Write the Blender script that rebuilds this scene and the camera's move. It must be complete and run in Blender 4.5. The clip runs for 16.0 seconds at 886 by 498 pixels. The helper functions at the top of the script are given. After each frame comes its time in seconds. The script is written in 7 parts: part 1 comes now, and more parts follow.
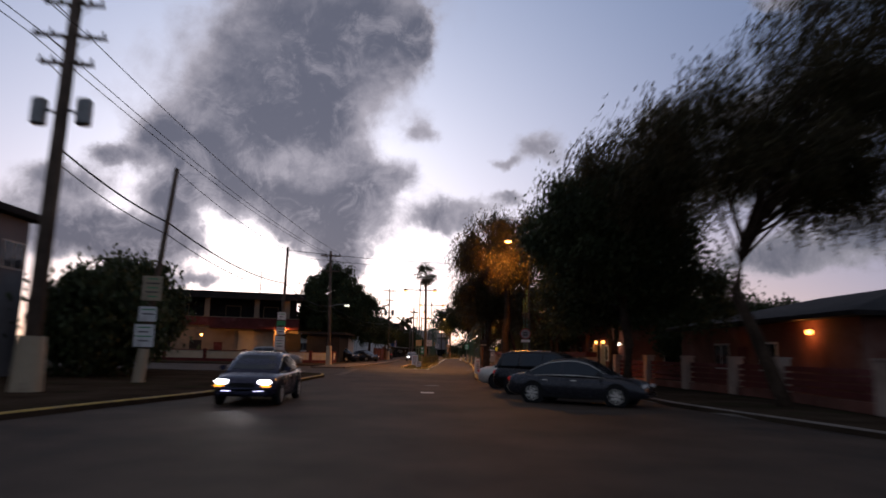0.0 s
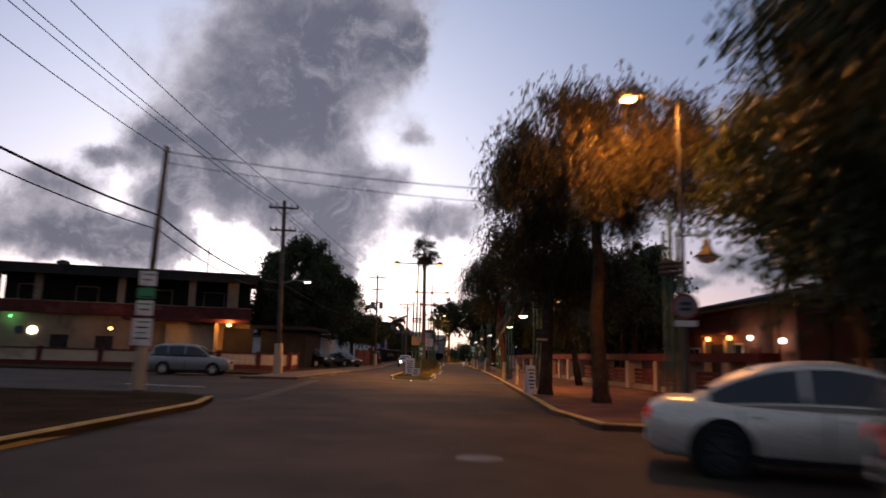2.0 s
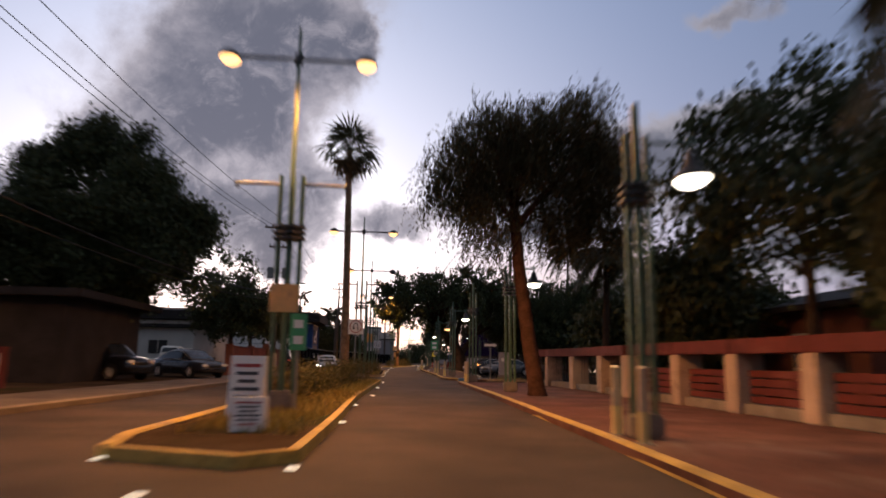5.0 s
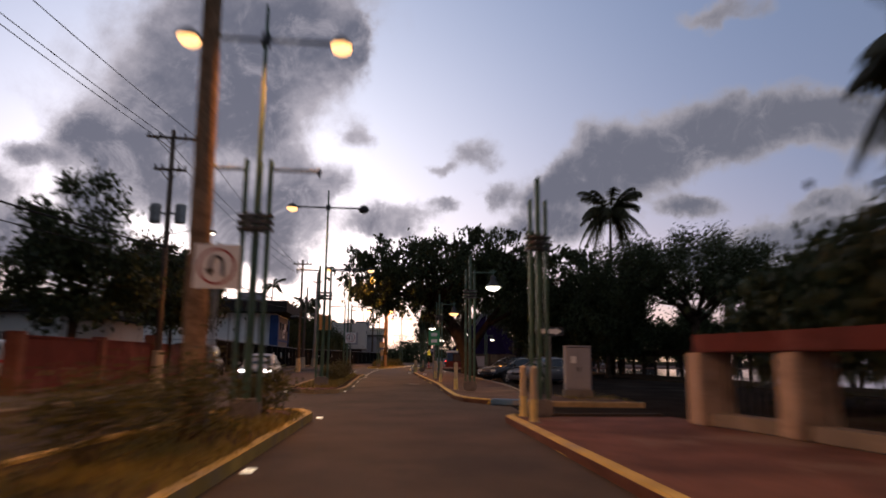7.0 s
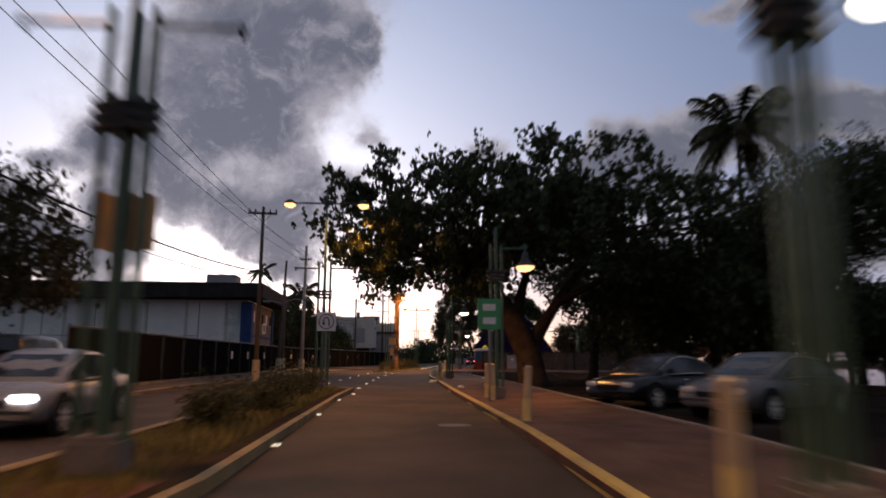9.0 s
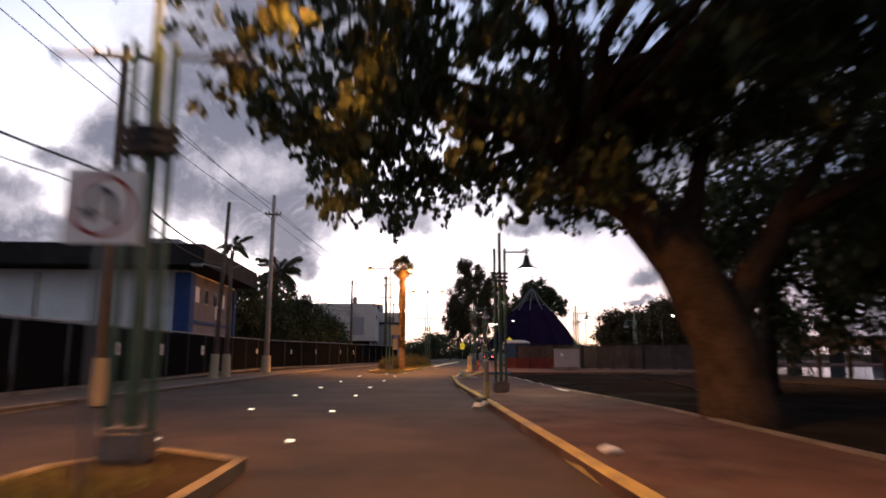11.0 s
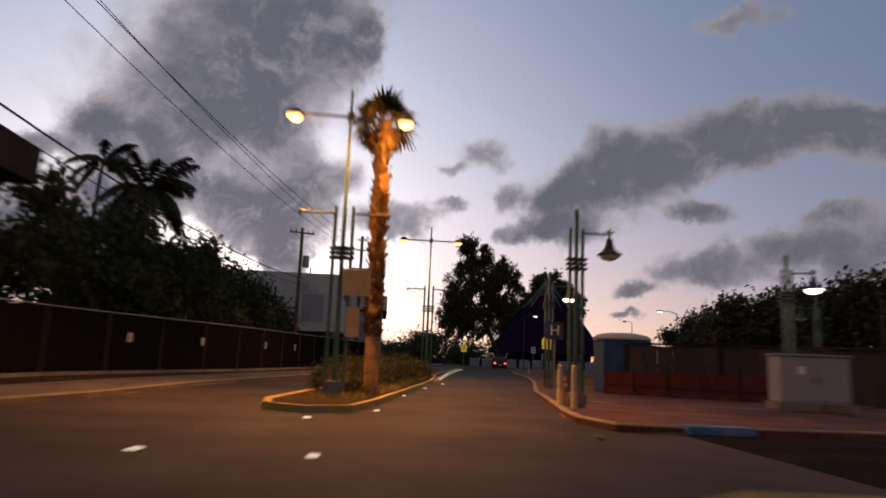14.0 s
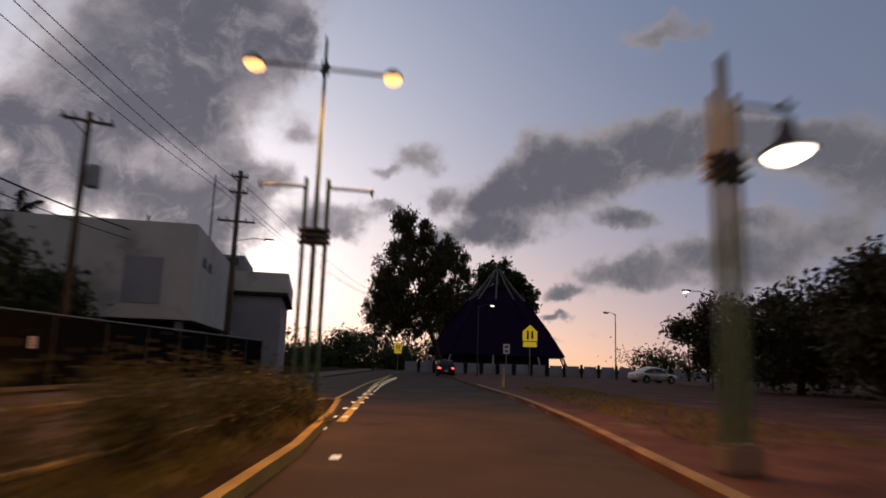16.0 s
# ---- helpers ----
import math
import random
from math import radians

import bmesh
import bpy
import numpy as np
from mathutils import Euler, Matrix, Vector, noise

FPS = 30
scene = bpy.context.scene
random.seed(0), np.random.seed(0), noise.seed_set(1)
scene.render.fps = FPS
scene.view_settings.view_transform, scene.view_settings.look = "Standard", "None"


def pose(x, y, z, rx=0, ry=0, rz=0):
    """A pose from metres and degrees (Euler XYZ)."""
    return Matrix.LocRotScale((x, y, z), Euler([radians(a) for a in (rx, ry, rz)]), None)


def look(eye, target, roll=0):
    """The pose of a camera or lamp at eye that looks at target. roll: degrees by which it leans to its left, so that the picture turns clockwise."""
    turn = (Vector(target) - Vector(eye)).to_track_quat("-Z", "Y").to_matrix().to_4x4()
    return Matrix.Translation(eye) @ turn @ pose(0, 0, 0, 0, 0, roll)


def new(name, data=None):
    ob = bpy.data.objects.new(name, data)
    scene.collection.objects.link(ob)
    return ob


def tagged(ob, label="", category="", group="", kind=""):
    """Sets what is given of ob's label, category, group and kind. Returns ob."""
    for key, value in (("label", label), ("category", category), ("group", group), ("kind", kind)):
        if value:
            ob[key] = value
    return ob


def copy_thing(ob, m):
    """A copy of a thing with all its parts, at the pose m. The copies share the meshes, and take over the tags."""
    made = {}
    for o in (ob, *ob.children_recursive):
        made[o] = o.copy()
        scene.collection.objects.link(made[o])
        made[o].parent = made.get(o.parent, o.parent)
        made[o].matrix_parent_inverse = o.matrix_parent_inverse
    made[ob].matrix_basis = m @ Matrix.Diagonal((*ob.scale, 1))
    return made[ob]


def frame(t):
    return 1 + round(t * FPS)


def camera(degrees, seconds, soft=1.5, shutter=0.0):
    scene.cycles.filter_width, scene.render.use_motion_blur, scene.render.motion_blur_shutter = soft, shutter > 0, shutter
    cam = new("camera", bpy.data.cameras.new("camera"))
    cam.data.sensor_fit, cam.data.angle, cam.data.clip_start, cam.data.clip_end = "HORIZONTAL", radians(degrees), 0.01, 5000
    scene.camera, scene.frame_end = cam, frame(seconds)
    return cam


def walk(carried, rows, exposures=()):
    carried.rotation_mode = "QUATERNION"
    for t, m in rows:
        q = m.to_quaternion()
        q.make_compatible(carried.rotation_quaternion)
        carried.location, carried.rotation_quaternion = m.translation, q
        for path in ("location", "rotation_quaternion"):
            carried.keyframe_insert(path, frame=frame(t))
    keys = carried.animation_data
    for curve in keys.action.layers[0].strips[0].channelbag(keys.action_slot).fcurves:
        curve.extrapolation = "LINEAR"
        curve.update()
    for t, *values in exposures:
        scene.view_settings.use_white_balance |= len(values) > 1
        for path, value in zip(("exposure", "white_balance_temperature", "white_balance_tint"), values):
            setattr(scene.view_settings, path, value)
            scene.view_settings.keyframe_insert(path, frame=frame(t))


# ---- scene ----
cam = camera(67.8, 16.0, 1.7, 1.0)
PATH = [
    (0, (-0.319, 2.012, 1.59), (-0.314, 3.988, 1.899), 1.3),
    (0.5, (-0.625, 7.605, 1.515), (-0.614, 9.581, 1.827), 1.4),
    (1, (-0.895, 13.121, 1.466), (-0.886, 15.096, 1.78), 1.8),
    (1.5, (-1.115, 18.657, 1.401), (-1.105, 20.632, 1.718), 1.3),
    (2, (-1.316, 24.36, 1.404), (-1.291, 26.334, 1.727), 1.6),
    (2.5, (-1.321, 29.64, 1.189), (-1.277, 31.613, 1.517), 1.8),
    (3, (-1.255, 35.131, 1.123), (-1.174, 37.102, 1.451), 2.0),
    (3.5, (-1.039, 40.766, 1.159), (-0.926, 42.734, 1.493), 1.3),
    (4, (-0.853, 46.433, 1.17), (-0.711, 48.4, 1.504), 1.7),
    (4.2, (-0.812, 48.559, 1.15), (-0.657, 50.524, 1.485), 1.7),
    (6.3, (0.723, 70.714, 1.352), (0.912, 72.678, 1.683), 0.4),
    (6.5, (0.834, 72.753, 1.323), (1.023, 74.717, 1.654), 0.4),
    (7, (0.968, 78.174, 1.308), (1.165, 80.136, 1.637), 0.6),
    (7.5, (1.214, 83.744, 1.321), (1.414, 85.707, 1.65), 0.0),
    (8, (1.46, 89.047, 1.237), (1.652, 91.009, 1.575), 0.3),
    (8.5, (1.586, 94.394, 1.245), (1.764, 96.358, 1.581), 1.1),
    (8.7, (1.628, 96.497, 1.28), (1.796, 98.462, 1.613), 0.6),
    (10.8, (2.002, 117.216, 1.345), (2.139, 119.187, 1.66), -0.6),
    (11, (1.999, 119.18, 1.355), (2.137, 121.15, 1.669), -0.0),
    (11.5, (2.073, 124.41, 1.271), (2.211, 126.38, 1.589), 0.5),
    (12, (2.135, 129.759, 1.236), (2.273, 131.729, 1.555), 0.8),
    (12.5, (2.154, 135.18, 1.241), (2.295, 137.15, 1.561), 1.4),
    (13, (2.283, 140.615, 1.229), (2.431, 142.583, 1.55), 1.3),
    (13.5, (2.395, 146.121, 1.236), (2.555, 148.088, 1.561), 2.3),
    (14, (2.651, 151.72, 1.219), (2.826, 153.685, 1.546), 2.3),
    (14.5, (3.175, 157.261, 1.25), (3.385, 159.224, 1.572), 1.5),
    (15, (3.632, 162.669, 1.278), (3.913, 164.624, 1.598), 1.0),
    (15.5, (4.402, 168.458, 1.332), (4.74, 170.402, 1.66), 1.6),
    (16, (5.325, 174.36, 1.298), (5.7, 176.295, 1.641), 1.8),
]
EXPOSURES = [(0, 0.12, 6700, 11), (2.5, 0.3, 6800, 12), (4.2, 0.38, 6900, 12), (6.5, 0.38, 7000, 12), (7.6, 0.25, 6850, 11), (8.7, 0.25, 6850, 11), (10.0, 0.5, 6800, 11), (10.8, 0.85, 6900, 12), (11.3, 0.88, 6900, 12), (12.0, 0.38, 6750, 11), (12.6, 0.05, 6700, 11), (14.0, 0.05, 7150, 12), (16, 0.0, 7450, 12)]
SKY_STRENGTH = 1.0
# cloud banks: azimuth, elevation and their half widths, in degrees
MAIN_CLOUD = [(-10.2, 33.0, 12.4, 4.6), (-12.0, 27.0, 9.0, 3.9), (-12.8, 22.3, 7.8, 3.3), (-16.0, 18.3, 5.2, 2.9), (-10.4, 19.4, 3.8, 3.2), (-6.8, 15.2, 3.7, 2.3), (-8.4, 11.9, 4.4, 2.7), (-13.0, 11.7, 3.6, 2.4), (-16.6, 13.6, 3.8, 2.2), (-21.0, 15.1, 2.6, 1.9), (-9.8, 9.0, 2.8, 1.7), (-8.9, 7.4, 2.5, 1.7), (-7.6, 26.0, 3.8, 3.4)]
LEFT_BANK = [(-27.5, 7.6, 4.2, 1.9), (-21.8, 8.6, 3.0, 1.5), (-30.5, 12.3, 3.0, 1.5), (-32.0, 8.8, 4.0, 2.0), (-25.4, 8.6, 4.4, 1.9), (-27.4, 14.9, 2.0, 0.9), (-22.6, 11.8, 2.2, 1.8), (-23.8, 16.6, 1.8, 1.4), (-20.7, 5.6, 3.4, 1.0), (-38.4, 10.5, 2.8, 4.6), (-42.6, 10.9, 3.0, 4.7)]
RIGHT_BANK = [(14.5, 13.8, 2.4, 1.8), (18.1, 15.2, 3.8, 2.4), (23.3, 16.8, 4.3, 2.7), (28.7, 18.2, 4.3, 2.4), (33.7, 19.0, 3.4, 2.0), (37.8, 18.2, 2.5, 1.5), (41.5, 16.8, 4.2, 2.4), (46.9, 14.7, 3.7, 3.2), (27.0, 12.6, 2.4, 0.8), (15.3, 11.4, 2.9, 1.1), (11.9, 10.6, 2.2, 1.1)]
LOW_BANK = [(21.4, 6.0, 2.7, 0.7), (25.8, 7.5, 3.0, 1.2), (30.0, 8.7, 3.5, 1.4), (34.0, 9.8, 3.0, 1.5), (37.7, 9.1, 2.5, 1.7), (36.8, 11.9, 2.2, 0.8), (41.6, 10.2, 3.0, 1.8), (20.9, 4.3, 1.8, 0.35), (20.0, 2.7, 1.6, 0.25)]
WISPS = [(8.2, 17.8, 2.4, 1.4), (5.4, 16.4, 1.5, 0.7), (-3.0, 26.3, 1.2, 2.1), (-1.9, 19.5, 1.7, 1.5), (2.5, 12.7, 3.8, 1.1), (-0.1, 11.1, 3.0, 1.0), (10.5, 14.0, 1.2, 1.4), (30.3, 27.6, 3.9, 0.9), (6.3, 13.6, 1.5, 0.6)]
VEIL = [(-27.2, 22.0, 5.7, 3.6), (-22.2, 16.6, 4.9, 3.4), (-23.8, 12.4, 4.3, 1.9), (-20.6, 21.0, 5.7, 4.4), (-18.5, 13.8, 5.7, 2.5)]
CLOUDS = [(*b, 0.3) for b in VEIL] + [(*b, 0.88) for b in MAIN_CLOUD] + [(*b, 0.95) for b in LEFT_BANK] + [(*b, 1.25) for b in RIGHT_BANK] + [(*b, 1.0) for b in LOW_BANK] + [(*b, 0.78) for b in WISPS]
walk(cam, [(t, look(e, g, r)) for t, e, g, r in PATH], EXPOSURES)

# ---- world: dusk sky with broken cloud, sun just under the horizon ahead ----
SUN_AZ, SUN_EL = -14.0, 4.0


def way(az, el):
    a, e = radians(az), radians(el)
    return Vector((math.sin(a) * math.cos(e), math.cos(a) * math.cos(e), math.sin(e)))


class Nodes:
    """Small helper round a node tree."""
    def __init__(self, tree):
        self.t = tree
        tree.nodes.clear()

    def add(self, kind, **props):
        n = self.t.nodes.new(kind)
        for k, v in props.items():
            if k == "operation":
                n.operation = v
            elif k == "blend_type":
                n.blend_type = v
            elif k == "data_type":
                n.data_type = v
            elif k == "noise_dimensions":
                n.noise_dimensions = v
            elif k == "interpolation_type":
                n.interpolation_type = v
        return n

    def link(self, a, b):
        self.t.links.new(a, b)

    def put(self, socket, v):
        if hasattr(v, "is_linked"):
            self.link(v, socket)
        else:
            socket.default_value = v

    def math(self, op, a, b=0.0, c=0.0):
        n = self.add("ShaderNodeMath", operation=op)
        self.put(n.inputs[0], a)
        self.put(n.inputs[1], b)
        self.put(n.inputs[2], c)
        return n.outputs[0]

    def vec(self, op, a, b=(0, 0, 0)):
        n = self.add("ShaderNodeVectorMath", operation=op)
        self.put(n.inputs[0], a)
        self.put(n.inputs[1], b)
        return n.outputs["Value"] if op in ("DOT_PRODUCT", "LENGTH") else n.outputs[0]

    def noise(self, vector, scale, detail=4.0, rough=0.55, distortion=0.0):
        n = self.add("ShaderNodeTexNoise")
        self.put(n.inputs["Vector"], vector)
        n.inputs["Scale"].default_value = scale
        n.inputs["Detail"].default_value = detail
        n.inputs["Roughness"].default_value = rough
        n.inputs["Distortion"].default_value = distortion
        return n

    def ramp(self, v, a, b, c=0.0, d=1.0, smooth=True):
        n = self.add("ShaderNodeMapRange", interpolation_type="SMOOTHSTEP" if smooth else "LINEAR")
        self.put(n.inputs["Value"], v)
        for k, x in (("From Min", a), ("From Max", b), ("To Min", c), ("To Max", d)):
            n.inputs[k].default_value = x
        return n.outputs[0]

    def mix(self, f, a, b, blend="MIX"):
        n = self.add("ShaderNodeMix", data_type="RGBA", blend_type=blend)
        n.clamp_factor = True
        self.put(n.inputs[0], f)
        for s, v in ((n.inputs[6], a), (n.inputs[7], b)):
            self.put(s, (*v, 1) if isinstance(v, tuple) and len(v) == 3 else v)
        return n.outputs[2]


def dusk_world():
    w = bpy.data.worlds.new("dusk_sky")
    scene.world = w
    w.use_nodes = True
    n = Nodes(w.node_tree)
    coord = n.add("ShaderNodeTexCoord").outputs["Generated"]
    sep = n.add("ShaderNodeSeparateXYZ")
    n.link(coord, sep.inputs[0])
    x, y, z = sep.outputs
    az = n.math("MULTIPLY", n.math("ARCTAN2", x, y), 180 / math.pi)
    el = n.math("MULTIPLY", n.math("ARCSINE", z), 180 / math.pi)
    up = n.math("MAXIMUM", el, 0.0)
    # clear sky: blue above, lavender lower, peach at the horizon, bright round the set sun
    near = n.math("MAXIMUM", n.vec("DOT_PRODUCT", coord, tuple(way(SUN_AZ, SUN_EL))), 0.0)
    low = n.math("EXPONENT", n.math("MULTIPLY", up, -1 / 11.0))
    hor = n.math("EXPONENT", n.math("MULTIPLY", up, -1 / 4.2))
    side = n.math("POWER", near, 2.0)
    high = n.ramp(el, 32.0, 65.0)
    blue = n.mix(side, (0.125, 0.165, 0.26), (0.098, 0.19, 0.41))
    blue = n.mix(high, blue, (0.13, 0.145, 0.20))
    clear = n.mix(n.math("MULTIPLY", low, n.ramp(near, 0.2, 1.0)), blue, (0.60, 0.52, 0.66))
    clear = n.mix(n.math("MULTIPLY", hor, n.ramp(near, 0.55, 0.9)), clear, (0.95, 0.52, 0.25))
    glow = n.math("ADD", n.math("MULTIPLY", n.math("POWER", near, 8.0), 0.68), n.math("MULTIPLY", n.math("POWER", near, 45.0), 0.8))
    tint = n.add("ShaderNodeVectorMath", operation="SCALE")
    tint.inputs[0].default_value = (1.0, 0.965, 0.95)
    n.put(tint.inputs["Scale"], glow)
    clear = n.mix(1.0, clear, tint.outputs[0], "ADD")
    sky = n.add("ShaderNodeTexSky")
    sky.sky_type, sky.sun_disc = "NISHITA", False
    sky.sun_elevation, sky.sun_rotation = radians(1.0), radians(SUN_AZ)
    faint = n.add("ShaderNodeVectorMath", operation="SCALE")
    n.link(sky.outputs[0], faint.inputs[0])
    faint.inputs["Scale"].default_value = 0.02
    clear = n.mix(1.0, clear, faint.outputs[0], "ADD")
    # clouds: banks in azimuth and elevation, their edges broken by noise
    flat = n.add("ShaderNodeCombineXYZ")
    n.put(flat.inputs[0], az)
    n.put(flat.inputs[1], el)
    warp = n.noise(coord, 6.0, 3.0, 0.5)
    curl = n.noise(coord, 20.0, 7.0, 0.6)
    shift = n.vec("MULTIPLY", n.vec("SUBTRACT", warp.outputs["Color"], (0.5, 0.5, 0.5)), (5.0, 4.0, 0.0))
    shift = n.vec("ADD", shift, n.vec("MULTIPLY", n.vec("SUBTRACT", curl.outputs["Color"], (0.5, 0.5, 0.5)), (4.2, 3.2, 0.0)))
    place = n.vec("ADD", flat.outputs[0], shift)
    total = 0.0
    for a, e, ra, re, weight in CLOUDS:
        d = n.vec("MULTIPLY", n.vec("SUBTRACT", place, (a, e, 0)), (1 / ra, 1 / re, 0))
        g = n.math("MULTIPLY", n.math("EXPONENT", n.math("MULTIPLY", n.vec("DOT_PRODUCT", d, d), -1.0)), weight)
        total = n.math("ADD", total, g)
    total = n.math("MINIMUM", total, 1.5)
    # far from these the rest of the sky carries a thin broken cover
    fine = n.noise(coord, 15.0, 10.0, 0.62, 0.3)
    broad = n.noise(coord, 4.2, 5.0, 0.6)
    behind = n.math("MAXIMUM", n.math("MULTIPLY", n.ramp(y, 0.5, 0.0), n.ramp(broad.outputs[0], 0.40, 0.65)), n.math("MULTIPLY", n.ramp(el, 42.0, 55.0), n.ramp(broad.outputs[0], 0.35, 0.55)))
    total = n.math("ADD", total, n.math("MULTIPLY", behind, 0.8))
    # low clouds break into lumps, the high ones stay smooth
    rough = n.ramp(el, 20.0, 9.0, 0.75, 1.5)
    dens = n.math("ADD", total, n.math("MULTIPLY", n.math("SUBTRACT", fine.outputs[0], 0.5), rough))
    cover = n.ramp(dens, 0.2, 0.78)
    soft = n.noise(coord, 7.0, 7.0, 0.62, 0.3).outputs[0]
    thick = n.ramp(n.math("ADD", dens, n.math("MULTIPLY", n.math("SUBTRACT", soft, 0.5), 1.5)), 0.3, 1.35)
    lump = n.ramp(n.noise(coord, 19.0, 9.0, 0.68, 0.7).outputs[0], 0.47, 0.70)
    lit = n.mix(n.math("POWER", near, 5.0), (0.25, 0.25, 0.295), (0.46, 0.44, 0.52))
    dark = n.mix(n.math("POWER", near, 5.0), (0.12, 0.128, 0.168), (0.078, 0.086, 0.132))
    body = n.mix(thick, lit, dark)
    body = n.mix(n.math("MULTIPLY", lump, 0.42), body, lit)
    colour = n.mix(n.math("MULTIPLY", cover, 0.95), clear, body)
    colour = n.mix(n.ramp(el, -0.5, -4.0), colour, (0.03, 0.028, 0.025))
    bg = n.add("ShaderNodeBackground")
    n.link(colour, bg.inputs[0])
    bg.inputs[1].default_value = SKY_STRENGTH
    out = n.add("ShaderNodeOutputWorld")
    n.link(bg.outputs[0], out.inputs[0])


dusk_world()
sun = new("sun", bpy.data.lights.new("sun", "SUN"))
sun.data.energy, sun.data.angle, sun.data.color = 0.25, radians(20), (1.0, 0.82, 0.66)
sun.matrix_world = look(tuple(way(SUN_AZ, SUN_EL) * 100), (0, 0, 0))

# ---- materials ----
MATS = {}


def mat(name, base, rough=0.7, metal=0.0, vary=0.25, scale=6.0, fine=60.0, bump=0.2, dirt=None, spec=0.5, emit=None, power=0.0, island=False, obj=False):
    """Paint, stone, bark and the like: colour varied at two scales, with fine relief."""
    if name in MATS:
        return MATS[name]
    m = bpy.data.materials.new(name)
    MATS[name] = m
    m.use_nodes = True
    n = Nodes(m.node_tree)
    b = n.add("ShaderNodeBsdfPrincipled")
    out = n.add("ShaderNodeOutputMaterial")
    n.link(b.outputs[0], out.inputs[0])
    pos = n.add("ShaderNodeTexCoord").outputs["Object"]
    big = n.noise(pos, scale, 4.0, 0.6).outputs[0]
    small = n.noise(pos, fine, 3.0, 0.6).outputs[0]
    f = n.math("ADD", n.math("MULTIPLY", big, 0.65), n.math("MULTIPLY", small, 0.35))
    f = n.ramp(f, 0.32, 0.68)
    lo = tuple(c * (1 - vary) for c in base)
    hi = tuple(min(1, c * (1 + vary)) for c in base)
    col = n.mix(f, lo, hi)
    if dirt:
        col = n.mix(n.ramp(n.noise(pos, scale * 0.45, 6.0, 0.7).outputs[0], 0.52, 0.66), col, dirt)
    if island or obj:
        src = n.add("ShaderNodeNewGeometry").outputs["Random Per Island"] if island else n.add("ShaderNodeObjectInfo").outputs["Random"]
        col = n.mix(n.math("MULTIPLY", src, 0.5), col, tuple(c * 0.45 for c in base))
    n.put(b.inputs["Base Color"], col)
    n.put(b.inputs["Roughness"], n.ramp(small, 0.2, 0.8, max(0, rough - 0.1), min(1, rough + 0.1), False))
    if rough > 0.9:
        spec = 0.0
    b.inputs["Metallic"].default_value = metal
    b.inputs["Specular IOR Level"].default_value = spec if rough < 0.65 else min(spec, 0.12)
    if bump:
        bp = n.add("ShaderNodeBump")
        bp.inputs["Strength"].default_value = bump
        bp.inputs["Distance"].default_value = 0.02
        n.put(bp.inputs["Height"], small)
        n.link(bp.outputs[0], b.inputs["Normal"])
    if emit:
        b.inputs["Emission Color"].default_value = (*emit, 1)
        b.inputs["Emission Strength"].default_value = power
    return m


def glass(name, tint=(0.02, 0.025, 0.03), rough=0.03):
    if name in MATS:
        return MATS[name]
    m = mat(name, tint, rough, 0.0, 0.05, 3.0, 20.0, 0.0)
    MATS[name] = m
    return m


ASPHALT = mat("asphalt", (0.056, 0.041, 0.030), 0.78, vary=0.42, scale=0.4, fine=22.0, bump=0.7, dirt=(0.034, 0.027, 0.022))
# darker than the road: tree shade is put into the colour
LOT = mat("worn_shaded_asphalt", (0.022, 0.019, 0.017), 0.92, vary=0.35, scale=0.5, fine=20.0, bump=0.5, dirt=(0.036, 0.033, 0.028))
EARTH = mat("earth", (0.05, 0.036, 0.025), 0.95, vary=0.4, scale=0.5, fine=12.0, bump=0.7, dirt=(0.035, 0.036, 0.018))
REDWALK = mat("red_stamped_concrete", (0.105, 0.047, 0.035), 0.85, vary=0.45, scale=0.8, fine=11.0, bump=0.8, dirt=(0.15, 0.095, 0.07))
BROWNWALK = mat("brown_stamped_concrete", (0.085, 0.048, 0.036), 0.85, vary=0.45, scale=0.8, fine=11.0, bump=0.8, dirt=(0.12, 0.085, 0.062))
DULLPAVE = mat("dirty_pavement_concrete", (0.115, 0.092, 0.075), 0.88, vary=0.3, scale=0.9, fine=20.0, bump=0.4, dirt=(0.075, 0.06, 0.05))
CONCRETE = mat("concrete", (0.19, 0.165, 0.14), 0.88, vary=0.25, scale=1.2, fine=25.0, bump=0.4, dirt=(0.12, 0.10, 0.085))
YELLOW = mat("worn_yellow_paint", (0.40, 0.285, 0.085), 0.7, vary=0.3, scale=2.2, fine=18.0, bump=0.3, dirt=(0.27, 0.22, 0.14))
FADEDKERB = mat("faded_kerb_paint", (0.27, 0.20, 0.11), 0.8, vary=0.3, scale=1.8, fine=18.0, bump=0.3, dirt=(0.17, 0.135, 0.10))
LINEYELLOW = mat("yellow_road_line", (0.66, 0.46, 0.10), 0.7, vary=0.2, scale=2.5, fine=20.0, bump=0.3, dirt=(0.4, 0.3, 0.12))
WHITELINE = mat("road_white", (0.62, 0.60, 0.56), 0.7, vary=0.2, scale=2.0, fine=20.0, bump=0.3, dirt=(0.25, 0.24, 0.22))
BLUEPAINT = mat("worn_blue_paint", (0.07, 0.16, 0.30), 0.75, vary=0.3, scale=2.5, fine=20.0, dirt=(0.2, 0.2, 0.2))
# darker copy of CREAM: missing lamplight is put into this tan
TAN = mat("unlit_tan_paint", (0.24, 0.18, 0.125), 0.8, vary=0.18, scale=0.7, fine=22.0, bump=0.2, dirt=(0.14, 0.10, 0.075))
CREAM = mat("cream_paint", (0.42, 0.34, 0.235), 0.7, vary=0.12, scale=0.8, fine=25.0, bump=0.15, dirt=(0.3, 0.24, 0.17))
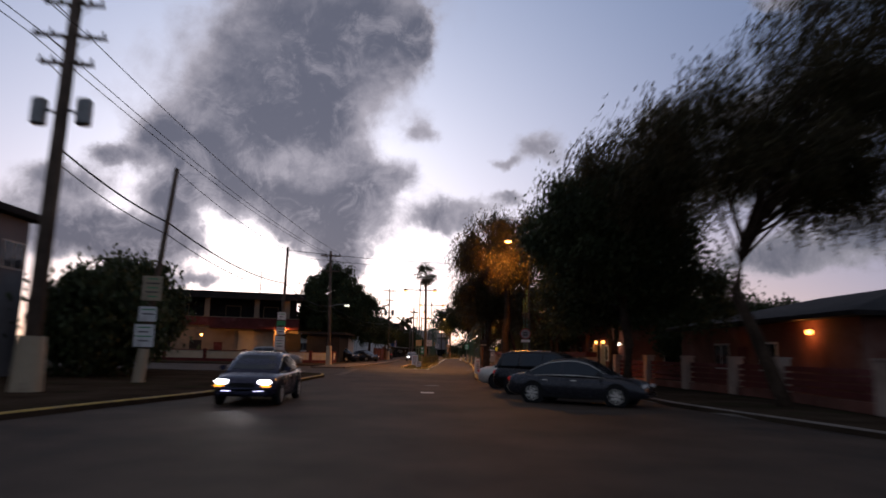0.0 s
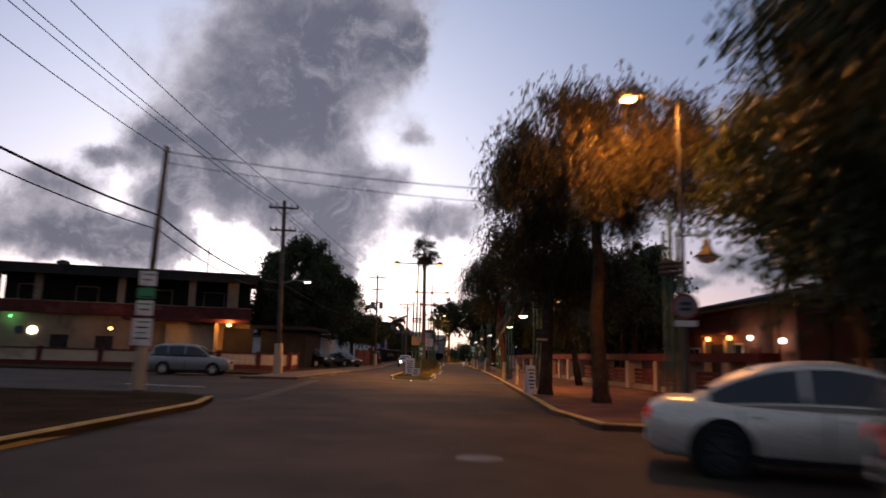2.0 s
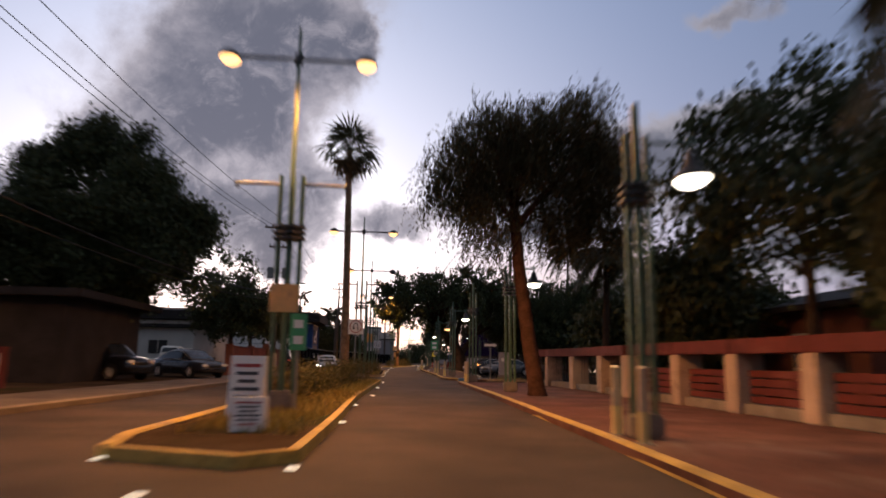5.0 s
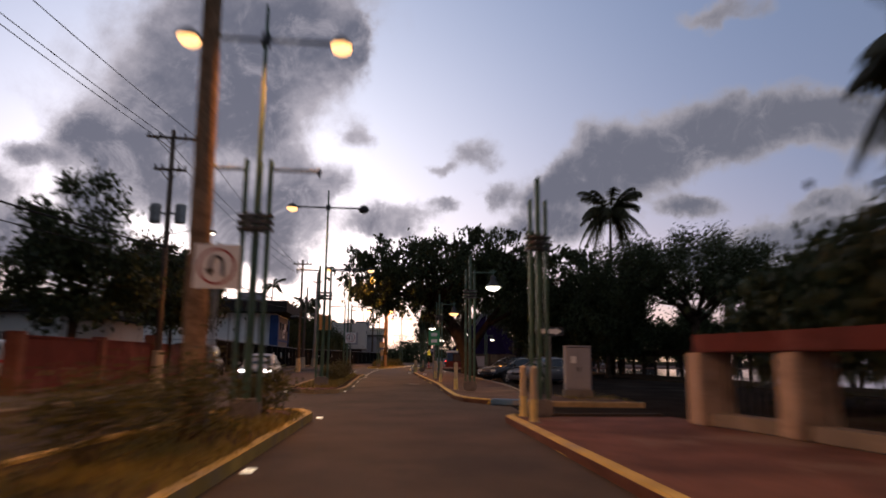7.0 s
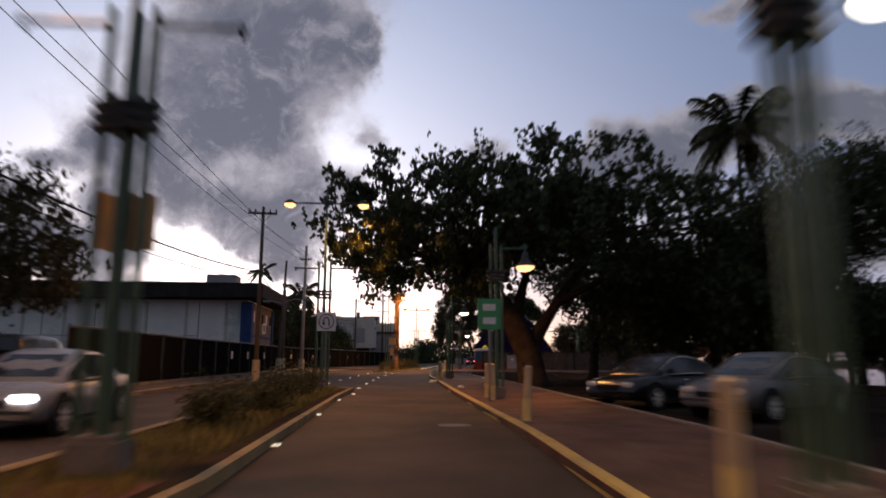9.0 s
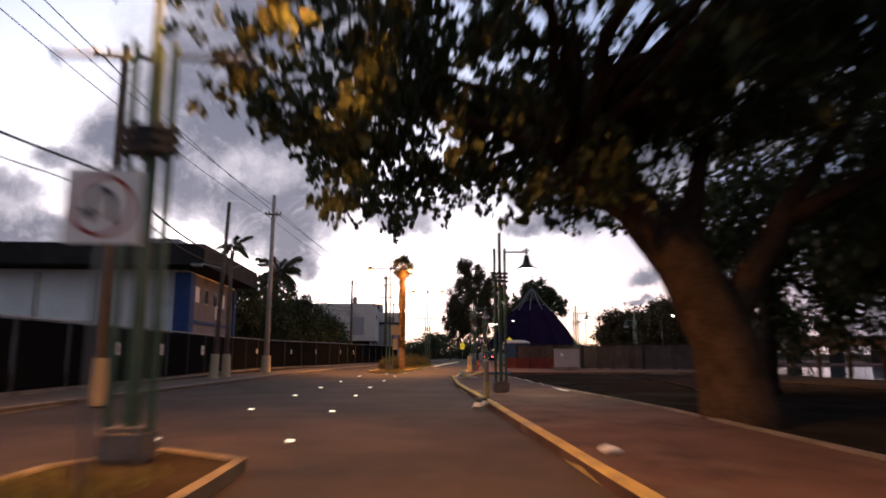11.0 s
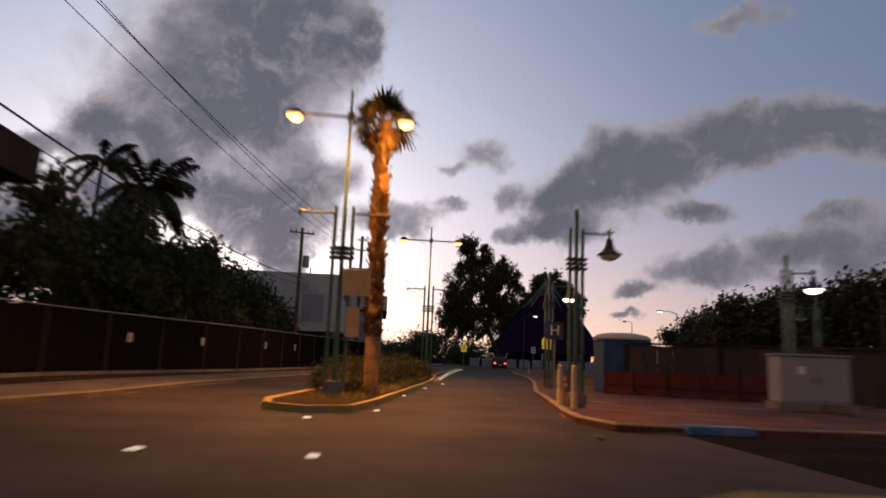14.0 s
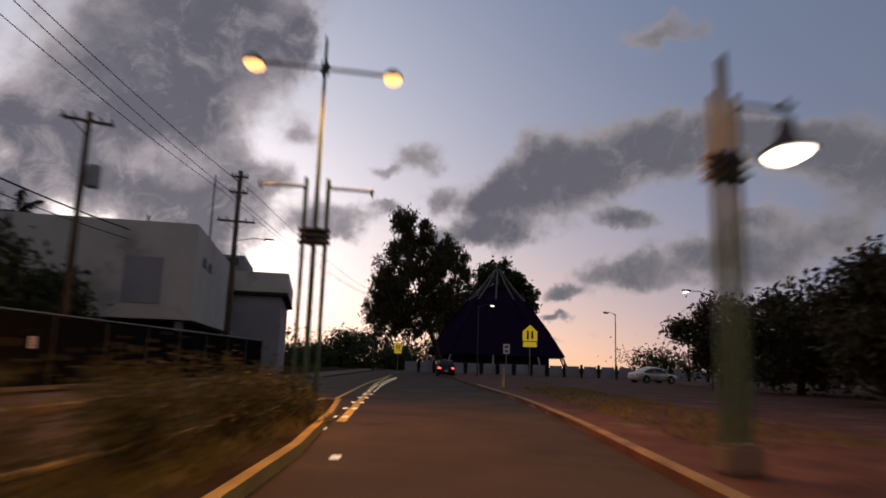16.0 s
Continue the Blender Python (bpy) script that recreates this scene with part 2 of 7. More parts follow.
WHITEWALL = mat("white_wall_paint", (0.52, 0.49, 0.44), 0.75, vary=0.1, scale=0.6, fine=20.0, bump=0.15, dirt=(0.36, 0.33, 0.29))
PINKWALL = mat("pinkish_plaster", (0.36, 0.27, 0.215), 0.8, vary=0.18, scale=0.9, fine=20.0, bump=0.2, dirt=(0.22, 0.16, 0.125))
# also carries the dimness of the white building's side wall
SIDEGREY = mat("dull_grey_and_side_shade", (0.17, 0.16, 0.16), 0.85, vary=0.15, scale=0.6, fine=16.0, bump=0.15, dirt=(0.11, 0.10, 0.10))
PALEWALL = mat("pale_wall_paint", (0.76, 0.74, 0.70), 0.75, vary=0.08, scale=0.6, fine=20.0, bump=0.15, dirt=(0.55, 0.52, 0.48))
GREYWALL = mat("grey_wall_paint", (0.30, 0.29, 0.30), 0.8, vary=0.12, scale=0.5, fine=16.0, bump=0.15, dirt=(0.22, 0.21, 0.21))
REDBARK = mat("red_bark", (0.065, 0.034, 0.024), 0.95, vary=0.4, scale=2.5, fine=14.0, bump=1.0)
REDPAINT = mat("dark_red_paint", (0.095, 0.023, 0.02), 0.7, vary=0.25, scale=1.1, fine=18.0, dirt=(0.15, 0.05, 0.045))
SALMON = mat("salmon_wall_paint", (0.155, 0.063, 0.045), 0.85, vary=0.35, scale=0.7, fine=20.0, bump=0.25, dirt=(0.20, 0.11, 0.085))
BLUECOL = mat("blue_wall_paint", (0.03, 0.06, 0.16), 0.65, vary=0.2, scale=1.0, fine=20.0)
BLUEBOOTH = mat("faded_blue_paint", (0.035, 0.07, 0.13), 0.7, vary=0.25, scale=1.4, fine=20.0, dirt=(0.06, 0.09, 0.13))
PURPLE = mat("purple_roof", (0.017, 0.009, 0.026), 0.92, vary=0.2, scale=0.6, fine=8.0)
WEATHERED = mat("weathered_board", (0.068, 0.056, 0.047), 0.9, vary=0.35, scale=1.2, fine=16.0, bump=0.4, dirt=(0.06, 0.05, 0.042), obj=True)
# roof colour that also stands in for shade in recesses and openings
DARKROOFSHADE = mat("dark_roof_and_shade", (0.026, 0.023, 0.022), 0.85, vary=0.3, scale=1.0, fine=12.0)
GREENPOST = mat("green_painted_steel", (0.05, 0.105, 0.065), 0.45, vary=0.2, scale=3.0, fine=40.0, bump=0.08, dirt=(0.035, 0.06, 0.04))
SCREENCLOTH = mat("black_screen_cloth", (0.010, 0.009, 0.009), 0.95, vary=0.4, scale=0.8, fine=20.0, bump=0.3)
STEEL = mat("galvanised_steel", (0.25, 0.25, 0.24), 0.45, 0.8, vary=0.15, scale=4.0, fine=40.0, bump=0.05)
DARKSTEEL = mat("dark_steel", (0.05, 0.05, 0.05), 0.5, 0.6, vary=0.2, scale=4.0, fine=40.0, bump=0.05)
WOODPOLE = mat("weathered_pole_wood", (0.115, 0.085, 0.065), 0.9, vary=0.35, scale=1.5, fine=30.0, bump=0.6)
PALEPOLE = mat("pale_concrete_pole", (0.33, 0.29, 0.25), 0.85, vary=0.2, scale=1.5, fine=30.0, bump=0.3)
BARK = mat("bark", (0.055, 0.038, 0.027), 0.95, vary=0.4, scale=2.5, fine=14.0, bump=1.0)
PALMBARK = mat("palm_bark", (0.22, 0.14, 0.085), 0.95, vary=0.4, scale=4.0, fine=18.0, bump=1.0)
BLACK = mat("black_rubber", (0.018, 0.018, 0.018), 0.85, vary=0.2, scale=5.0, fine=50.0)
WIRE = mat("cable_black", (0.02, 0.02, 0.02), 0.7, vary=0.1)
GLASSDARK = glass("tinted_glass")
SIGNWHITE = mat("sign_white", (0.72, 0.71, 0.68), 0.5, vary=0.06, scale=2.0, bump=0.05, dirt=(0.5, 0.48, 0.45))
# tan pushed to orange: lamplight on the boards is in the colour
BOARDLIT = mat("weathered_lamplit_board", (0.72, 0.41, 0.17), 0.7, vary=0.12, scale=2.0, bump=0.1, dirt=(0.4, 0.25, 0.15))
SIGNBLUE = mat("sign_blue", (0.03, 0.06, 0.18), 0.5, vary=0.08, scale=2.0, bump=0.03)
# faint emission imitates headlights returned by the sign face
SIGNYELLOW = mat("sign_fluorescent_yellow_glow", (0.85, 0.62, 0.03), 0.5, vary=0.05, scale=2.0, bump=0.03, emit=(1.0, 0.72, 0.05), power=0.25)
SIGNGREEN = mat("sign_green", (0.05, 0.30, 0.12), 0.5, vary=0.08, scale=2.0, bump=0.03)
SIGNBLACK = mat("sign_black", (0.03, 0.03, 0.032), 0.5, vary=0.08, scale=2.0, bump=0.03)
SIGNRED = mat("sign_red", (0.30, 0.035, 0.03), 0.5, vary=0.08, scale=2.0, bump=0.03)
SODIUM = mat("sodium_lamp_glow", (0.9, 0.6, 0.3), 0.4, vary=0.0, bump=0.0, emit=(1.0, 0.52, 0.2), power=2.3)
WARMGLOW = mat("warm_bulb_glow", (0.9, 0.7, 0.4), 0.4, vary=0.0, bump=0.0, emit=(1.0, 0.42, 0.10), power=6.0)
WHITEGLOW = mat("white_lamp_glow", (0.9, 0.9, 0.8), 0.4, vary=0.0, bump=0.0, emit=(1.0, 0.93, 0.78), power=5.0)
HEADGLOW = mat("headlamp_glow", (0.9, 0.9, 0.9), 0.3, vary=0.0, bump=0.0, emit=(0.95, 0.92, 1.0), power=7.0)
FOGGLOW = mat("fog_lamp_glow", (0.8, 0.75, 0.9), 0.3, vary=0.0, bump=0.0, emit=(0.62, 0.55, 1.0), power=5.0)
AMBERGLOW = mat("amber_marker_glow", (0.9, 0.4, 0.05), 0.3, vary=0.0, bump=0.0, emit=(1.0, 0.36, 0.04), power=2.0)
# unlit lens: weak emission in place of headlights it throws back
TAILREFLEX = mat("tail_lamp_reflex_glow", (0.4, 0.02, 0.02), 0.3, vary=0.0, bump=0.0, emit=(1.0, 0.05, 0.03), power=0.12)
TAILON = mat("tail_lamp_lit", (0.5, 0.02, 0.02), 0.3, vary=0.0, bump=0.0, emit=(1.0, 0.06, 0.05), power=6.0)
GREENGLOW = mat("green_bulb_glow", (0.3, 0.9, 0.4), 0.3, vary=0.0, bump=0.0, emit=(0.2, 1.0, 0.35), power=3.0)
# emission imitates headlights returned by the reflector
STUDGLOW = mat("stud_reflector_glow", (0.85, 0.82, 0.7), 0.3, vary=0.0, bump=0.0, emit=(1.0, 0.9, 0.72), power=0.7)
CHROME = mat("alloy_rim", (0.85, 0.80, 0.70), 0.4, 0.1, vary=0.08, bump=0.0)


def leafmat(name, base, trans=0.25):
    m = bpy.data.materials.new(name)
    MATS[name] = m
    m.use_nodes = True
    n = Nodes(m.node_tree)
    rnd = n.add("ShaderNodeNewGeometry").outputs["Random Per Island"]
    pos = n.add("ShaderNodeTexCoord").outputs["Object"]
    col = n.mix(rnd, tuple(c * 0.55 for c in base), tuple(c * 1.35 for c in base))
    col = n.mix(n.math("MULTIPLY", n.ramp(n.noise(pos, 0.8).outputs[0], 0.45, 0.65), 0.4), col, (base[0] * 1.5, base[1] * 1.1, base[2] * 0.8))
    b = n.add("ShaderNodeBsdfPrincipled")
    n.put(b.inputs["Base Color"], col)
    b.inputs["Roughness"].default_value = 0.6
    b.inputs["Specular IOR Level"].default_value = 0.25
    tr = n.add("ShaderNodeBsdfTranslucent")
    n.put(tr.inputs[0], col)
    mx = n.add("ShaderNodeMixShader")
    mx.inputs[0].default_value = trans
    n.link(b.outputs[0], mx.inputs[1])
    n.link(tr.outputs[0], mx.inputs[2])
    out = n.add("ShaderNodeOutputMaterial")
    n.link(mx.outputs[0], out.inputs[0])
    return m


LEAF = leafmat("leaf_dark_green", (0.042, 0.055, 0.021), 0.15)
FEATHER = leafmat("leaf_feathery", (0.058, 0.048, 0.019), 0.2)
FROND = leafmat("palm_frond", (0.047, 0.05, 0.022), 0.2)
DRYFROND = leafmat("dry_palm_frond", (0.13, 0.085, 0.04), 0.25)
GRASS = leafmat("grass_blade", (0.19, 0.16, 0.045), 0.2)
SHRUB = leafmat("shrub_leaf", (0.075, 0.075, 0.028), 0.25)


def water():
    m = bpy.data.materials.new("lagoon_water")
    m.use_nodes = True
    n = Nodes(m.node_tree)
    b = n.add("ShaderNodeBsdfPrincipled")
    b.inputs["Base Color"].default_value = (0.03, 0.04, 0.05, 1)
    b.inputs["Roughness"].default_value = 0.08
    bp = n.add("ShaderNodeBump")
    bp.inputs["Strength"].default_value = 0.15
    bp.inputs["Distance"].default_value = 0.05
    n.put(bp.inputs["Height"], n.noise(n.add("ShaderNodeTexCoord").outputs["Object"], 2.0, 4.0).outputs[0])
    n.link(bp.outputs[0], b.inputs["Normal"])
    n.link(b.outputs[0], n.add("ShaderNodeOutputMaterial").inputs[0])
    return m


WATER = water()


def chainlink():
    """Wire mesh, seen from afar: thin wires and clear gaps."""
    m = bpy.data.materials.new("chain_link_mesh")
    m.use_nodes = True
    n = Nodes(m.node_tree)
    b = n.add("ShaderNodeBsdfPrincipled")
    b.inputs["Base Color"].default_value = (0.015, 0.015, 0.015, 1)
    b.inputs["Roughness"].default_value = 0.95
    b.inputs["Specular IOR Level"].default_value = 0.0
    tr = n.add("ShaderNodeBsdfTransparent")
    mx = n.add("ShaderNodeMixShader")
    mx.inputs[0].default_value = 0.4
    n.link(tr.outputs[0], mx.inputs[1])
    n.link(b.outputs[0], mx.inputs[2])
    n.link(mx.outputs[0], n.add("ShaderNodeOutputMaterial").inputs[0])
    return m


MESHWIRE = chainlink()

# ---- mesh helpers ----


def box(bm, c, s, m=None, bevel=0.0):
    r = bmesh.ops.create_cube(bm, size=1.0, matrix=(m or Matrix()) @ Matrix.Translation(c) @ Matrix.Diagonal((*s, 1)))
    if bevel:
        edges = list({e for v in r["verts"] for e in v.link_edges})
        bmesh.ops.bevel(bm, geom=edges, offset=bevel, segments=2, affect="EDGES", clamp_overlap=True)
    return bm


def rod(bm, a, b, ra, rb=None, seg=10, caps=True):
    a, b = Vector(a), Vector(b)
    d = b - a
    q = d.to_track_quat("Z", "Y").to_matrix().to_4x4()
    m = Matrix.Translation((a + b) / 2) @ q
    bmesh.ops.create_cone(bm, cap_ends=caps, segments=seg, radius1=ra, radius2=ra if rb is None else rb, depth=d.length, matrix=m)
    return bm


def tube(bm, pts, rads, seg=8):
    """A bent, tapering tube through points."""
    pts = [Vector(p) for p in pts]
    rings = []
    for i, p in enumerate(pts):
        d = pts[min(i + 1, len(pts) - 1)] - pts[max(i - 1, 0)]
        q = d.to_track_quat("Z", "Y").to_matrix()
        rings.append([bm.verts.new(p + q @ Vector((math.cos(k * 2 * math.pi / seg) * rads[i], math.sin(k * 2 * math.pi / seg) * rads[i], 0))) for k in range(seg)])
    for a, b in zip(rings, rings[1:]):
        for k in range(seg):
            bm.faces.new((a[k], a[(k + 1) % seg], b[(k + 1) % seg], b[k]))
    bm.faces.new(rings[0][::-1])
    bm.faces.new(rings[-1])
    return bm


def lathe(bm, profile, seg=16, m=None, ring=False):
    """A turned shape from (radius, height) pairs."""
    rings = []
    for r, h in profile:
        rings.append([bm.verts.new((m or Matrix()) @ Vector((r * math.cos(k * 2 * math.pi / seg), r * math.sin(k * 2 * math.pi / seg), h))) for k in range(seg)])
    for a, b in zip(rings, rings[1:] + rings[:1] if ring else rings[1:]):
        for k in range(seg):
            bm.faces.new((a[k], a[(k + 1) % seg], b[(k + 1) % seg], b[k]))
    if not ring:
        bm.faces.new(rings[0][::-1])
        bm.faces.new(rings[-1])
    return bm


def slab(bm, pts, z0, z1):
    """An upright prism over a ground outline."""
    lo = [bm.verts.new((x, y, z0)) for x, y in pts]
    hi = [bm.verts.new((x, y, z1)) for x, y in pts]
    bm.faces.new(lo[::-1])
    bm.faces.new(hi)
    k = len(pts)
    for i in range(k):
        bm.faces.new((lo[i], lo[(i + 1) % k], hi[(i + 1) % k], hi[i]))
    bmesh.ops.recalc_face_normals(bm, faces=bm.faces)
    return bm


def part(name, bm, material, parent=None, label="", smooth=False):
    me = bpy.data.meshes.new(name)
    bm.to_mesh(me)
    bm.free()
    me.materials.append(material)
    if smooth:
        me.polygons.foreach_set("use_smooth", [True] * len(me.polygons))
    ob = new(name, me)
    if parent is not None:
        ob.parent = parent
    if label:
        ob["label"] = label
    return ob


def thing(name, m, label, category, group="", kind=""):
    ob = new(name)
    ob.empty_display_size = 0.3
    ob.matrix_world = m
    return tagged(ob, label, category, group, kind)


def B():
    return bmesh.new()


def at(x, y, z=0.0, rz=0.0):
    return pose(x, y, z, 0, 0, rz)


def lerp(table, y):
    for (a, p), (b, q) in zip(table, table[1:]):
        if y <= b:
            return p + (q - p) * max(0.0, (y - a)) / (b - a)
    (a, p), (b, q) = table[-2:]
    return q + (q - p) * (y - b) / (b - a)

# ---- ground, road, pavements ----
RIGHT_1 = [(38.6, 1.75), (42, 1.85), (47, 2.1), (54, 2.42), (60, 2.65), (67, 3.0), (80, 3.45), (92.3, 3.75)]
RIGHT_2 = [(100.5, 3.6), (104, 3.7), (111, 4.0), (124, 4.1), (136, 4.35), (147, 4.5), (157, 5.1)]
RIGHT_3 = [(165.5, 6.8), (167, 6.95), (172, 7.8), (177, 8.6), (181, 9.5), (188, 11.1), (194, 12.3), (199, 13.2), (213, 15.1), (240, 19.0), (330, 36.0)]
LEFT_1 = [(-40, -10.0), (14, -9.6), (19, -8.8), (23, -8.0), (29, -7.2), (36, -7.05), (41, -6.95), (43.4, -7.4)]
LEFT_2 = [(60.0, -8.4), (70, -7.9), (80, -7.3), (97, -6.6), (108, -7.0), (118, -7.3), (131, -7.2), (145, -6.2), (155, -5.4), (163, -5.0), (168, -3.9), (175, -3.3), (187, -0.9), (200, 1.8), (215, 4.6), (240, 9.0), (330, 25.0)]
LOT_EDGE = [(102, 6.5), (110, 7.3), (125, 7.8), (134, 8.2), (147, 7.9), (157, 8.2)]
FENCE_R = [(38.3, 10.4), (48.2, 9.6), (54.8, 9.3), (58.2, 8.9), (66.4, 8.3), (74, 8.15), (81.2, 8.05), (88.2, 7.8), (92.3, 7.4)]
FENCE_L = [(124, -9.6), (140, -9.4), (152, -9.2), (165, -9.2), (176, -8.5), (187.5, -4.9), (203, -1.6), (222, 2.6)]

bm = B()
bmesh.ops.create_grid(bm, x_segments=24, y_segments=24, size=2400)
tagged(part("ground", bm, EARTH), "dark bare earth reaching the horizon", "ground", kind="structure").location.z = -0.06
bm = B()
bmesh.ops.create_grid(bm, x_segments=40, y_segments=150, size=1.0)
for v in bm.verts:
    v.co = Vector((-18 + v.co.x * 44, 150 + v.co.y * 200, 0))
tagged(part("road", bm, ASPHALT), "dark worn asphalt road with faint stains", "road", kind="structure")


def pts_of(table):
    return [(x, y) for y, x in table]


def block(name, outline, material, label, top=0.12):
    bm = B()
    slab(bm, outline, -0.05, top)
    return tagged(part(name, bm, material), label, "pavement", kind="structure")


block("pavement_right_bay", [(9.2, -40), (9.0, 16), (7.3, 24), (7.1, 38.3), (60, 38.3), (60, -40)], EARTH, "dark trodden verge behind the parking bay")
block("pavement_right", [(7.1, 38.3), (2.9, 38.15), (2.2, 38.25)] + pts_of(RIGHT_1)[1:] + pts_of(FENCE_R)[::-1], REDWALK, "red stamped concrete pavement with worn patches")
block("yard_right", pts_of(FENCE_R) + [(60, 92.3), (60, 38.3)], EARTH, "dark yard ground behind the street fence", 0.11)
block("pavement_middle", [(5.6, 97.0), (4.3, 98.0), (3.75, 99.1)] + pts_of(RIGHT_2) + [(8.2, 157.2)] + pts_of(LOT_EDGE)[::-1][1:] + [(8.6, 99.6), (8.6, 96.7)], BROWNWALK, "reddish brown concrete pavement strip beside the car park")
block("pavement_far", [(24, 163.9), (8.2, 163.8), (7.1, 164.0)] + pts_of(RIGHT_3) + [(80, 330), (80, 195.0), (60, 190), (36, 184), (27, 172)], REDWALK, "dark red concrete pavement and verge")
block("pavement_left_near", [(-60, -40)] + pts_of(LEFT_1) + [(-8.8, 44.9), (-60, 46.5)], EARTH, "bare dusty verge beside the road")
inner = [(x - 3.0, y) for x, y in pts_of(LEFT_2)]
block("pavement_left", [(-11.4, 60.0)] + pts_of(LEFT_2) + inner[::-1], DULLPAVE, "dirty grey concrete pavement")
block("yard_left", [(-60, 66.0)] + [(-11.4, 66.0)] + [p for p in inner if p[1] > 66] + [(-60, 330)], EARTH, "dark yard ground with grass", 0.115)
# slab over the road sheet, its colour darkened for tree shade
bm = B()
slab(bm, [(4.5, 93.0), (7.5, 93.05), (20, 93.05), (20, 163.8), (8.3, 163.7), (8.2, 157.3)] + pts_of(LOT_EDGE)[::-1][1:] + [(8.5, 99.6), (8.5, 96.5), (5.6, 96.9), (4.9, 97.3)], -0.05, 0.004)
tagged(part("car_park_ground", bm, LOT), "patched asphalt of the car park and its entrance, darkened as under trees", "ground", kind="structure")
bm = B()
slab(bm, [(26, 96), (26, 160), (27.6, 171.5), (36.5, 183.5), (60, 189.5), (400, 232), (400, 60), (60, 60), (40, 92)], -0.04, 0.02)
tagged(part("water", bm, WATER), "still lagoon water that mirrors the dusk sky", "water", kind="structure")
bm = B()
slab(bm, [(20, 100), (20, 162), (26.2, 161), (26.2, 97)], -0.05, 0.06)
tagged(part("shore_verge", bm, EARTH), "dark grassy strip along the water", "ground", kind="structure")


def kerb(name, points, material, label, z=0.15, w=0.17):
    """A kerb with a rounded top edge along a line; the face lies on the line, the body to its right."""
    bm = B()
    prof = [(0, -0.02), (0.012, z - 0.03), (0.035, z), (w, z), (w, -0.02)]
    rows = []
    P = [Vector((x, y, 0)) for x, y in points]
    fineP = []
    for a, b in zip(P, P[1:]):
        k = max(1, int((b - a).length / 1.5))
        fineP += [a.lerp(b, i / k) for i in range(k)]
    fineP.append(P[-1])
    for i, p in enumerate(fineP):
        d = (fineP[min(i + 1, len(fineP) - 1)] - fineP[max(i - 1, 0)]).normalized()
        s = Vector((d.y, -d.x, 0))
        j = random.uniform(-0.008, 0.008)
        rows.append([bm.verts.new(p + s * (u + j) + Vector((0, 0, h + j * 0.5))) for u, h in prof])
    for a, b in zip(rows, rows[1:]):
        for k in range(len(prof) - 1):
            bm.faces.new((a[k], a[k + 1], b[k + 1], b[k]))
    bm.faces.new(rows[0])
    bm.faces.new(rows[-1][::-1])
    bmesh.ops.recalc_face_normals(bm, faces=bm.faces)
    return tagged(part(name, bm, material), label, "kerb", kind="structure")


kerb("kerb_right_bay", [(9.2, -40), (9.0, 16), (7.3, 24), (7.1, 38.2), ], CONCRETE, "pale concrete kerb at the back of the parking bay")
kerb("kerb_right", [(7.1, 38.3), (2.9, 38.15), (2.2, 38.25)] + pts_of(RIGHT_1)[1:] + [(4.0, 92.75)], YELLOW, "worn yellow painted kerb")
kerb("kerb_entrance_near", [(4.02, 92.76), (4.3, 92.85), (7.4, 92.9)], ASPHALT, "dark asphalt-coloured kerb at the car park entrance")
kerb("kerb_entrance_far", [(8.6, 96.6), (5.6, 97.0), (4.6, 97.7)], FADEDKERB, "faded yellow kerb at the car park entrance")
kerb("kerb_middle", [(4.6, 97.7), (4.3, 98.0), (3.75, 99.1)] + pts_of(RIGHT_2) + [(6.0, 157.6), (8.2, 157.4)], YELLOW, "worn yellow painted kerb with bare concrete patches")
kerb("kerb_far", [(24, 163.9), (8.2, 163.8), (7.1, 164.0)] + pts_of(RIGHT_3)[:9], FADEDKERB, "worn yellow painted kerb curving away")
kerb("kerb_left_near", [(x, y) for x, y in pts_of(LEFT_1)[::-1]], YELLOW, "dull yellow kerb along the verge")
kerb("kerb_left", pts_of(LEFT_2)[::-1], CONCRETE, "dirty concrete kerb")
kerb("kerb_lot", [(x, y) for x, y in pts_of(LOT_EDGE)[::-1]], CONCRETE, "low concrete kerb at the car park edge", 0.16)


def island(name, right, left, label, coat=None, z=0.16):
    """A raised traffic island: kerb ring and soil inside."""
    outline = right + left[::-1]
    block(name + "_soil", outline, EARTH, "dry soil and litter inside the traffic island", 0.13)
    kerb(name + "_kerb", left[:1] + right + left[::-1], coat or YELLOW, label, z, 0.18)


island("island_near", [(-1.9, 64.9), (-1.45, 65.3), (-1.3, 70), (-1.2, 78), (-0.8, 86), (-0.5, 92.8), (-0.75, 93.8)], [(-3.5, 65.6), (-3.75, 67), (-3.6, 72), (-3.3, 80), (-2.9, 86), (-2.3, 93.0), (-1.9, 94.2)], "worn yellow kerb ring of the traffic island")
island("island_middle", [(-1.2, 103.5), (-0.5, 104.0), (-0.25, 106.5), (-0.2, 113), (-0.1, 122), (0.1, 127.3)], [(-2.0, 104.2), (-2.3, 105.2), (-2.3, 112), (-2.1, 120), (-1.7, 127), (-1.0, 128.2)], "faded kerb ring of the traffic island", FADEDKERB, 0.145)
island("island_far", [(1.2, 165.9), (2.0, 166.3), (2.5, 168.5), (3.1, 172), (4.2, 178.5), (5.1, 184), (5.75, 190), (6.15, 195)], [(0.4, 166.6), (0.2, 168), (0.7, 172), (2.0, 178), (3.3, 184), (4.6, 190), (5.9, 195.4)], "worn yellow kerb ring of the traffic island")


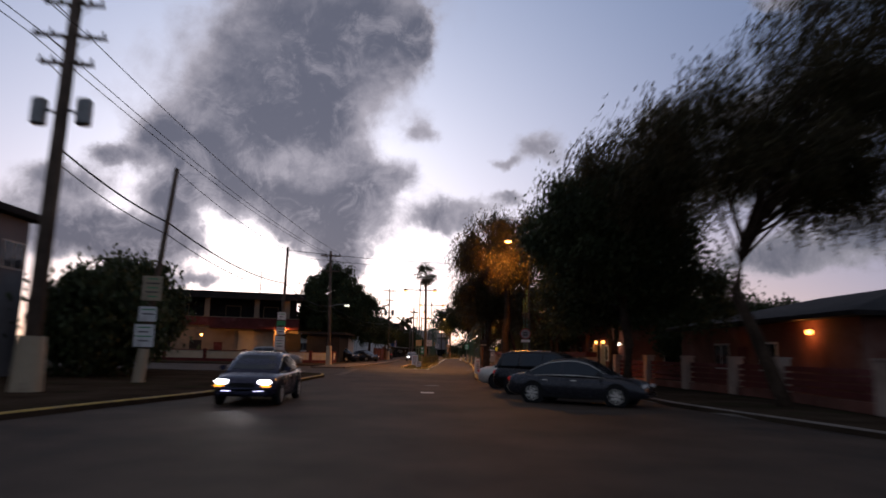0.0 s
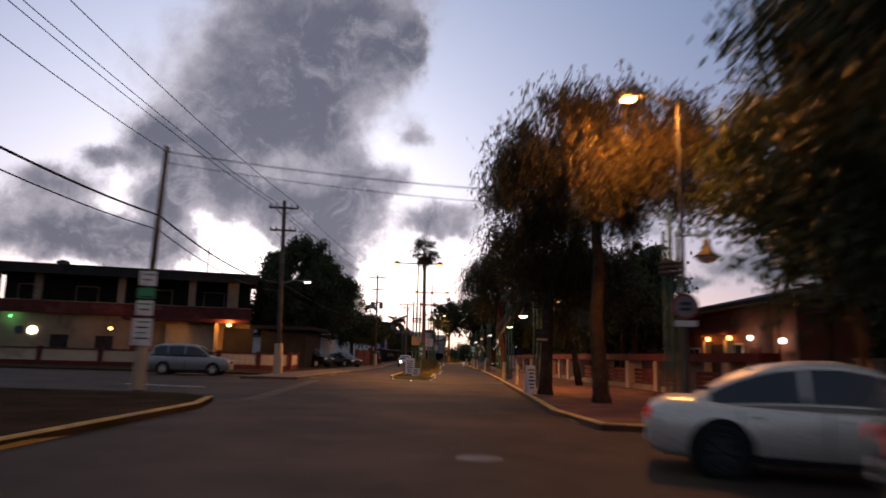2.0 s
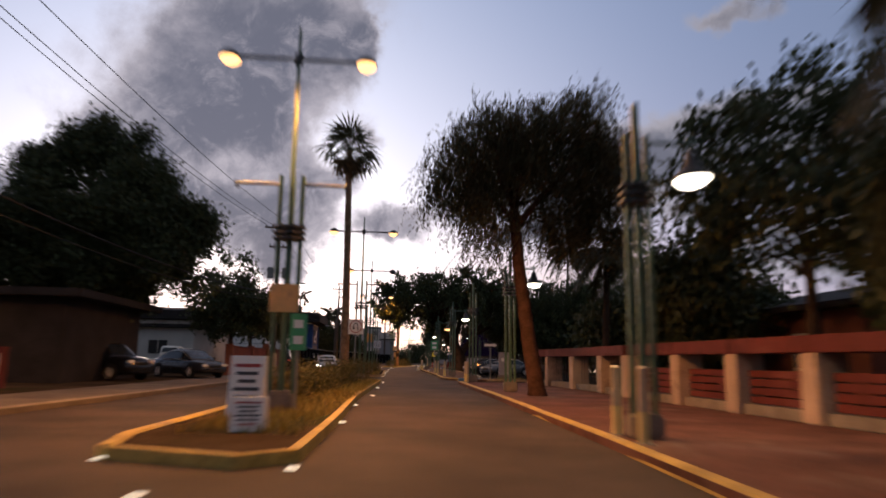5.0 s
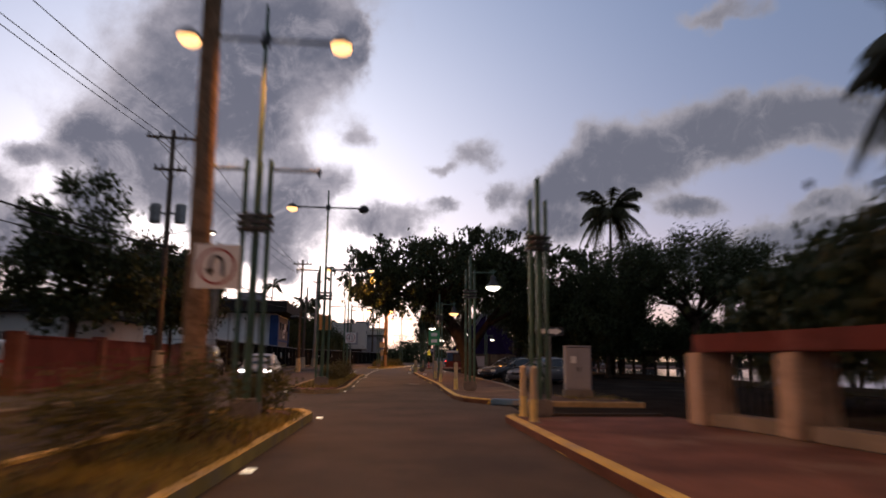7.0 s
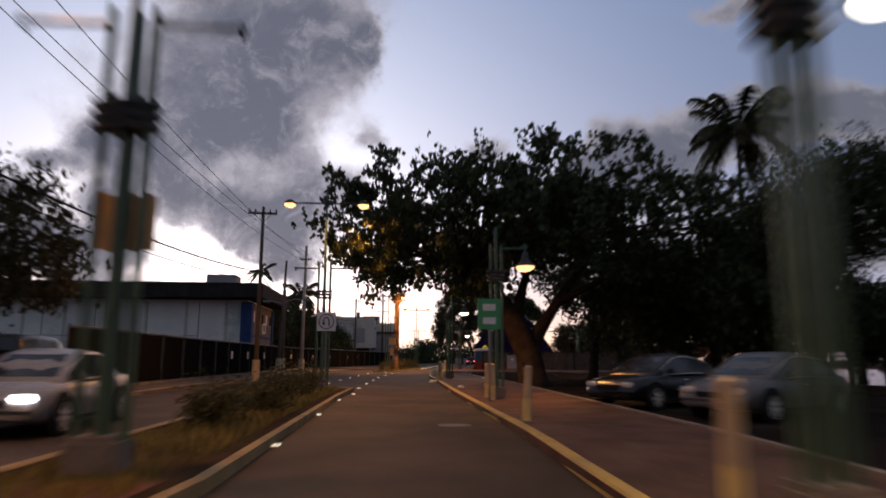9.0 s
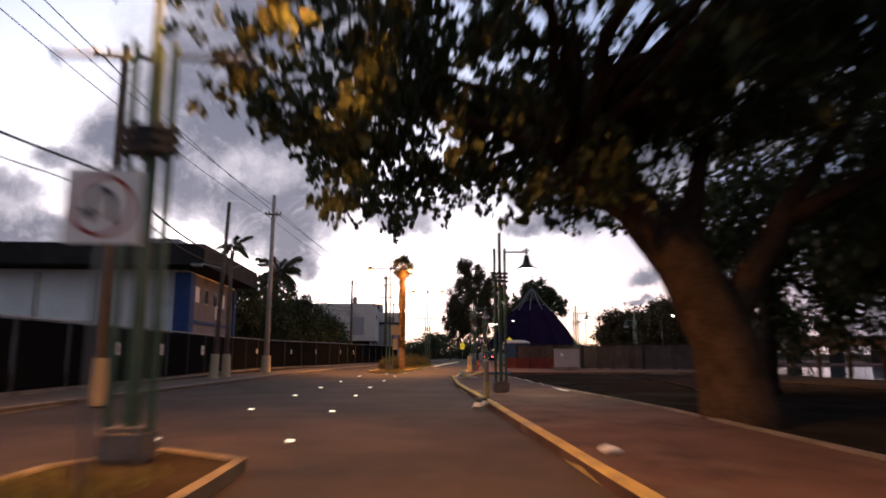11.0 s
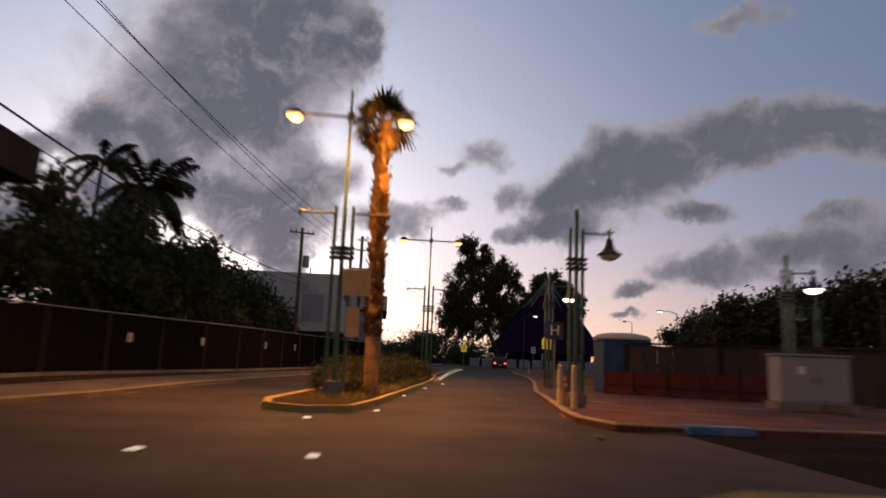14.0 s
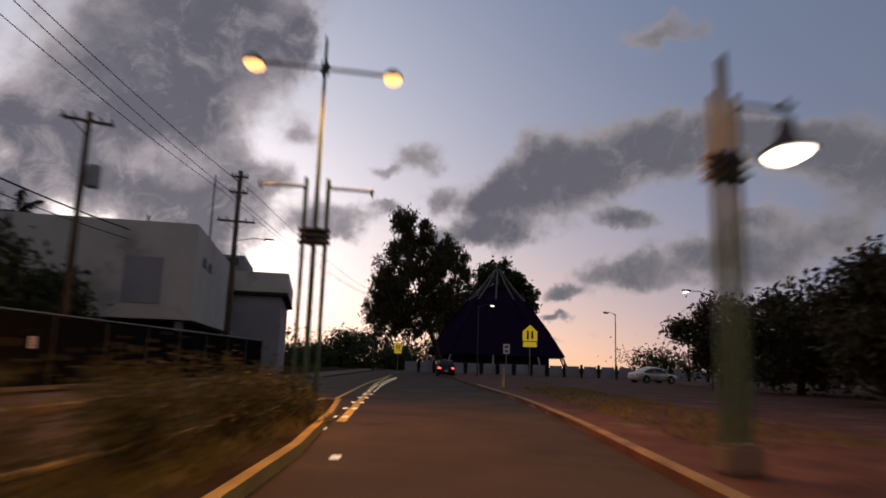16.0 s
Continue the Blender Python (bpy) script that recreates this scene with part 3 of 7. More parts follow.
for name, outline in (("island_nose_near", [(-1.35, 91.6), (-0.85, 91.6), (-0.78, 92.8), (-1.0, 93.6), (-1.75, 93.9), (-2.05, 93.0), (-2.2, 91.6)]), ("island_nose_middle", [(-0.62, 104.3), (-0.44, 106.4), (-2.1, 106.4), (-2.08, 105.2), (-1.85, 104.4), (-1.2, 103.9)])):
    block(name, outline, REDWALK, "red concrete paving at the tip of the traffic island", 0.136)


def stripe(name, a, b, w, material, label, z=0.004):
    a, b = Vector((*a, 0)), Vector((*b, 0))
    d = (b - a).normalized()
    s = Vector((d.y, -d.x, 0)) * w / 2
    bm = B()
    slab(bm, [(p.x, p.y) for p in (a - s, a + s, b + s, b - s)], 0.0005, z)
    return tagged(part(name, bm, material), label, "road marking", kind="structure")


stripe("road_mark", (-0.75, 28.2), (-0.74, 28.8), 0.5, WHITELINE, "short worn white patch on the asphalt")
for i in range(4):
    y = 141.5 + i * 3.6
    stripe("bay_line", (7.75 + 0.1 * i, y), (7.9 + 0.1 * i, y + 2.3), 0.24, WHITELINE, "worn white bay edge line", 0.13)
stripe("bay_edge", (16.0, 157), (13.6, 144.5), 0.16, WHITELINE, "worn white line across the car park")
stripe("mouth_gutter", (-6.6, 44), (-7.4, 60), 0.55, DULLPAVE, "pale concrete gutter across the side street mouth", 0.006)
stripe("side_street_line", (-10.0, 50.5), (-13.5, 51.5), 0.2, WHITELINE, "worn white dash in the side street")
for x0, y0, slope, w in ((6.08, 189.23, 0.126, 0.2), (6.18, 197.15, 0.145, 0.13)):
    for i in range(7):
        y = y0 + i * 6.5
        stripe("centre_line", (x0 + (y - y0) * slope + max(0, y - 215) * 0.03, y), (x0 + (y + 6.5 - y0) * slope + max(0, y - 208.5) * 0.03, y + 6.5), w, LINEYELLOW, "bright yellow centre line")
# painted patches on the kerb ramps
for c, rz in (((5.05, 97.6), -20), ((9.0, 163.9), 0)):
    bm = B()
    box(bm, (0, 0, 0.075), (1.3, 0.5, 0.162), None, 0.02)
    ob = tagged(part("kerb_ramp", bm, BLUEPAINT), "faded blue painted kerb ramp", "kerb", "kerb ramps", "structure")
    ob.matrix_world = at(*c, 0.012, rz)
# manhole covers
for x, y in ((-0.6, 34.0), (2.4, 62.5), (3.0, 113.0), (9.2, 178.4)):
    bm = B()
    lathe(bm, [(0.34, 0.0), (0.34, 0.006), (0.30, 0.010), (0.28, 0.007), (0.05, 0.008)], 20)
    ob = tagged(part("manhole_cover", bm, DARKSTEEL), "dark iron manhole cover in the asphalt", "manhole cover", "manhole covers")
    ob.location = (x, y, 0.002)

# road studs: they emit in place of headlights thrown back
bm = B()
box(bm, (0, 0, 0.012), (0.14, 0.11, 0.024), None, 0.008)
STUD = tagged(part("road_stud", bm, STUDGLOW), "road stud on the asphalt, glowing as if it threw back headlights", "road stud", "road studs along the islands")
STUD.location = (-0.61, 80.0, 0)
STUDS = [(-3.63, 65.5), (-2.46, 63.3), (-1.3, 64.8), (-1.06, 70.3), (-1.0, 75.2), (-0.45, 86.3), (-0.2, 93.2), (-2.4, 104.4), (-0.2, 105.1), (0.0, 110.1), (0.05, 115.7), (0.1, 121.3), (0.37, 124.9), (-1.84, 130.4), (-1.54, 136.1), (-1.3, 141.6), (-1.0, 146.5), (-0.7, 152.5), (0.35, 130.0), (0.5, 135.4), (0.7, 141.2), (0.95, 146.6), (1.4, 153.2), (1.93, 160.0), (-0.2, 160.2), (0.35, 167.2), (1.35, 164.8), (2.66, 166.9), (3.5, 173.0), (4.55, 178.6), (5.75, 183.7)]
for x, y in STUDS:
    copy_thing(STUD, at(x, y))
for i in range(16):
    y = 187.5 + i * 2.8
    for dx in (0.0, 0.26) if i > 0 else (0.1,):
        copy_thing(STUD, at(5.55 + (y - 187.5) * 0.145 + dx + max(0, y - 212) * 0.03, y))


# ---- street lamps ----
def collars(t, z, dx):
    for k in (-1, 0, 1):
        part("collar", slab(B(), [(-dx - 0.1, -0.11), (-0.1, -0.11 - dx * 0.5), (0.1, -0.11 - dx * 0.5), (dx + 0.1, -0.11), (dx + 0.1, 0.11), (0.1, 0.11 + dx * 0.5), (-0.1, 0.11 + dx * 0.5), (-dx - 0.1, 0.11)], z + k * 0.13 - 0.028, z + k * 0.13 + 0.028), DARKSTEEL, t)


def bell_lamp(x, y, rz=0.0, lit="white", arm=True, power=220.0):
    t = thing("street_lamp", at(x, y, 0.12, rz), "green triple-post street lamp with a %s bell lamp over the pavement" % ("lit" if lit else "dark"), "street lamp", "bell lamps along the pavement")
    part("base", box(B(), (0, 0, 0.18), (0.5, 0.42, 0.36), None, 0.05), CONCRETE, t, "pale concrete base")
    for dx, h, r in ((-0.17, 4.72, 0.04), (0.0, 5.25, 0.05), (0.17, 4.72, 0.04)):
        bm = B()
        box(bm, (dx, 0, 0.3 + (h - 0.3) / 2), (r * 2, r * 2, h - 0.3), None, 0.01)
        part("post", bm, GREENPOST, t)
    collars(t, 3.74, 0.17)
    if not arm:
        return t
    bm = B()
    rod(bm, (0.17, 0, 4.6), (0.98, 0, 4.6), 0.03)
    rod(bm, (0.92, 0, 4.44), (0.92, 0, 4.76), 0.028)
    rod(bm, (0.78, 0, 4.67), (1.06, 0, 4.67), 0.02)
    part("arm", bm, GREENPOST, t)
    bm = B()
    lathe(bm, [(0.05, 4.16), (0.085, 4.12), (0.10, 4.0), (0.15, 3.86), (0.24, 3.77), (0.33, 3.72), (0.33, 3.69), (0.29, 3.70)], 20, Matrix.Translation((0.92, 0, 0.34)))
    part("shade", bm, DARKSTEEL, t, smooth=True)
    bm = B()
    lathe(bm, [(0.28, 3.69), (0.27, 3.65), (0.2, 3.58), (0.08, 3.54)], 18, Matrix.Translation((0.92, 0, 0.34)))
    part("diffuser", bm, {"white": WHITEGLOW, "sodium": SODIUM, "": SIGNWHITE}[lit], t, smooth=True)
    if lit:
        la = bpy.data.lights.new("bell_light", "SPOT")
        la.energy, la.color, la.shadow_soft_size = power, ((1.0, 0.74, 0.45) if lit == "white" else (1.0, 0.4, 0.09)), 0.2
        la.spot_size, la.spot_blend = radians(150), 0.6
        ob = new("bell_light", la)
        ob.parent = t
        ob.location = (0.92, 0, 3.84)
    return t


bell_lamp(4.85, 41.3, -8, "")
bell_lamp(3.45, 54.3, 5, "sodium", power=1250)
bell_lamp(3.6, 66.9, 0, "white")
bell_lamp(4.45, 81.7, 0, "white", power=130)
bell_lamp(4.5, 92.3, 0, "", False)
bell_lamp(4.66, 104.0, 0, "white")
bell_lamp(4.95, 119.7, 0, "sodium", power=430)
bell_lamp(5.4, 140.8, 0, "white", power=340)
bell_lamp(7.8, 168.9, 0, "")
bell_lamp(10.35, 181.6, 0, "white", power=40)
bell_lamp(17.0, 173.9, -10, "white", power=90)
bell_lamp(26.5, 186.0, 180, "", power=90)


def double_lamp(x, y, lit=(True, True), rz=0.0, power=2400.0, up=0.0, wide=False):
    t = thing("double_street_lamp", at(x, y, 0.13, rz), "tall green street lamp with two orange globes on the island", "street lamp", "double lamps on the traffic islands")
    part("base", box(B(), (0, 0, 0.2), (0.55, 0.5, 0.4), None, 0.06), CONCRETE, t, "pale concrete base")
    part("mast", rod(B(), (0, 0, 0.3), (0, 0, 8.45 + up), 0.075, 0.035), GREENPOST, t)
    for dx, dy in ((-0.24, 0), (0.24, 0), (0, 0.2)):
        part("post", rod(B(), (dx, dy, 0.3), (dx, dy, 5.1), 0.05), GREENPOST, t)
    collars(t, 3.8, 0.24)
    for s in (-1, 1):
        bm = B()
        rod(bm, (s * 0.24, 0, 4.9), (s * 1.25, 0, 4.9), 0.035)
        rod(bm, (s * 1.2, 0, 4.78), (s * 1.2, 0, 4.95), 0.03)
        part("lower_arm", bm, DARKSTEEL, t)
    bm = B()
    rod(bm, (-1.42, 0, 7.68 + up), (1.42, 0, 7.68 + up), 0.04)
    rod(bm, (0, 0, 7.56 + up), (0, 0, 7.8 + up), 0.1)
    part("upper_arm", bm, DARKSTEEL, t)
    for s, on in zip((-1, 1), lit):
        bm = B()
        lathe(bm, [(0.05, 0.17), (0.13, 0.14), (0.22, 0.05), (0.25, -0.02), (0.24, -0.04)], 16, Matrix.Translation((s * 1.55, 0, 7.66 + up)))
        part("lamp_housing", bm, DARKSTEEL, t, smooth=True)
        bm = B()
        lathe(bm, [(0.235, -0.03), (0.2, -0.12), (0.1, -0.18), (0.03, -0.2)], 16, Matrix.Translation((s * 1.55, 0, 7.66 + up)))
        part("globe", bm, SODIUM if on else SIGNBLACK, t, smooth=True)
        if on:
            la = bpy.data.lights.new("sodium_light", "SPOT")
            la.energy, la.color, la.shadow_soft_size = power, (1.0, 0.4, 0.09), 0.25
            la.spot_size, la.spot_blend = radians(142 if wide else 168), 0.7 if wide else 0.55
            if wide:
                # the globe's own sideways glow
                lb = bpy.data.lights.new("globe_light", "POINT")
                lb.energy, lb.color, lb.shadow_soft_size = 420, (1.0, 0.38, 0.08), 0.2
                side = new("globe_light", lb)
                side.parent = t
                side.location = (s * 1.55, 0, 7.25 + up)
            ob = new("sodium_light", la)
            ob.parent = t
            ob.location = (s * 1.55, 0, 7.3 + up)
    return t


double_lamp(-2.45, 71.6, up=0.2)
double_lamp(-1.45, 91.3, power=700)
double_lamp(-1.24, 106.8, (True, False), power=800)
double_lamp(-1.05, 127.2, power=1050)
double_lamp(1.5, 169.6, power=2100, wide=True)
double_lamp(5.25, 188.7, power=1500)


def arm_lamp(x, y, h, reach, rz, lit, label, power=400.0, low=0.0):
    """A plain street light on a slim pole, with an arm towards +x."""
    t = thing("arm_street_lamp", at(x, y, 0.1, rz), label, "street lamp", "arm lamps")
    part("pole", rod(B(), (0, 0, low), (0, 0, h), 0.07, 0.045), DARKSTEEL, t)
    part("arm", tube(B(), [(0, 0, h - 0.15), (reach * 0.5, 0, h + 0.12), (reach, 0, h + 0.1)], [0.035, 0.03, 0.028]), DARKSTEEL, t)
    part("lamp_housing", box(B(), (reach + 0.25, 0, h + 0.12), (0.62, 0.26, 0.14), None, 0.05), DARKSTEEL, t)
    part("lens", box(B(), (reach + 0.28, 0, h + 0.02), (0.42, 0.2, 0.09), None, 0.04), {"sodium": SODIUM, "": SIGNBLACK}.get(lit, WHITEGLOW), t)
    if lit == "sodium":
        la = bpy.data.lights.new("arm_light", "POINT")
        la.energy, la.color, la.shadow_soft_size = power, (1.0, 0.36, 0.06), 0.2
        ob = new("arm_light", la)
        ob.parent = t
        ob.location = (reach + 0.28, 0, h - 0.15)
    return t


arm_lamp(4.9, 40.6, 8.05, 1.0, 180, "sodium", "tall dark street light with a glowing orange head among leaves", 1300)
arm_lamp(19.0, 148.0, 6.3, 0.9, 160, "sodium", "street light glowing orange inside dark leaves", 700)
arm_lamp(28.4, 183.6, 5.0, 0.9, 0, "white", "slim car park light with a pale lit head")
arm_lamp(27.5, 118.0, 5.2, 0.9, 180, "white", "slim car park light with a pale lit head")
arm_lamp(37.0, 240.0, 7.0, 0.8, 180, "", "slim dark street light beside the water road")
arm_lamp(31.9, 215.0, 6.5, 1.5, 180, "white", "slim street light with a lit head above a tree")
arm_lamp(21.95, 240.0, 7.2, 1.2, 0, "white", "slim street light with a lit head before the pointed hall")


# ---- utility poles and cables ----
def utility_pole(x, y, h, arms=(), boxes=(), base=None, r=0.16, lean=(0, 0), material=WOODPOLE, lamp=None, label="dark wooden utility pole with cross-arms"):
    t = thing("utility_pole", at(x, y, 0.05), label, "utility pole", "utility poles along the street")
    top = Vector((lean[0], lean[1], h))
    part("pole", tube(B(), [(0, 0, -0.1), top * 0.5, top], [r, r * 0.85, r * 0.68], 12), material, t, smooth=True)
    if base:
        part("foot", rod(B(), (0, 0, 0), top * (base / h), r * 1.75, r * 1.5, 14), CREAM, t, "pale painted foot")
    for z, half, rz in arms:
        c = top * (z / h)
        m = Matrix.Translation(c) @ pose(0, -0.12, 0, 0, 0, rz)
        bm = B()
        box(bm, (0, 0, 0), (half * 2, 0.1, 0.12), m, 0.01)
        for s in (-1, 1):
            a = m @ Vector((s * half * 0.6, 0, -0.05))
            b = c + Vector((0, -0.1, -0.55))
            rod(bm, a, b, 0.018, seg=6)
        part("crossarm", bm, WOODPOLE, t)
        for s in (-0.92, -0.5, 0.5, 0.92):
            bm = B()
            lathe(bm, [(0.02, 0.06), (0.05, 0.1), (0.035, 0.15), (0.05, 0.19), (0.02, 0.24)], 8, m @ Matrix.Translation((s * half, 0, 0)))
            part("insulator", bm, DARKSTEEL, t)
    for dx, z in boxes:
        bm = B()
        lathe(bm, [(0.2, z - 0.45), (0.25, z - 0.42), (0.25, z + 0.35), (0.2, z + 0.42), (0.06, z + 0.45)], 14, Matrix.Translation((top.x * z / h + dx, 0, 0)))
        rod(bm, (top.x * z / h, 0, z), (top.x * z / h + dx, 0, z), 0.05)
        part("transformer", bm, STEEL, t, "grey drum transformer", smooth=False)
    if lamp:
        z, reach, on = lamp
        part("lamp_arm", tube(B(), [(top.x * z / h, 0, z), (reach * 0.6, 0, z + 0.25), (reach, 0, z + 0.2)], [0.03, 0.028, 0.025]), STEEL, t)
        part("lamp_head", box(B(), (reach + 0.2, 0, z + 0.2), (0.6, 0.25, 0.13), None, 0.04), STEEL, t)
        part("lamp_lens", box(B(), (reach + 0.25, 0, z + 0.115), (0.4, 0.19, 0.07), None, 0.03), {"sodium": SODIUM, "dark": SIGNBLACK}.get(on, WHITEGLOW), t)
    return t


utility_pole(-12.9, 22.6, 13.2, [(12.7, 0.95, 8), (11.55, 1.15, 8), (10.6, 0.85, 8)], [(-0.75, 9.0), (0.72, 9.0)], 1.75, 0.27, (0.2, 0), label="heavy dark utility pole with transformers and a painted foot")
utility_pole(-12.4, 29.1, 9.0, [], [], 1.4, 0.14, (0.75, 0.2), label="leaning dark wooden pole carrying posters")
utility_pole(-11.05, 46.9, 8.45, [], [], 1.5, 0.13, (0.15, 0.1), label="plain dark wooden pole carrying posters")
utility_pole(-10.9, 66.5, 11.2, [(10.7, 0.95, 5), (9.2, 0.85, 5)], [], 1.9, 0.17, (-0.4, 0.4), lamp=(5.7, 1.25, "white"), label="dark wooden utility pole with two cross-arms and a street light")
utility_pole(-8.4, 108.3, 11.5, [(11.1, 1.1, 6), (9.6, 0.7, 6)], [(-0.55, 7.6), (0.55, 7.6)], 1.5, 0.15, (-0.1, 0), lamp=(6.6, 1.6, "white"), label="dark utility pole with two drum transformers")
utility_pole(-7.1, 153.4, 9.1, [], [], 1.3, 0.13, (0.35, 0), lamp=(5.6, -1.3, "dark"), label="slim dark utility pole on the pavement")
utility_pole(-7.2, 156.2, 6.9, [], [], 1.3, 0.14, (0, 0), lamp=(6.0, 1.5, "dark"), label="short dark pole with an unlit street light")
utility_pole(-6.85, 165.5, 12.4, [(11.0, 0.55, 4)], [], 1.2, 0.19, (0.1, 0), PALEPOLE, label="tall pale concrete utility pole")
utility_pole(-3.5, 200.5, 10.3, [(9.9, 0.9, 20)], [(0.4, 7.8)], None, 0.16, label="dark wooden utility pole behind the fence")
utility_pole(0.4, 215.5, 12.6, [(12.2, 0.5, 6), (11.2, 0.55, 6), (9.4, 1.1, 6)], [], None, 0.2, lamp=(8.2, 1.8, "white"), label="stout dark utility pole with three cross-arms")
utility_pole(-4.1, 213.3, 9.0, [], [], None, 0.1, label="plain slim dark pole without arms")
utility_pole(-1.6, 219.0, 13.2, [], [], None, 0.07, label="thin bare mast beside the warehouse")
utility_pole(-26.0, 96.0, 12.5, [], [], None, 0.09, label="thin distant antenna mast")
utility_pole(-5.6, 137.0, 9.8, [(9.4, 0.8, 6)], [], 1.2, 0.13, label="dark utility pole by the wire fence")
utility_pole(14.0, 268.0, 11.0, [(10.3, 1.0, 10), (9.0, 0.9, 10)], [], None, 0.15, label="small dark utility pole far away")


def cable(a, b, sag, r=0.012, label="thin overhead power line"):
    a, b = Vector(a), Vector(b)
    pts = []
    for i in range(17):
        f = i / 16
        pts.append(a.lerp(b, f) - Vector((0, 0, sag * 4 * f * (1 - f))))
    ob = part("overhead_cable", tube(B(), pts, [r] * 17, 5), WIRE)
    return tagged(ob, label, "cable", "overhead cables")


for dx, z in ((-0.95, 11.7), (-0.5, 11.7), (0.9, 11.7)):
    cable((-12.8 + dx, -12, 12.4), (-13.1 + dx, 22.5, z), 0.5, 0.016)
    cable((-13.1 + dx, 22.5, z), (-11.4 + dx * 0.9, 66.9, 11.15), 0.7, 0.016)
    cable((-11.4 + dx * 0.9, 66.9, 11.15), (-8.5 + dx, 108.2, 11.35), 0.6, 0.016)
    cable((-8.5 + dx, 108.2, 11.35), (-7.3 + dx * 0.5, 168.3, 11.6 + (0.9 if dx == -0.5 else 0)), 1.0, 0.016)
    cable((-7.3 + dx * 0.5, 168.3, 11.6 + (0.9 if dx == -0.5 else 0)), (0.4 + dx, 215.5, 11.3), 0.8, 0.016)
    cable((0.4 + dx, 215.5, 11.3), (14.0 + dx, 268, 10.5), 0.8, 0.016)
for z, r in ((6.7, 0.035), (6.2, 0.02)):
    cable((-12.8, 22.5, z + 1.2), (-11.8, 29.2, z), 0.2, r, "thick black telephone cable")
    cable((-11.8, 29.2, z), (-10.95, 47.0, z - 0.7), 0.45, r, "thick black telephone cable")
    cable((-10.95, 47.0, z - 0.7), (-11.1, 66.7, z - 0.9), 0.5, r, "thick black telephone cable")
    cable((-11.1, 66.7, z - 0.9), (-8.4, 108.2, z - 0.6), 0.8, r, "thick black telephone cable")
    cable((-8.4, 108.2, z - 0.6), (-5.6, 137, z - 0.6), 0.6, r, "thick black telephone cable")
    cable((-5.6, 137, z - 0.6), (-6.95, 153.4, z - 0.3), 0.4, r, "thick black telephone cable")
    cable((-6.95, 153.4, z + 0.3), (-7.35, 168.3, z + 0.5), 0.3, r, "thick black telephone cable")
    cable((-7.35, 168.3, z + 0.5), (-4.1, 213.3, z + 1.2), 0.8, r, "thick black telephone cable")
cable((-10.9, 47.0, 8.3), (12, 52, 8.6), 0.5, 0.02, "thin cable across the street")
cable((-10.9, 47.0, 7.9), (12, 53, 8.2), 0.5, 0.014, "thin cable across the street")
cable((-11.6, 29.2, 8.9), (-10.9, 47.0, 8.3), 0.3, 0.014)


# ---- plants ----
def leaves(name, centres, spread, per, size, material, parent, seed, droop=0.0, flat=1.0, sides=4):
    """Many small leaf blades strewn round clump centres, as one mesh."""
    rng = np.random.default_rng(seed)
    c = np.repeat(np.array(centres, float), per, axis=0)
    s = np.repeat(np.array(spread, float), per)
    k = len(c)
    off = rng.normal(size=(k, 3)) * s[:, None] * np.array([1, 1, flat]) * 0.55
    if sides == 6:
        # broad leaves sit in tufts of six at the twig ends
        off = np.repeat(off[::6], 6, axis=0)[:k] + rng.normal(size=(k, 3)) * 0.075
    p = c + off
    if droop:
        p[:, 2] -= droop * rng.random(k) ** 2 * s
    d = rng.normal(size=(k, 3))
    if droop:
        d = d * 0.45 + np.array([0, 0, -1.0])
    d /= np.linalg.norm(d, axis=1)[:, None]
    e = np.cross(d, rng.normal(size=(k, 3)))
    e /= np.linalg.norm(e, axis=1)[:, None]
    l = size[0] * rng.uniform(0.6, 1.3, k)[:, None]
    w = size[1] * rng.uniform(0.6, 1.3, k)[:, None]
    return blades(name, p, d * l / 2, e * w / 2, material, parent, sides)


def blades(name, p, d, e, material, parent, sides=4):
    """Flat leaves at p with half length d and half width e: diamonds, or rounder with six sides."""
    k = len(p)
    if sides == 6:
        ring = [p - d, p - d * 0.35 + e * 0.9, p + d * 0.4 + e, p + d, p + d * 0.4 - e, p - d * 0.35 - e * 0.9]
    else:
        ring = [p - d, p + e, p + d, p - e]
    v = np.stack(ring, 1).reshape(-1, 3)
    me = bpy.data.meshes.new(name)
    me.vertices.add(sides * k)
    me.vertices.foreach_set("co", v.ravel())
    me.loops.add(sides * k)
    me.loops.foreach_set("vertex_index", np.arange(sides * k, dtype=np.int32))
    me.polygons.add(k)
    me.polygons.foreach_set("loop_start", np.arange(0, sides * k, sides, dtype=np.int32))
    me.polygons.foreach_set("loop_total", np.full(k, sides, dtype=np.int32))
    me.update()
    me.validate()
    me.materials.append(material)
    ob = new(name, me)
    if parent is not None:
        ob.parent = parent
    return ob


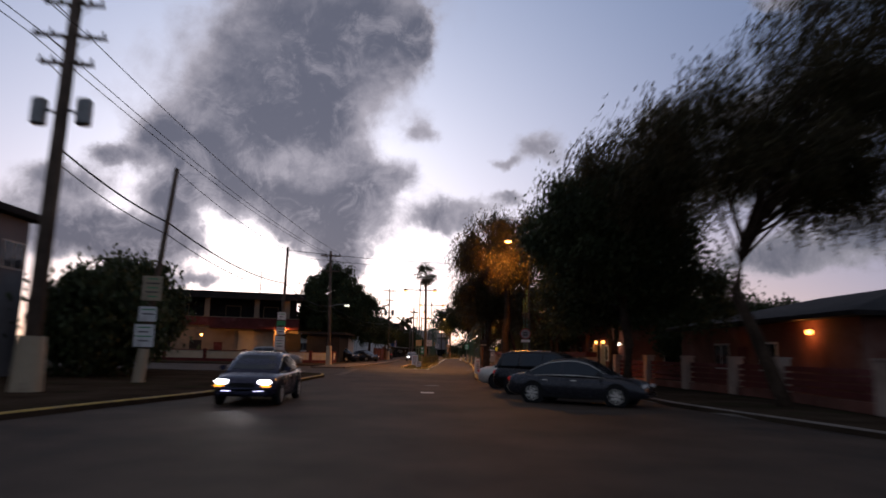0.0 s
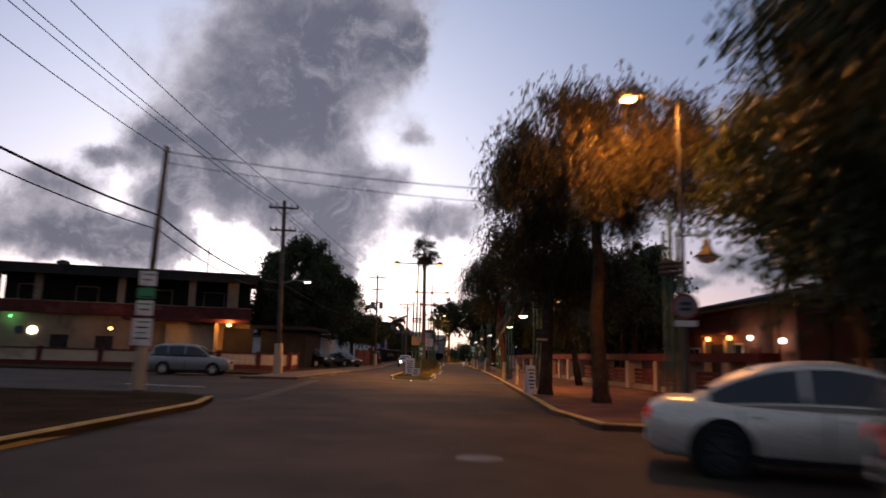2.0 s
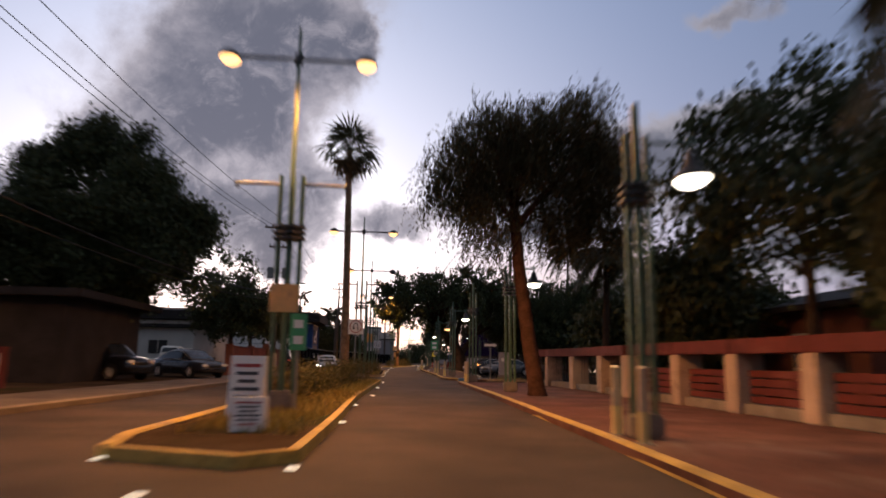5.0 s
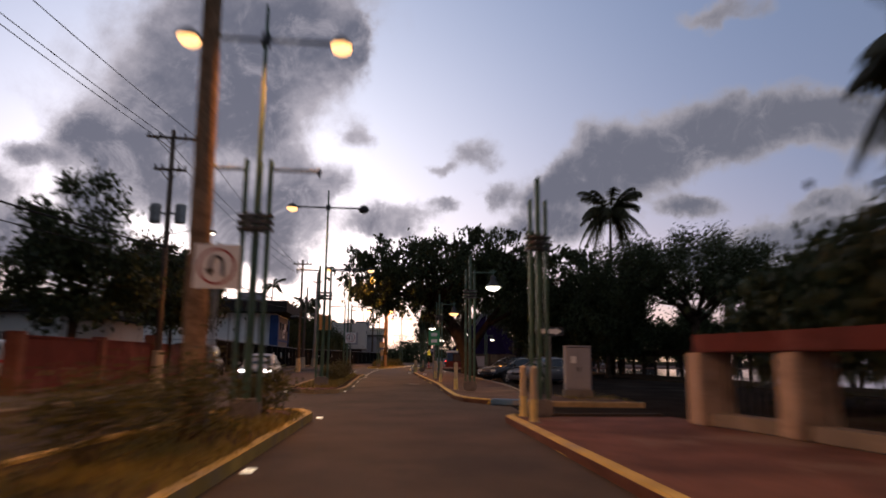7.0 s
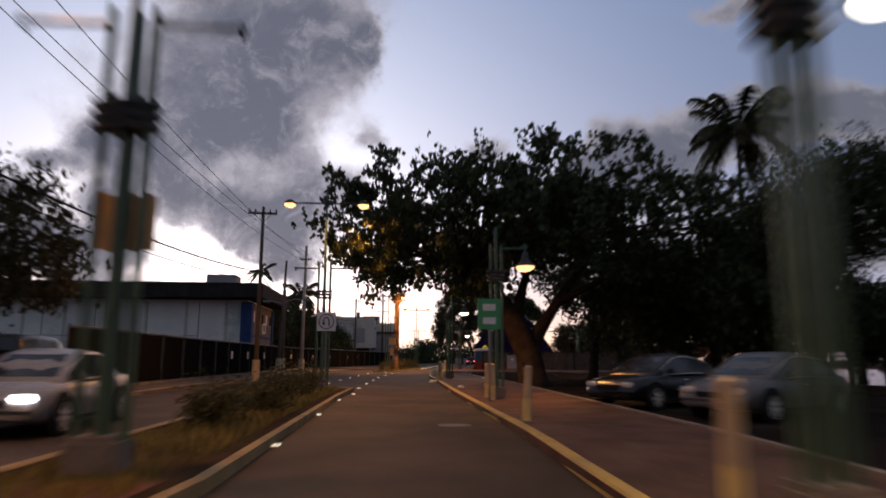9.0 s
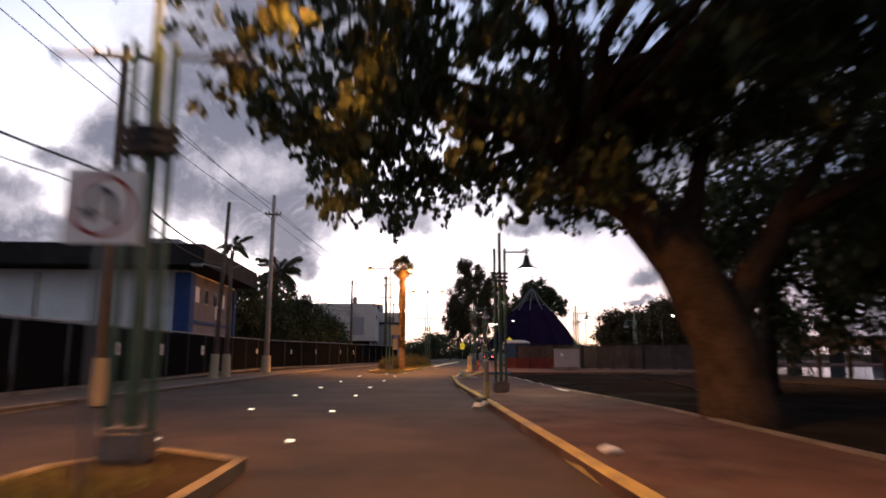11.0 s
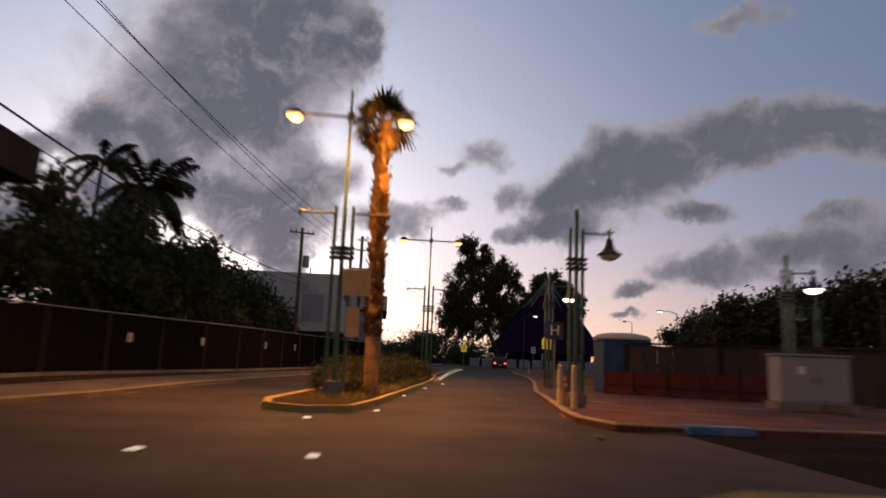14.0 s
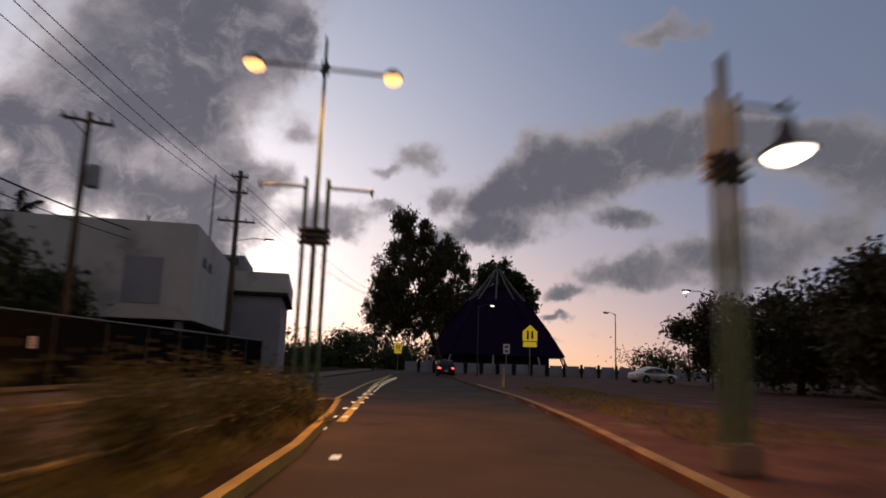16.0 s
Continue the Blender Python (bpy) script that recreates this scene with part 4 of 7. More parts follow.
def hanging(name, centres, spread, per, material, parent, seed, long=1.0, size=(0.17, 0.042)):
    """Thin hanging twigs, each with narrow leaves along it, as one mesh."""
    rng = np.random.default_rng(seed)
    c = np.repeat(np.array(centres, float), per, axis=0)
    s = np.repeat(np.array(spread, float), per)
    k, n = len(c), 13
    top = c + rng.normal(size=(k, 3)) * s[:, None] * 0.55
    fall = np.stack([rng.normal(size=k) * 0.35, rng.normal(size=k) * 0.35, -np.ones(k)], 1)
    out = rng.normal(size=(k, 3)) * np.array([0.5, 0.5, 0.1])
    reach = long * rng.uniform(0.45, 1.2, k)
    f = np.linspace(0, 1, n)[None, :, None]
    p = top[:, None, :] + reach[:, None, None] * (fall[:, None, :] * f + out[:, None, :] * f * (1 - 0.6 * f))
    p = p.reshape(-1, 3)
    d = np.repeat(fall, n, axis=0) * 0.8 + rng.normal(size=(k * n, 3)) * 0.62
    d /= np.linalg.norm(d, axis=1)[:, None]
    e = np.cross(d, rng.normal(size=(k * n, 3)))
    e /= np.linalg.norm(e, axis=1)[:, None]
    m = rng.uniform(0.6, 1.35, k * n)[:, None]
    p = p + d * size[0] * 0.4
    return blades(name, p, d * m * size[0] / 2, e * m * size[1] / 2, material, parent)


def tree(x, y, lobes, trunk, r, label, seed, clumps=60, per=60, size=(0.22, 0.11), material=LEAF, droop=0.0, spread=0.8, z0=0.1, name="tree", limbs=7, hang=0, long=1.0, sides=4, bark=BARK):
    """lobes: (x, y, z, rx, ry, rz) ellipsoids of the crown from the foot; trunk: points from the foot."""
    rng = random.Random(seed)
    t = thing(name, at(x, y, z0), label, "tree", "street trees")
    cs, sp = [], []
    vol = [(a * b * c) ** 0.75 for *_, a, b, c in lobes]
    for _ in range(clumps):
        lx, ly, lz, a, b, c = rng.choices(lobes, vol)[0]
        while True:
            u = Vector((rng.uniform(-1, 1), rng.uniform(-1, 1), rng.uniform(-1, 1)))
            if 0.25 < u.length < 1.0:
                break
        u *= (0.62 + 0.38 * rng.random()) / max(u.length, 0.5) if rng.random() < 0.65 else 1.0
        cs.append((lx + u.x * a, ly + u.y * b, lz + u.z * c))
        sp.append(spread * rng.uniform(0.6, 1.25))
    bm = B()
    P = [Vector(p) for p in trunk]
    tube(bm, [P[0] - Vector((0, 0, 0.2)), P[0].lerp(P[1], 0.12)] + P[1:], [r * 1.5, r * 1.05] + [r * (1 - 0.45 * (i + 1) / len(P)) for i in range(len(P) - 1)], 12)
    part("trunk", bm, bark, t, smooth=True)
    top = P[-1]
    for i, c in enumerate(rng.sample(cs, min(limbs, len(cs)))):
        c = Vector(c)
        a = P[-1] if i % 3 else P[-1].lerp(P[-2], 0.35)
        far = (c - a).length
        q1 = a.lerp(c, 0.3) + Vector((rng.uniform(-0.08, 0.08) * far, rng.uniform(-0.08, 0.08) * far, rng.uniform(0.06, 0.16) * far))
        q2 = a.lerp(c, 0.68) + Vector((rng.uniform(-0.08, 0.08) * far, rng.uniform(-0.08, 0.08) * far, rng.uniform(0.02, 0.13) * far))
        k = (0.46 if i < 4 else 0.2 + 0.1 * rng.random()) * r
        part("limb", tube(B(), [a, q1, q2, c], [k, k * 0.7, k * 0.42, 0.012], 7), bark, t, smooth=True)
    if hang:
        hanging("crown", cs, sp, hang, material, t, seed, long)
        leaves("inner_crown", cs, [q * 0.85 for q in sp], per, (0.2, 0.07), material, t, seed + 500, 0.4)
    else:
        leaves("crown", cs, sp, int(per * 1.7), (size[0] * 1.2, size[1] * 1.45), material, t, seed, droop, 1.0, sides)
    return t


# roadside trees on the right with fine hanging leaves
tree(10.8, 23.5, [(0.5, 1, 9.2, 5.2, 4.8, 2.6), (-2.6, 4, 9.4, 2.8, 3.0, 1.9), (4.5, 2, 9.6, 4.8, 4.6, 2.9), (4, -1, 12.2, 4.6, 4, 2.2)], [(0, 0, 0), (-0.7, 0.3, 2.2), (-1.2, 0.5, 3.6), (-0.9, 0.5, 5.4)], 0.24, "dark roadside tree with a forked trunk and thin leaves", 11, 290, 150, material=FEATHER, spread=0.9, hang=34, long=0.75, limbs=16)
tree(8.2, 32.5, [(-0.6, 0.5, 7.4, 4.2, 4.6, 3.0), (-0.2, 3.2, 6.6, 2.8, 3.0, 2.7), (0.9, 1, 6.2, 2.6, 3.5, 2.6), (-1.5, 4.2, 3.9, 2.4, 2.2, 1.4), (2.6, 1.0, 4.6, 2.8, 3.2, 1.7)], [(0, 0, 0), (0.2, 0, 2), (-0.1, 0.2, 4.2)], 0.26, "dense dark roadside tree over the parked cars", 12, 330, 210, (0.17, 0.065), LEAF, 0.3, 0.85)
tree(9.8, 41.5, [(-0.6, -0.4, 6.8, 3.2, 3.2, 2.4), (1.8, 0.4, 6.0, 3.4, 3.0, 2.4)], [(0, 0, 0), (0.1, 0, 2), (-0.2, 0.1, 4.2)], 0.22, "dense dark roadside tree", 13, 120, 200, (0.17, 0.065), LEAF, 0.3, 0.8)
tree(4.1, 45.6, [(-0.3, 1.4, 9.3, 3.2, 2.6, 1.8), (-1.8, 2.0, 8.6, 2.0, 1.9, 1.4), (1.6, 0.6, 9.8, 2.4, 2.0, 1.5), (-0.7, -3.8, 7.0, 1.4, 1.2, 1.0), (0.6, -2.2, 7.6, 1.6, 1.3, 1.2), (-1.2, -1.2, 7.4, 1.3, 1.2, 1.0), (2.7, 1.0, 7.9, 1.5, 1.5, 1.3), (1.7, 1.4, 7.0, 1.1, 1.1, 0.8)], [(0, 0, 0), (-0.1, 0.2, 2.6), (0.1, 0.6, 4.4), (0.1, 1.0, 6.6)], 0.25, "tall roadside tree with thin hanging leaves lit orange", 14, 125, 50, material=FEATHER, spread=0.7, hang=36, long=0.85, limbs=12)
tree(3.05, 49.9, [(-0.1, 1.6, 6.3, 2.1, 2.2, 2.3), (2.0, 2.0, 5.0, 2.0, 1.9, 1.5), (-0.6, 2.0, 8.6, 1.8, 2.0, 1.2), (1.5, 5.0, 6.8, 2.2, 1.8, 1.6)], [(0, 0, 0), (0.1, 0.2, 2.2), (0.2, 0.5, 3.9)], 0.25, "dense roadside tree with hanging dark leaves", 15, 130, 70, material=FEATHER, spread=0.65, hang=38, long=0.85, limbs=12)
tree(4.85, 79.0, [(-1.35, 0.4, 8.6, 1.9, 2.4, 1.5), (-1.8, 0.6, 6.5, 1.2, 1.5, 1.1), (0.6, 0.2, 8.5, 1.7, 2.0, 1.4), (-0.6, 0.6, 9.8, 1.4, 1.4, 0.8), (2.3, 0.4, 8.3, 1.7, 1.8, 1.3), (-2.6, 1.6, 8.0, 1.4, 1.5, 1.0), (1.2, -1.4, 9.6, 1.5, 1.5, 1.0), (1.1, 0.7, 6.5, 1.2, 1.4, 0.9), (2.5, 0.9, 6.9, 1.3, 1.5, 1.0)], [(0, 0, 0), (-0.3, 0.1, 2.0), (-0.6, 0.15, 4.4), (-0.75, 0.2, 6.4)], 0.27, "tall red-barked roadside tree with hanging leaves", 16, 175, 22, material=FEATHER, spread=0.6, hang=36, long=1.35, limbs=14, bark=REDBARK)
tree(10.5, 73.0, [(0, 0, 6.2, 3.6, 4.0, 2.6)], [(0, 0, 0), (0.1, 0, 2.2), (0.1, 0, 4)], 0.2, "dark garden tree behind the fence", 17, 55, 90, (0.26, 0.1), LEAF, 0.2, 0.9)
tree(10.4, 63.0, [(0, 0, 5.6, 2.4, 2.8, 2.3)], [(0, 0, 0), (0.1, 0, 2.2), (0.1, 0, 4)], 0.2, "dark garden tree behind the fence", 18, 55, 90, (0.26, 0.1), LEAF, 0.2, 0.9)
# the great spreading tree over the road
great = tree(8.9, 132.2, [(-2.8, -1, 8.2, 6.8, 6.6, 2.9), (5.5, 0, 8.2, 6.2, 6.2, 2.9), (-8.4, -0.5, 7.4, 3.0, 4.2, 2.1), (-7.4, -1.2, 4.9, 1.5, 1.6, 1.0), (-5.0, -0.6, 5.2, 1.7, 1.8, 0.9), (-2.9, -0.4, 4.7, 0.8, 1.2, 0.7), (1.5, -4, 6.8, 6.0, 3.5, 2.1), (0.3, -2.5, 8.4, 3.6, 3.0, 1.8), (-4.5, 3.5, 7.8, 5.2, 3.6, 2.4), (-6.6, -4.2, 8.8, 4.2, 2.4, 1.6), (1.0, -5.0, 9.6, 5.0, 2.4, 1.5), (-6.9, 10.3, 6.2, 0.9, 1.0, 1.0), (-8.7, 8.8, 6.5, 1.3, 1.4, 1.3), (-0.2, 8.5, 6.4, 1.8, 1.4, 1.2), (-4.5, 7.3, 7.1, 2.2, 1.6, 1.3), (-5.5, 4, 6.6, 3.6, 3.8, 1.8)], [(-0.2, -0.3, 0), (-0.4, -0.2, 1.5), (-1.1, -0.1, 3.1), (-2.0, 0, 4.3), (-3.4, 0, 5.3)], 0.70, "huge spreading tree with a thick leaning trunk over the road", 19, 800, 40, (0.185, 0.105), LEAF, 0.3, 0.5, limbs=46, sides=6)
for way_up, k in (([(-0.5, -0.2, 1.5), (0.5, 0.1, 3.0), (1.6, 0.2, 4.6), (3.4, 0.4, 6.8)], 0.42), ([(-0.9, -0.1, 2.4), (-0.7, 0.3, 4.2), (-0.1, 0.6, 6.0), (0.6, 0.8, 8.4)], 0.34), ([(1.2, 0.2, 4.0), (3.4, -0.8, 5.2), (6.2, -1.6, 6.6)], 0.22)):
    part("limb", tube(B(), [Vector(p) for p in way_up], [k * (1 - 0.75 * j / (len(way_up) - 1)) for j in range(len(way_up))], 9), BARK, great, smooth=True)
tree(23.5, 124.0, [(0.5, 0, 8.1, 6.8, 6.2, 2.3), (4.8, 1, 7.0, 4.0, 4, 2.0), (-4.4, 0, 7.2, 3.6, 4, 2.2)], [(0, 0, 0), (0.3, 0, 2.4), (0.6, 0, 4.4)], 0.36, "wide flat-topped tree with open spreading limbs", 20, 360, 56, (0.2, 0.08), LEAF, 0.1, 0.75, limbs=40)
tree(14.5, 141.0, [(0, 0, 7.5, 4.0, 4.0, 3.4), (3.0, 1, 4.2, 3.6, 3.6, 2.6)], [(0, 0, 0), (0.2, 0, 2.4), (0.3, 0, 4.4)], 0.3, "dense dark tree beyond the car park", 21, 120, 90, (0.24, 0.1), LEAF, 0.2, 0.9)
tree(19.0, 134.0, [(0, 0, 6.5, 4.0, 4.0, 3.4), (1.5, 6, 4.6, 4.5, 4.5, 3.0)], [(0, 0, 0), (0.2, 0, 2.4), (0.3, 0, 4.0)], 0.3, "dense dark tree beside the water", 22, 120, 90, (0.24, 0.1), LEAF, 0.2, 0.9)
for i, (x, y, h, s) in enumerate(((13.5, 95.5, 4.0, 2.4), (17.2, 93.5, 4.4, 3.0), (21, 99, 5.4, 4.0), (28, 104, 5.0, 4.5), (18, 91, 5.2, 3.6), (33, 112, 4.6, 4.5))):
    tree(x, y, [(0, 0, h * 0.62, s, s, h * 0.42), (s * 0.4, 0, h * 0.8, s * 0.5, s * 0.5, h * 0.3)], [(0, 0, 0), (0.1, 0, 1.2), (0.1, 0, 2.2)], 0.2, "low dark rounded tree", 30 + i, 75, 85, (0.28, 0.13), LEAF, 0.1, 0.8)
for i, (x, y, h, s) in enumerate(((17.5, 47.5, 5.0, 2.6), (21.5, 49.0, 5.2, 3.0), (26.0, 50.5, 5.2, 3.4), (10.6, 67.5, 5.4, 2.2), (11.6, 80.5, 5.4, 2.4), (11.8, 89.0, 4.0, 2.0))):
    tree(x, y, [(0, 0, h * 0.6, s, s, h * 0.4), (-s * 0.3, 0, h * 0.82, s * 0.5, s * 0.6, h * 0.25)], [(0, 0, 0), (0.1, 0, 1.4), (0.1, 0, 2.6)], 0.2, "dense dark garden tree behind the houses", 90 + i, 85, 120, (0.24, 0.1), LEAF, 0.2, 0.75)
for i, (x, y, h, s) in enumerate(((18.6, 127.5, 6.4, 3.4), (15.2, 133.5, 6.8, 3.4), (23.5, 138.0, 5.4, 3.2), (29.5, 137.0, 5.2, 3.4), (35.0, 134.0, 5.6, 3.8), (41.0, 131.0, 5.6, 4.0))):
    tree(x, y, [(0, 0, h * 0.66, s, s, h * 0.33), (s * 0.3, 0, h * 0.9, s * 0.5, s * 0.5, h * 0.2)], [(0, 0, 0), (0.1, 0, 1.6), (0.1, 0, 3.0)], 0.22, "dense dark tree along the water's edge", 110 + i, 100, 90, (0.26, 0.11), LEAF, 0.2, 0.8, limbs=10)
# left side
tree(-14.6, 91.0, [(0, 0, 8.0, 4.4, 4.4, 4.6), (-1.6, 0, 5.6, 3.6, 3.6, 2.6), (2.4, 0.5, 6.8, 3.2, 3.4, 3.2)], [(0, 0, 0), (-0.1, 0, 1.6), (0.1, 0, 3.4)], 0.36, "big dense rounded mango tree, almost black", 40, 380, 240, (0.2, 0.095), LEAF, 0.2, 0.75)
tree(-11.3, 106.3, [(-0.2, 0, 6.6, 1.9, 2.2, 2.3), (-1.0, 0, 4.4, 1.9, 2.2, 1.9), (1.2, 0, 4.2, 1.9, 2.0, 1.7)], [(0, 0, 0), (0.1, 0, 1.8), (0.1, 0, 3.4)], 0.22, "dark leafy tree by the red wall", 41, 95, 62, (0.22, 0.1), LEAF, 0.2, 0.6, limbs=12)
tree(-9.3, 112.5, [(0, 0, 4.6, 2.3, 2.4, 1.8)], [(0, 0, 0), (0.1, 0, 1.6), (0.1, 0, 3.0)], 0.13, "small open tree by the utility pole", 42, 60, 60, (0.24, 0.11), LEAF, 0.2, 0.6)
tree(-13.2, 123.5, [(0, 0, 6.2, 3.6, 3.6, 2.6), (1.8, 0, 4.4, 2.6, 2.6, 1.4)], [(0, 0, 0), (0.1, 0, 1.8), (0.1, 0, 3.4)], 0.2, "open feathery tree behind the red wall", 43, 75, 70, (0.26, 0.1), FEATHER, 0.2, 0.8)
for i, (x, y, h, s) in enumerate(((-18, 38, 6.0, 3.6), (-16.5, 33.5, 4.6, 2.6), (-21, 44, 6.5, 3.6))):
    tree(x, y, [(0, 0, h * 0.55, s, s, h * 0.45)], [(0, 0, 0), (0.1, 0, 1.2), (0.1, 0, 2.2)], 0.2, "dense black tree beside the verge", 44 + i, 80, 110, (0.28, 0.12), LEAF, 0.2, 0.8)
for i, (x, y, h, s) in enumerate(((-13.0, 180, 8.6, 3.8), (-10.4, 185, 7.8, 3.2), (-9.0, 191, 7.4, 3.4), (-8.0, 198, 6.6, 3.4), (-12, 203, 8.2, 4.0), (-16, 192, 9.8, 4.5), (-6.4, 205, 4.6, 2.2))):
    tree(x, y, [(0, 0, h * 0.55, s, s, h * 0.45)], [(0, 0, 0), (0.1, 0, 1.2), (0.1, 0, 2.2)], 0.2, "dark tangled tree behind the wire fence", 50 + i, 75, 90, (0.28, 0.12), LEAF, 0.2, 0.8)
# far tall trees and the park
tree(22.8, 262.0, [(-4.5, 0, 11.0, 5.6, 5, 7.0), (-6.0, 0, 18.6, 1.8, 2.4, 3.2), (-0.2, 0, 13, 3.6, 3, 4.6), (-8.2, 0, 8.0, 3.0, 3, 4.2), (-2.8, 0, 17.6, 1.3, 2, 2.6), (0.2, 0, 16, 1.3, 1.4, 2.2)], [(0, 0, 0), (-1.2, 0, 4), (-3.6, 0, 9)], 0.4, "tall ragged wind-shaped tree, black against the sky", 60, 330, 70, (0.5, 0.12), FEATHER, -1.0, 0.8, limbs=14)
tree(34.0, 303.0, [(0, 0, 9, 4.4, 4, 6.2)], [(0, 0, 0), (0.2, 0, 4), (0, 0, 7)], 0.35, "tall ragged tree beside the pointed roof", 61, 110, 70, (0.7, 0.2), FEATHER, -0.6, 1.1, limbs=10)
tree(40.5, 297.0, [(0, 0, 17.5, 4.6, 4, 3.8), (5.0, 0, 14, 3.4, 3, 3.0), (-4, 0, 14, 3, 3, 3)], [(0, 0, 0), (0.2, 0, 6), (0, 0, 12)], 0.4, "tall open-crowned tree behind the pointed roof", 62, 90, 55, (0.8, 0.3), LEAF, 0.0, 1.0, limbs=14)
for i, (x, y, h, s) in enumerate(((34.5, 210, 6.6, 4.2), (37.5, 203, 8.8, 5.0), (44, 208, 8.0, 6.0), (52, 200, 7.0, 6.0), (33, 190, 7.6, 3.6), (29.5, 197, 7.0, 3.4), (38.7, 224, 7.6, 3.7), (45.5, 221, 6.8, 4.2))):
    tree(x, y, [(0, 0, h * 0.52, s, s, h * 0.42)], [(0, 0, 0), (0.1, 0, 1.4), (0.1, 0, 2.8)], 0.24, "dark park tree with a loose crown", 70 + i, 75, 70, (0.36, 0.14), FEATHER, 0.0, 0.95, limbs=12)
# distant low woods on the horizon
cs = [(60 + 26 * k + random.uniform(-9, 9), 420 + random.uniform(-30, 30) - 6 * k, random.uniform(1, 5)) for k in range(-12, 26)]
tagged(leaves("far_woods", cs, [9.0] * len(cs), 1300, (1.1, 0.6), LEAF, None, 80, 0, 0.45), "low black line of far woods", "woods", kind="stuff")
cs = [(-40 + 5 * k + random.uniform(-2, 2), 300 + random.uniform(-14, 14), random.uniform(1, 6)) for k in range(-12, 13)]
tagged(leaves("far_trees", cs, [4.6] * len(cs), 1500, (0.7, 0.35), LEAF, None, 81, 0, 0.5), "dark mass of far trees at the road's end", "woods", kind="stuff")
cs = [(4 + 3.4 * k + random.uniform(-1.5, 1.5), 305 + random.uniform(-8, 8), random.uniform(0.5, 5.5)) for k in range(11)]
tagged(leaves("far_grove", cs, [3.6] * len(cs), 1300, (0.6, 0.3), LEAF, None, 83, 0, 0.5), "dark low grove beyond the road bend", "woods", kind="stuff")
cs = [(70 + 7 * k, 70 + 6 * k + random.uniform(-4, 4), random.uniform(1, 4)) for k in range(-1, 20)]
tagged(leaves("shore_woods", cs, [5.0] * len(cs), 900, (0.7, 0.35), LEAF, None, 82, 0, 0.6), "dark trees on the far shore", "woods", kind="stuff")


def frond(length, drop, n, seed, lift=0.5, leaf=0.7, wid=0.075):
    """One feather palm leaf along +x: a bent rib with two rows of hanging leaflets."""
    rng = random.Random(seed)
    bm = B()
    pts = []
    for i in range(9):
        f = i / 8
        pts.append(Vector((length * (f - 0.25 * f * f * drop), 0, lift * length * f - drop * length * 0.75 * f * f)))
    tube(bm, pts, [0.035 * (1 - 0.85 * i / 8) + 0.004 for i in range(9)], 5)
    for i in range(n):
        f = 0.12 + 0.88 * i / n
        k = min(7, int(f * 8))
        p = pts[k].lerp(pts[k + 1], f * 8 - k)
        d = (pts[k + 1] - pts[k]).normalized()
        l = leaf * (math.sin(math.pi * min(1, f * 0.9 + 0.1)) * 0.75 + 0.25) * rng.uniform(0.8, 1.15)
        for s in (-1, 1):
            tip = p + d * l * 0.45 + Vector((0, s * l * 0.62, -l * rng.uniform(0.35, 0.75)))
            q = d * wid
            a, b2, c = bm.verts.new(p - q), bm.verts.new(p + q), bm.verts.new(tip)
            bm.faces.new((a, b2, c))
    return bm


def coconut_palm(x, y, h, lean, label, seed, length=3.4, count=16, z0=0.1, leaf=0.85):
    rng = random.Random(seed)
    t = thing("coconut_palm", at(x, y, z0), label, "palm tree", "coconut palms")
    top = Vector((lean[0], lean[1], h))
    part("trunk", tube(B(), [(0, 0, -0.1), (lean[0] * 0.2, lean[1] * 0.2, h * 0.35), (lean[0] * 0.6, lean[1] * 0.6, h * 0.72), top], [0.2, 0.15, 0.13, 0.11], 10), BARK, t, smooth=True)
    for i in range(count):
        a = i * 137.5 + rng.uniform(-14, 14)
        lift = (1.1, 0.75, 0.4, 0.1, -0.15)[i % 5] + rng.uniform(-0.1, 0.1)
        bm = frond(length * rng.uniform(0.85, 1.1), 0.75 + 0.35 * rng.random(), 34, seed * 50 + i, lift, leaf)
        ob = part("frond", bm, FROND, t)
        ob.matrix_local = Matrix.Translation(top) @ pose(0, 0, 0, 0, 0, a)
    return t


coconut_palm(6.6, 60.0, 5.2, (-1.5, 0.0), "coconut palm with long fronds lit orange from below", 1, 3.5, 32, leaf=1.25)
coconut_palm(10.2, 64.5, 6.8, (0.4, 0.0), "coconut palm behind the fence", 2, 3.6, 16)
coconut_palm(9.8, 86.6, 6.2, (0.2, 0.0), "coconut palm with drooping dark fronds behind the wall", 3, 2.3, 24, leaf=0.9)
coconut_palm(22.0, 135.7, 14.8, (0.2, 0.0), "tall coconut palm above the dark trees", 4, 3.9, 32, leaf=1.2)
coconut_palm(29.3, 172.0, 10.0, (-0.8, 0.0), "coconut palm with a full dark crown", 5, 3.9, 44, leaf=1.2)
coconut_palm(-10.6, 187.5, 9.4, (0.4, 0.0), "coconut palm behind the white building", 6, 3.2, 30, leaf=1.15)
coconut_palm(-18.0, 199.0, 14.0, (0.4, 0.0), "coconut palm behind the white building", 7, 2.8, 14)
coconut_palm(-19.0, 232.0, 12.0, (0.4, 0.0), "far coconut palm, dark and small", 8, 3.0, 14)
coconut_palm(11.0, 45.0, 5.6, (0.4, 0.0), "low coconut palm behind the parked cars", 9, 2.8, 14)


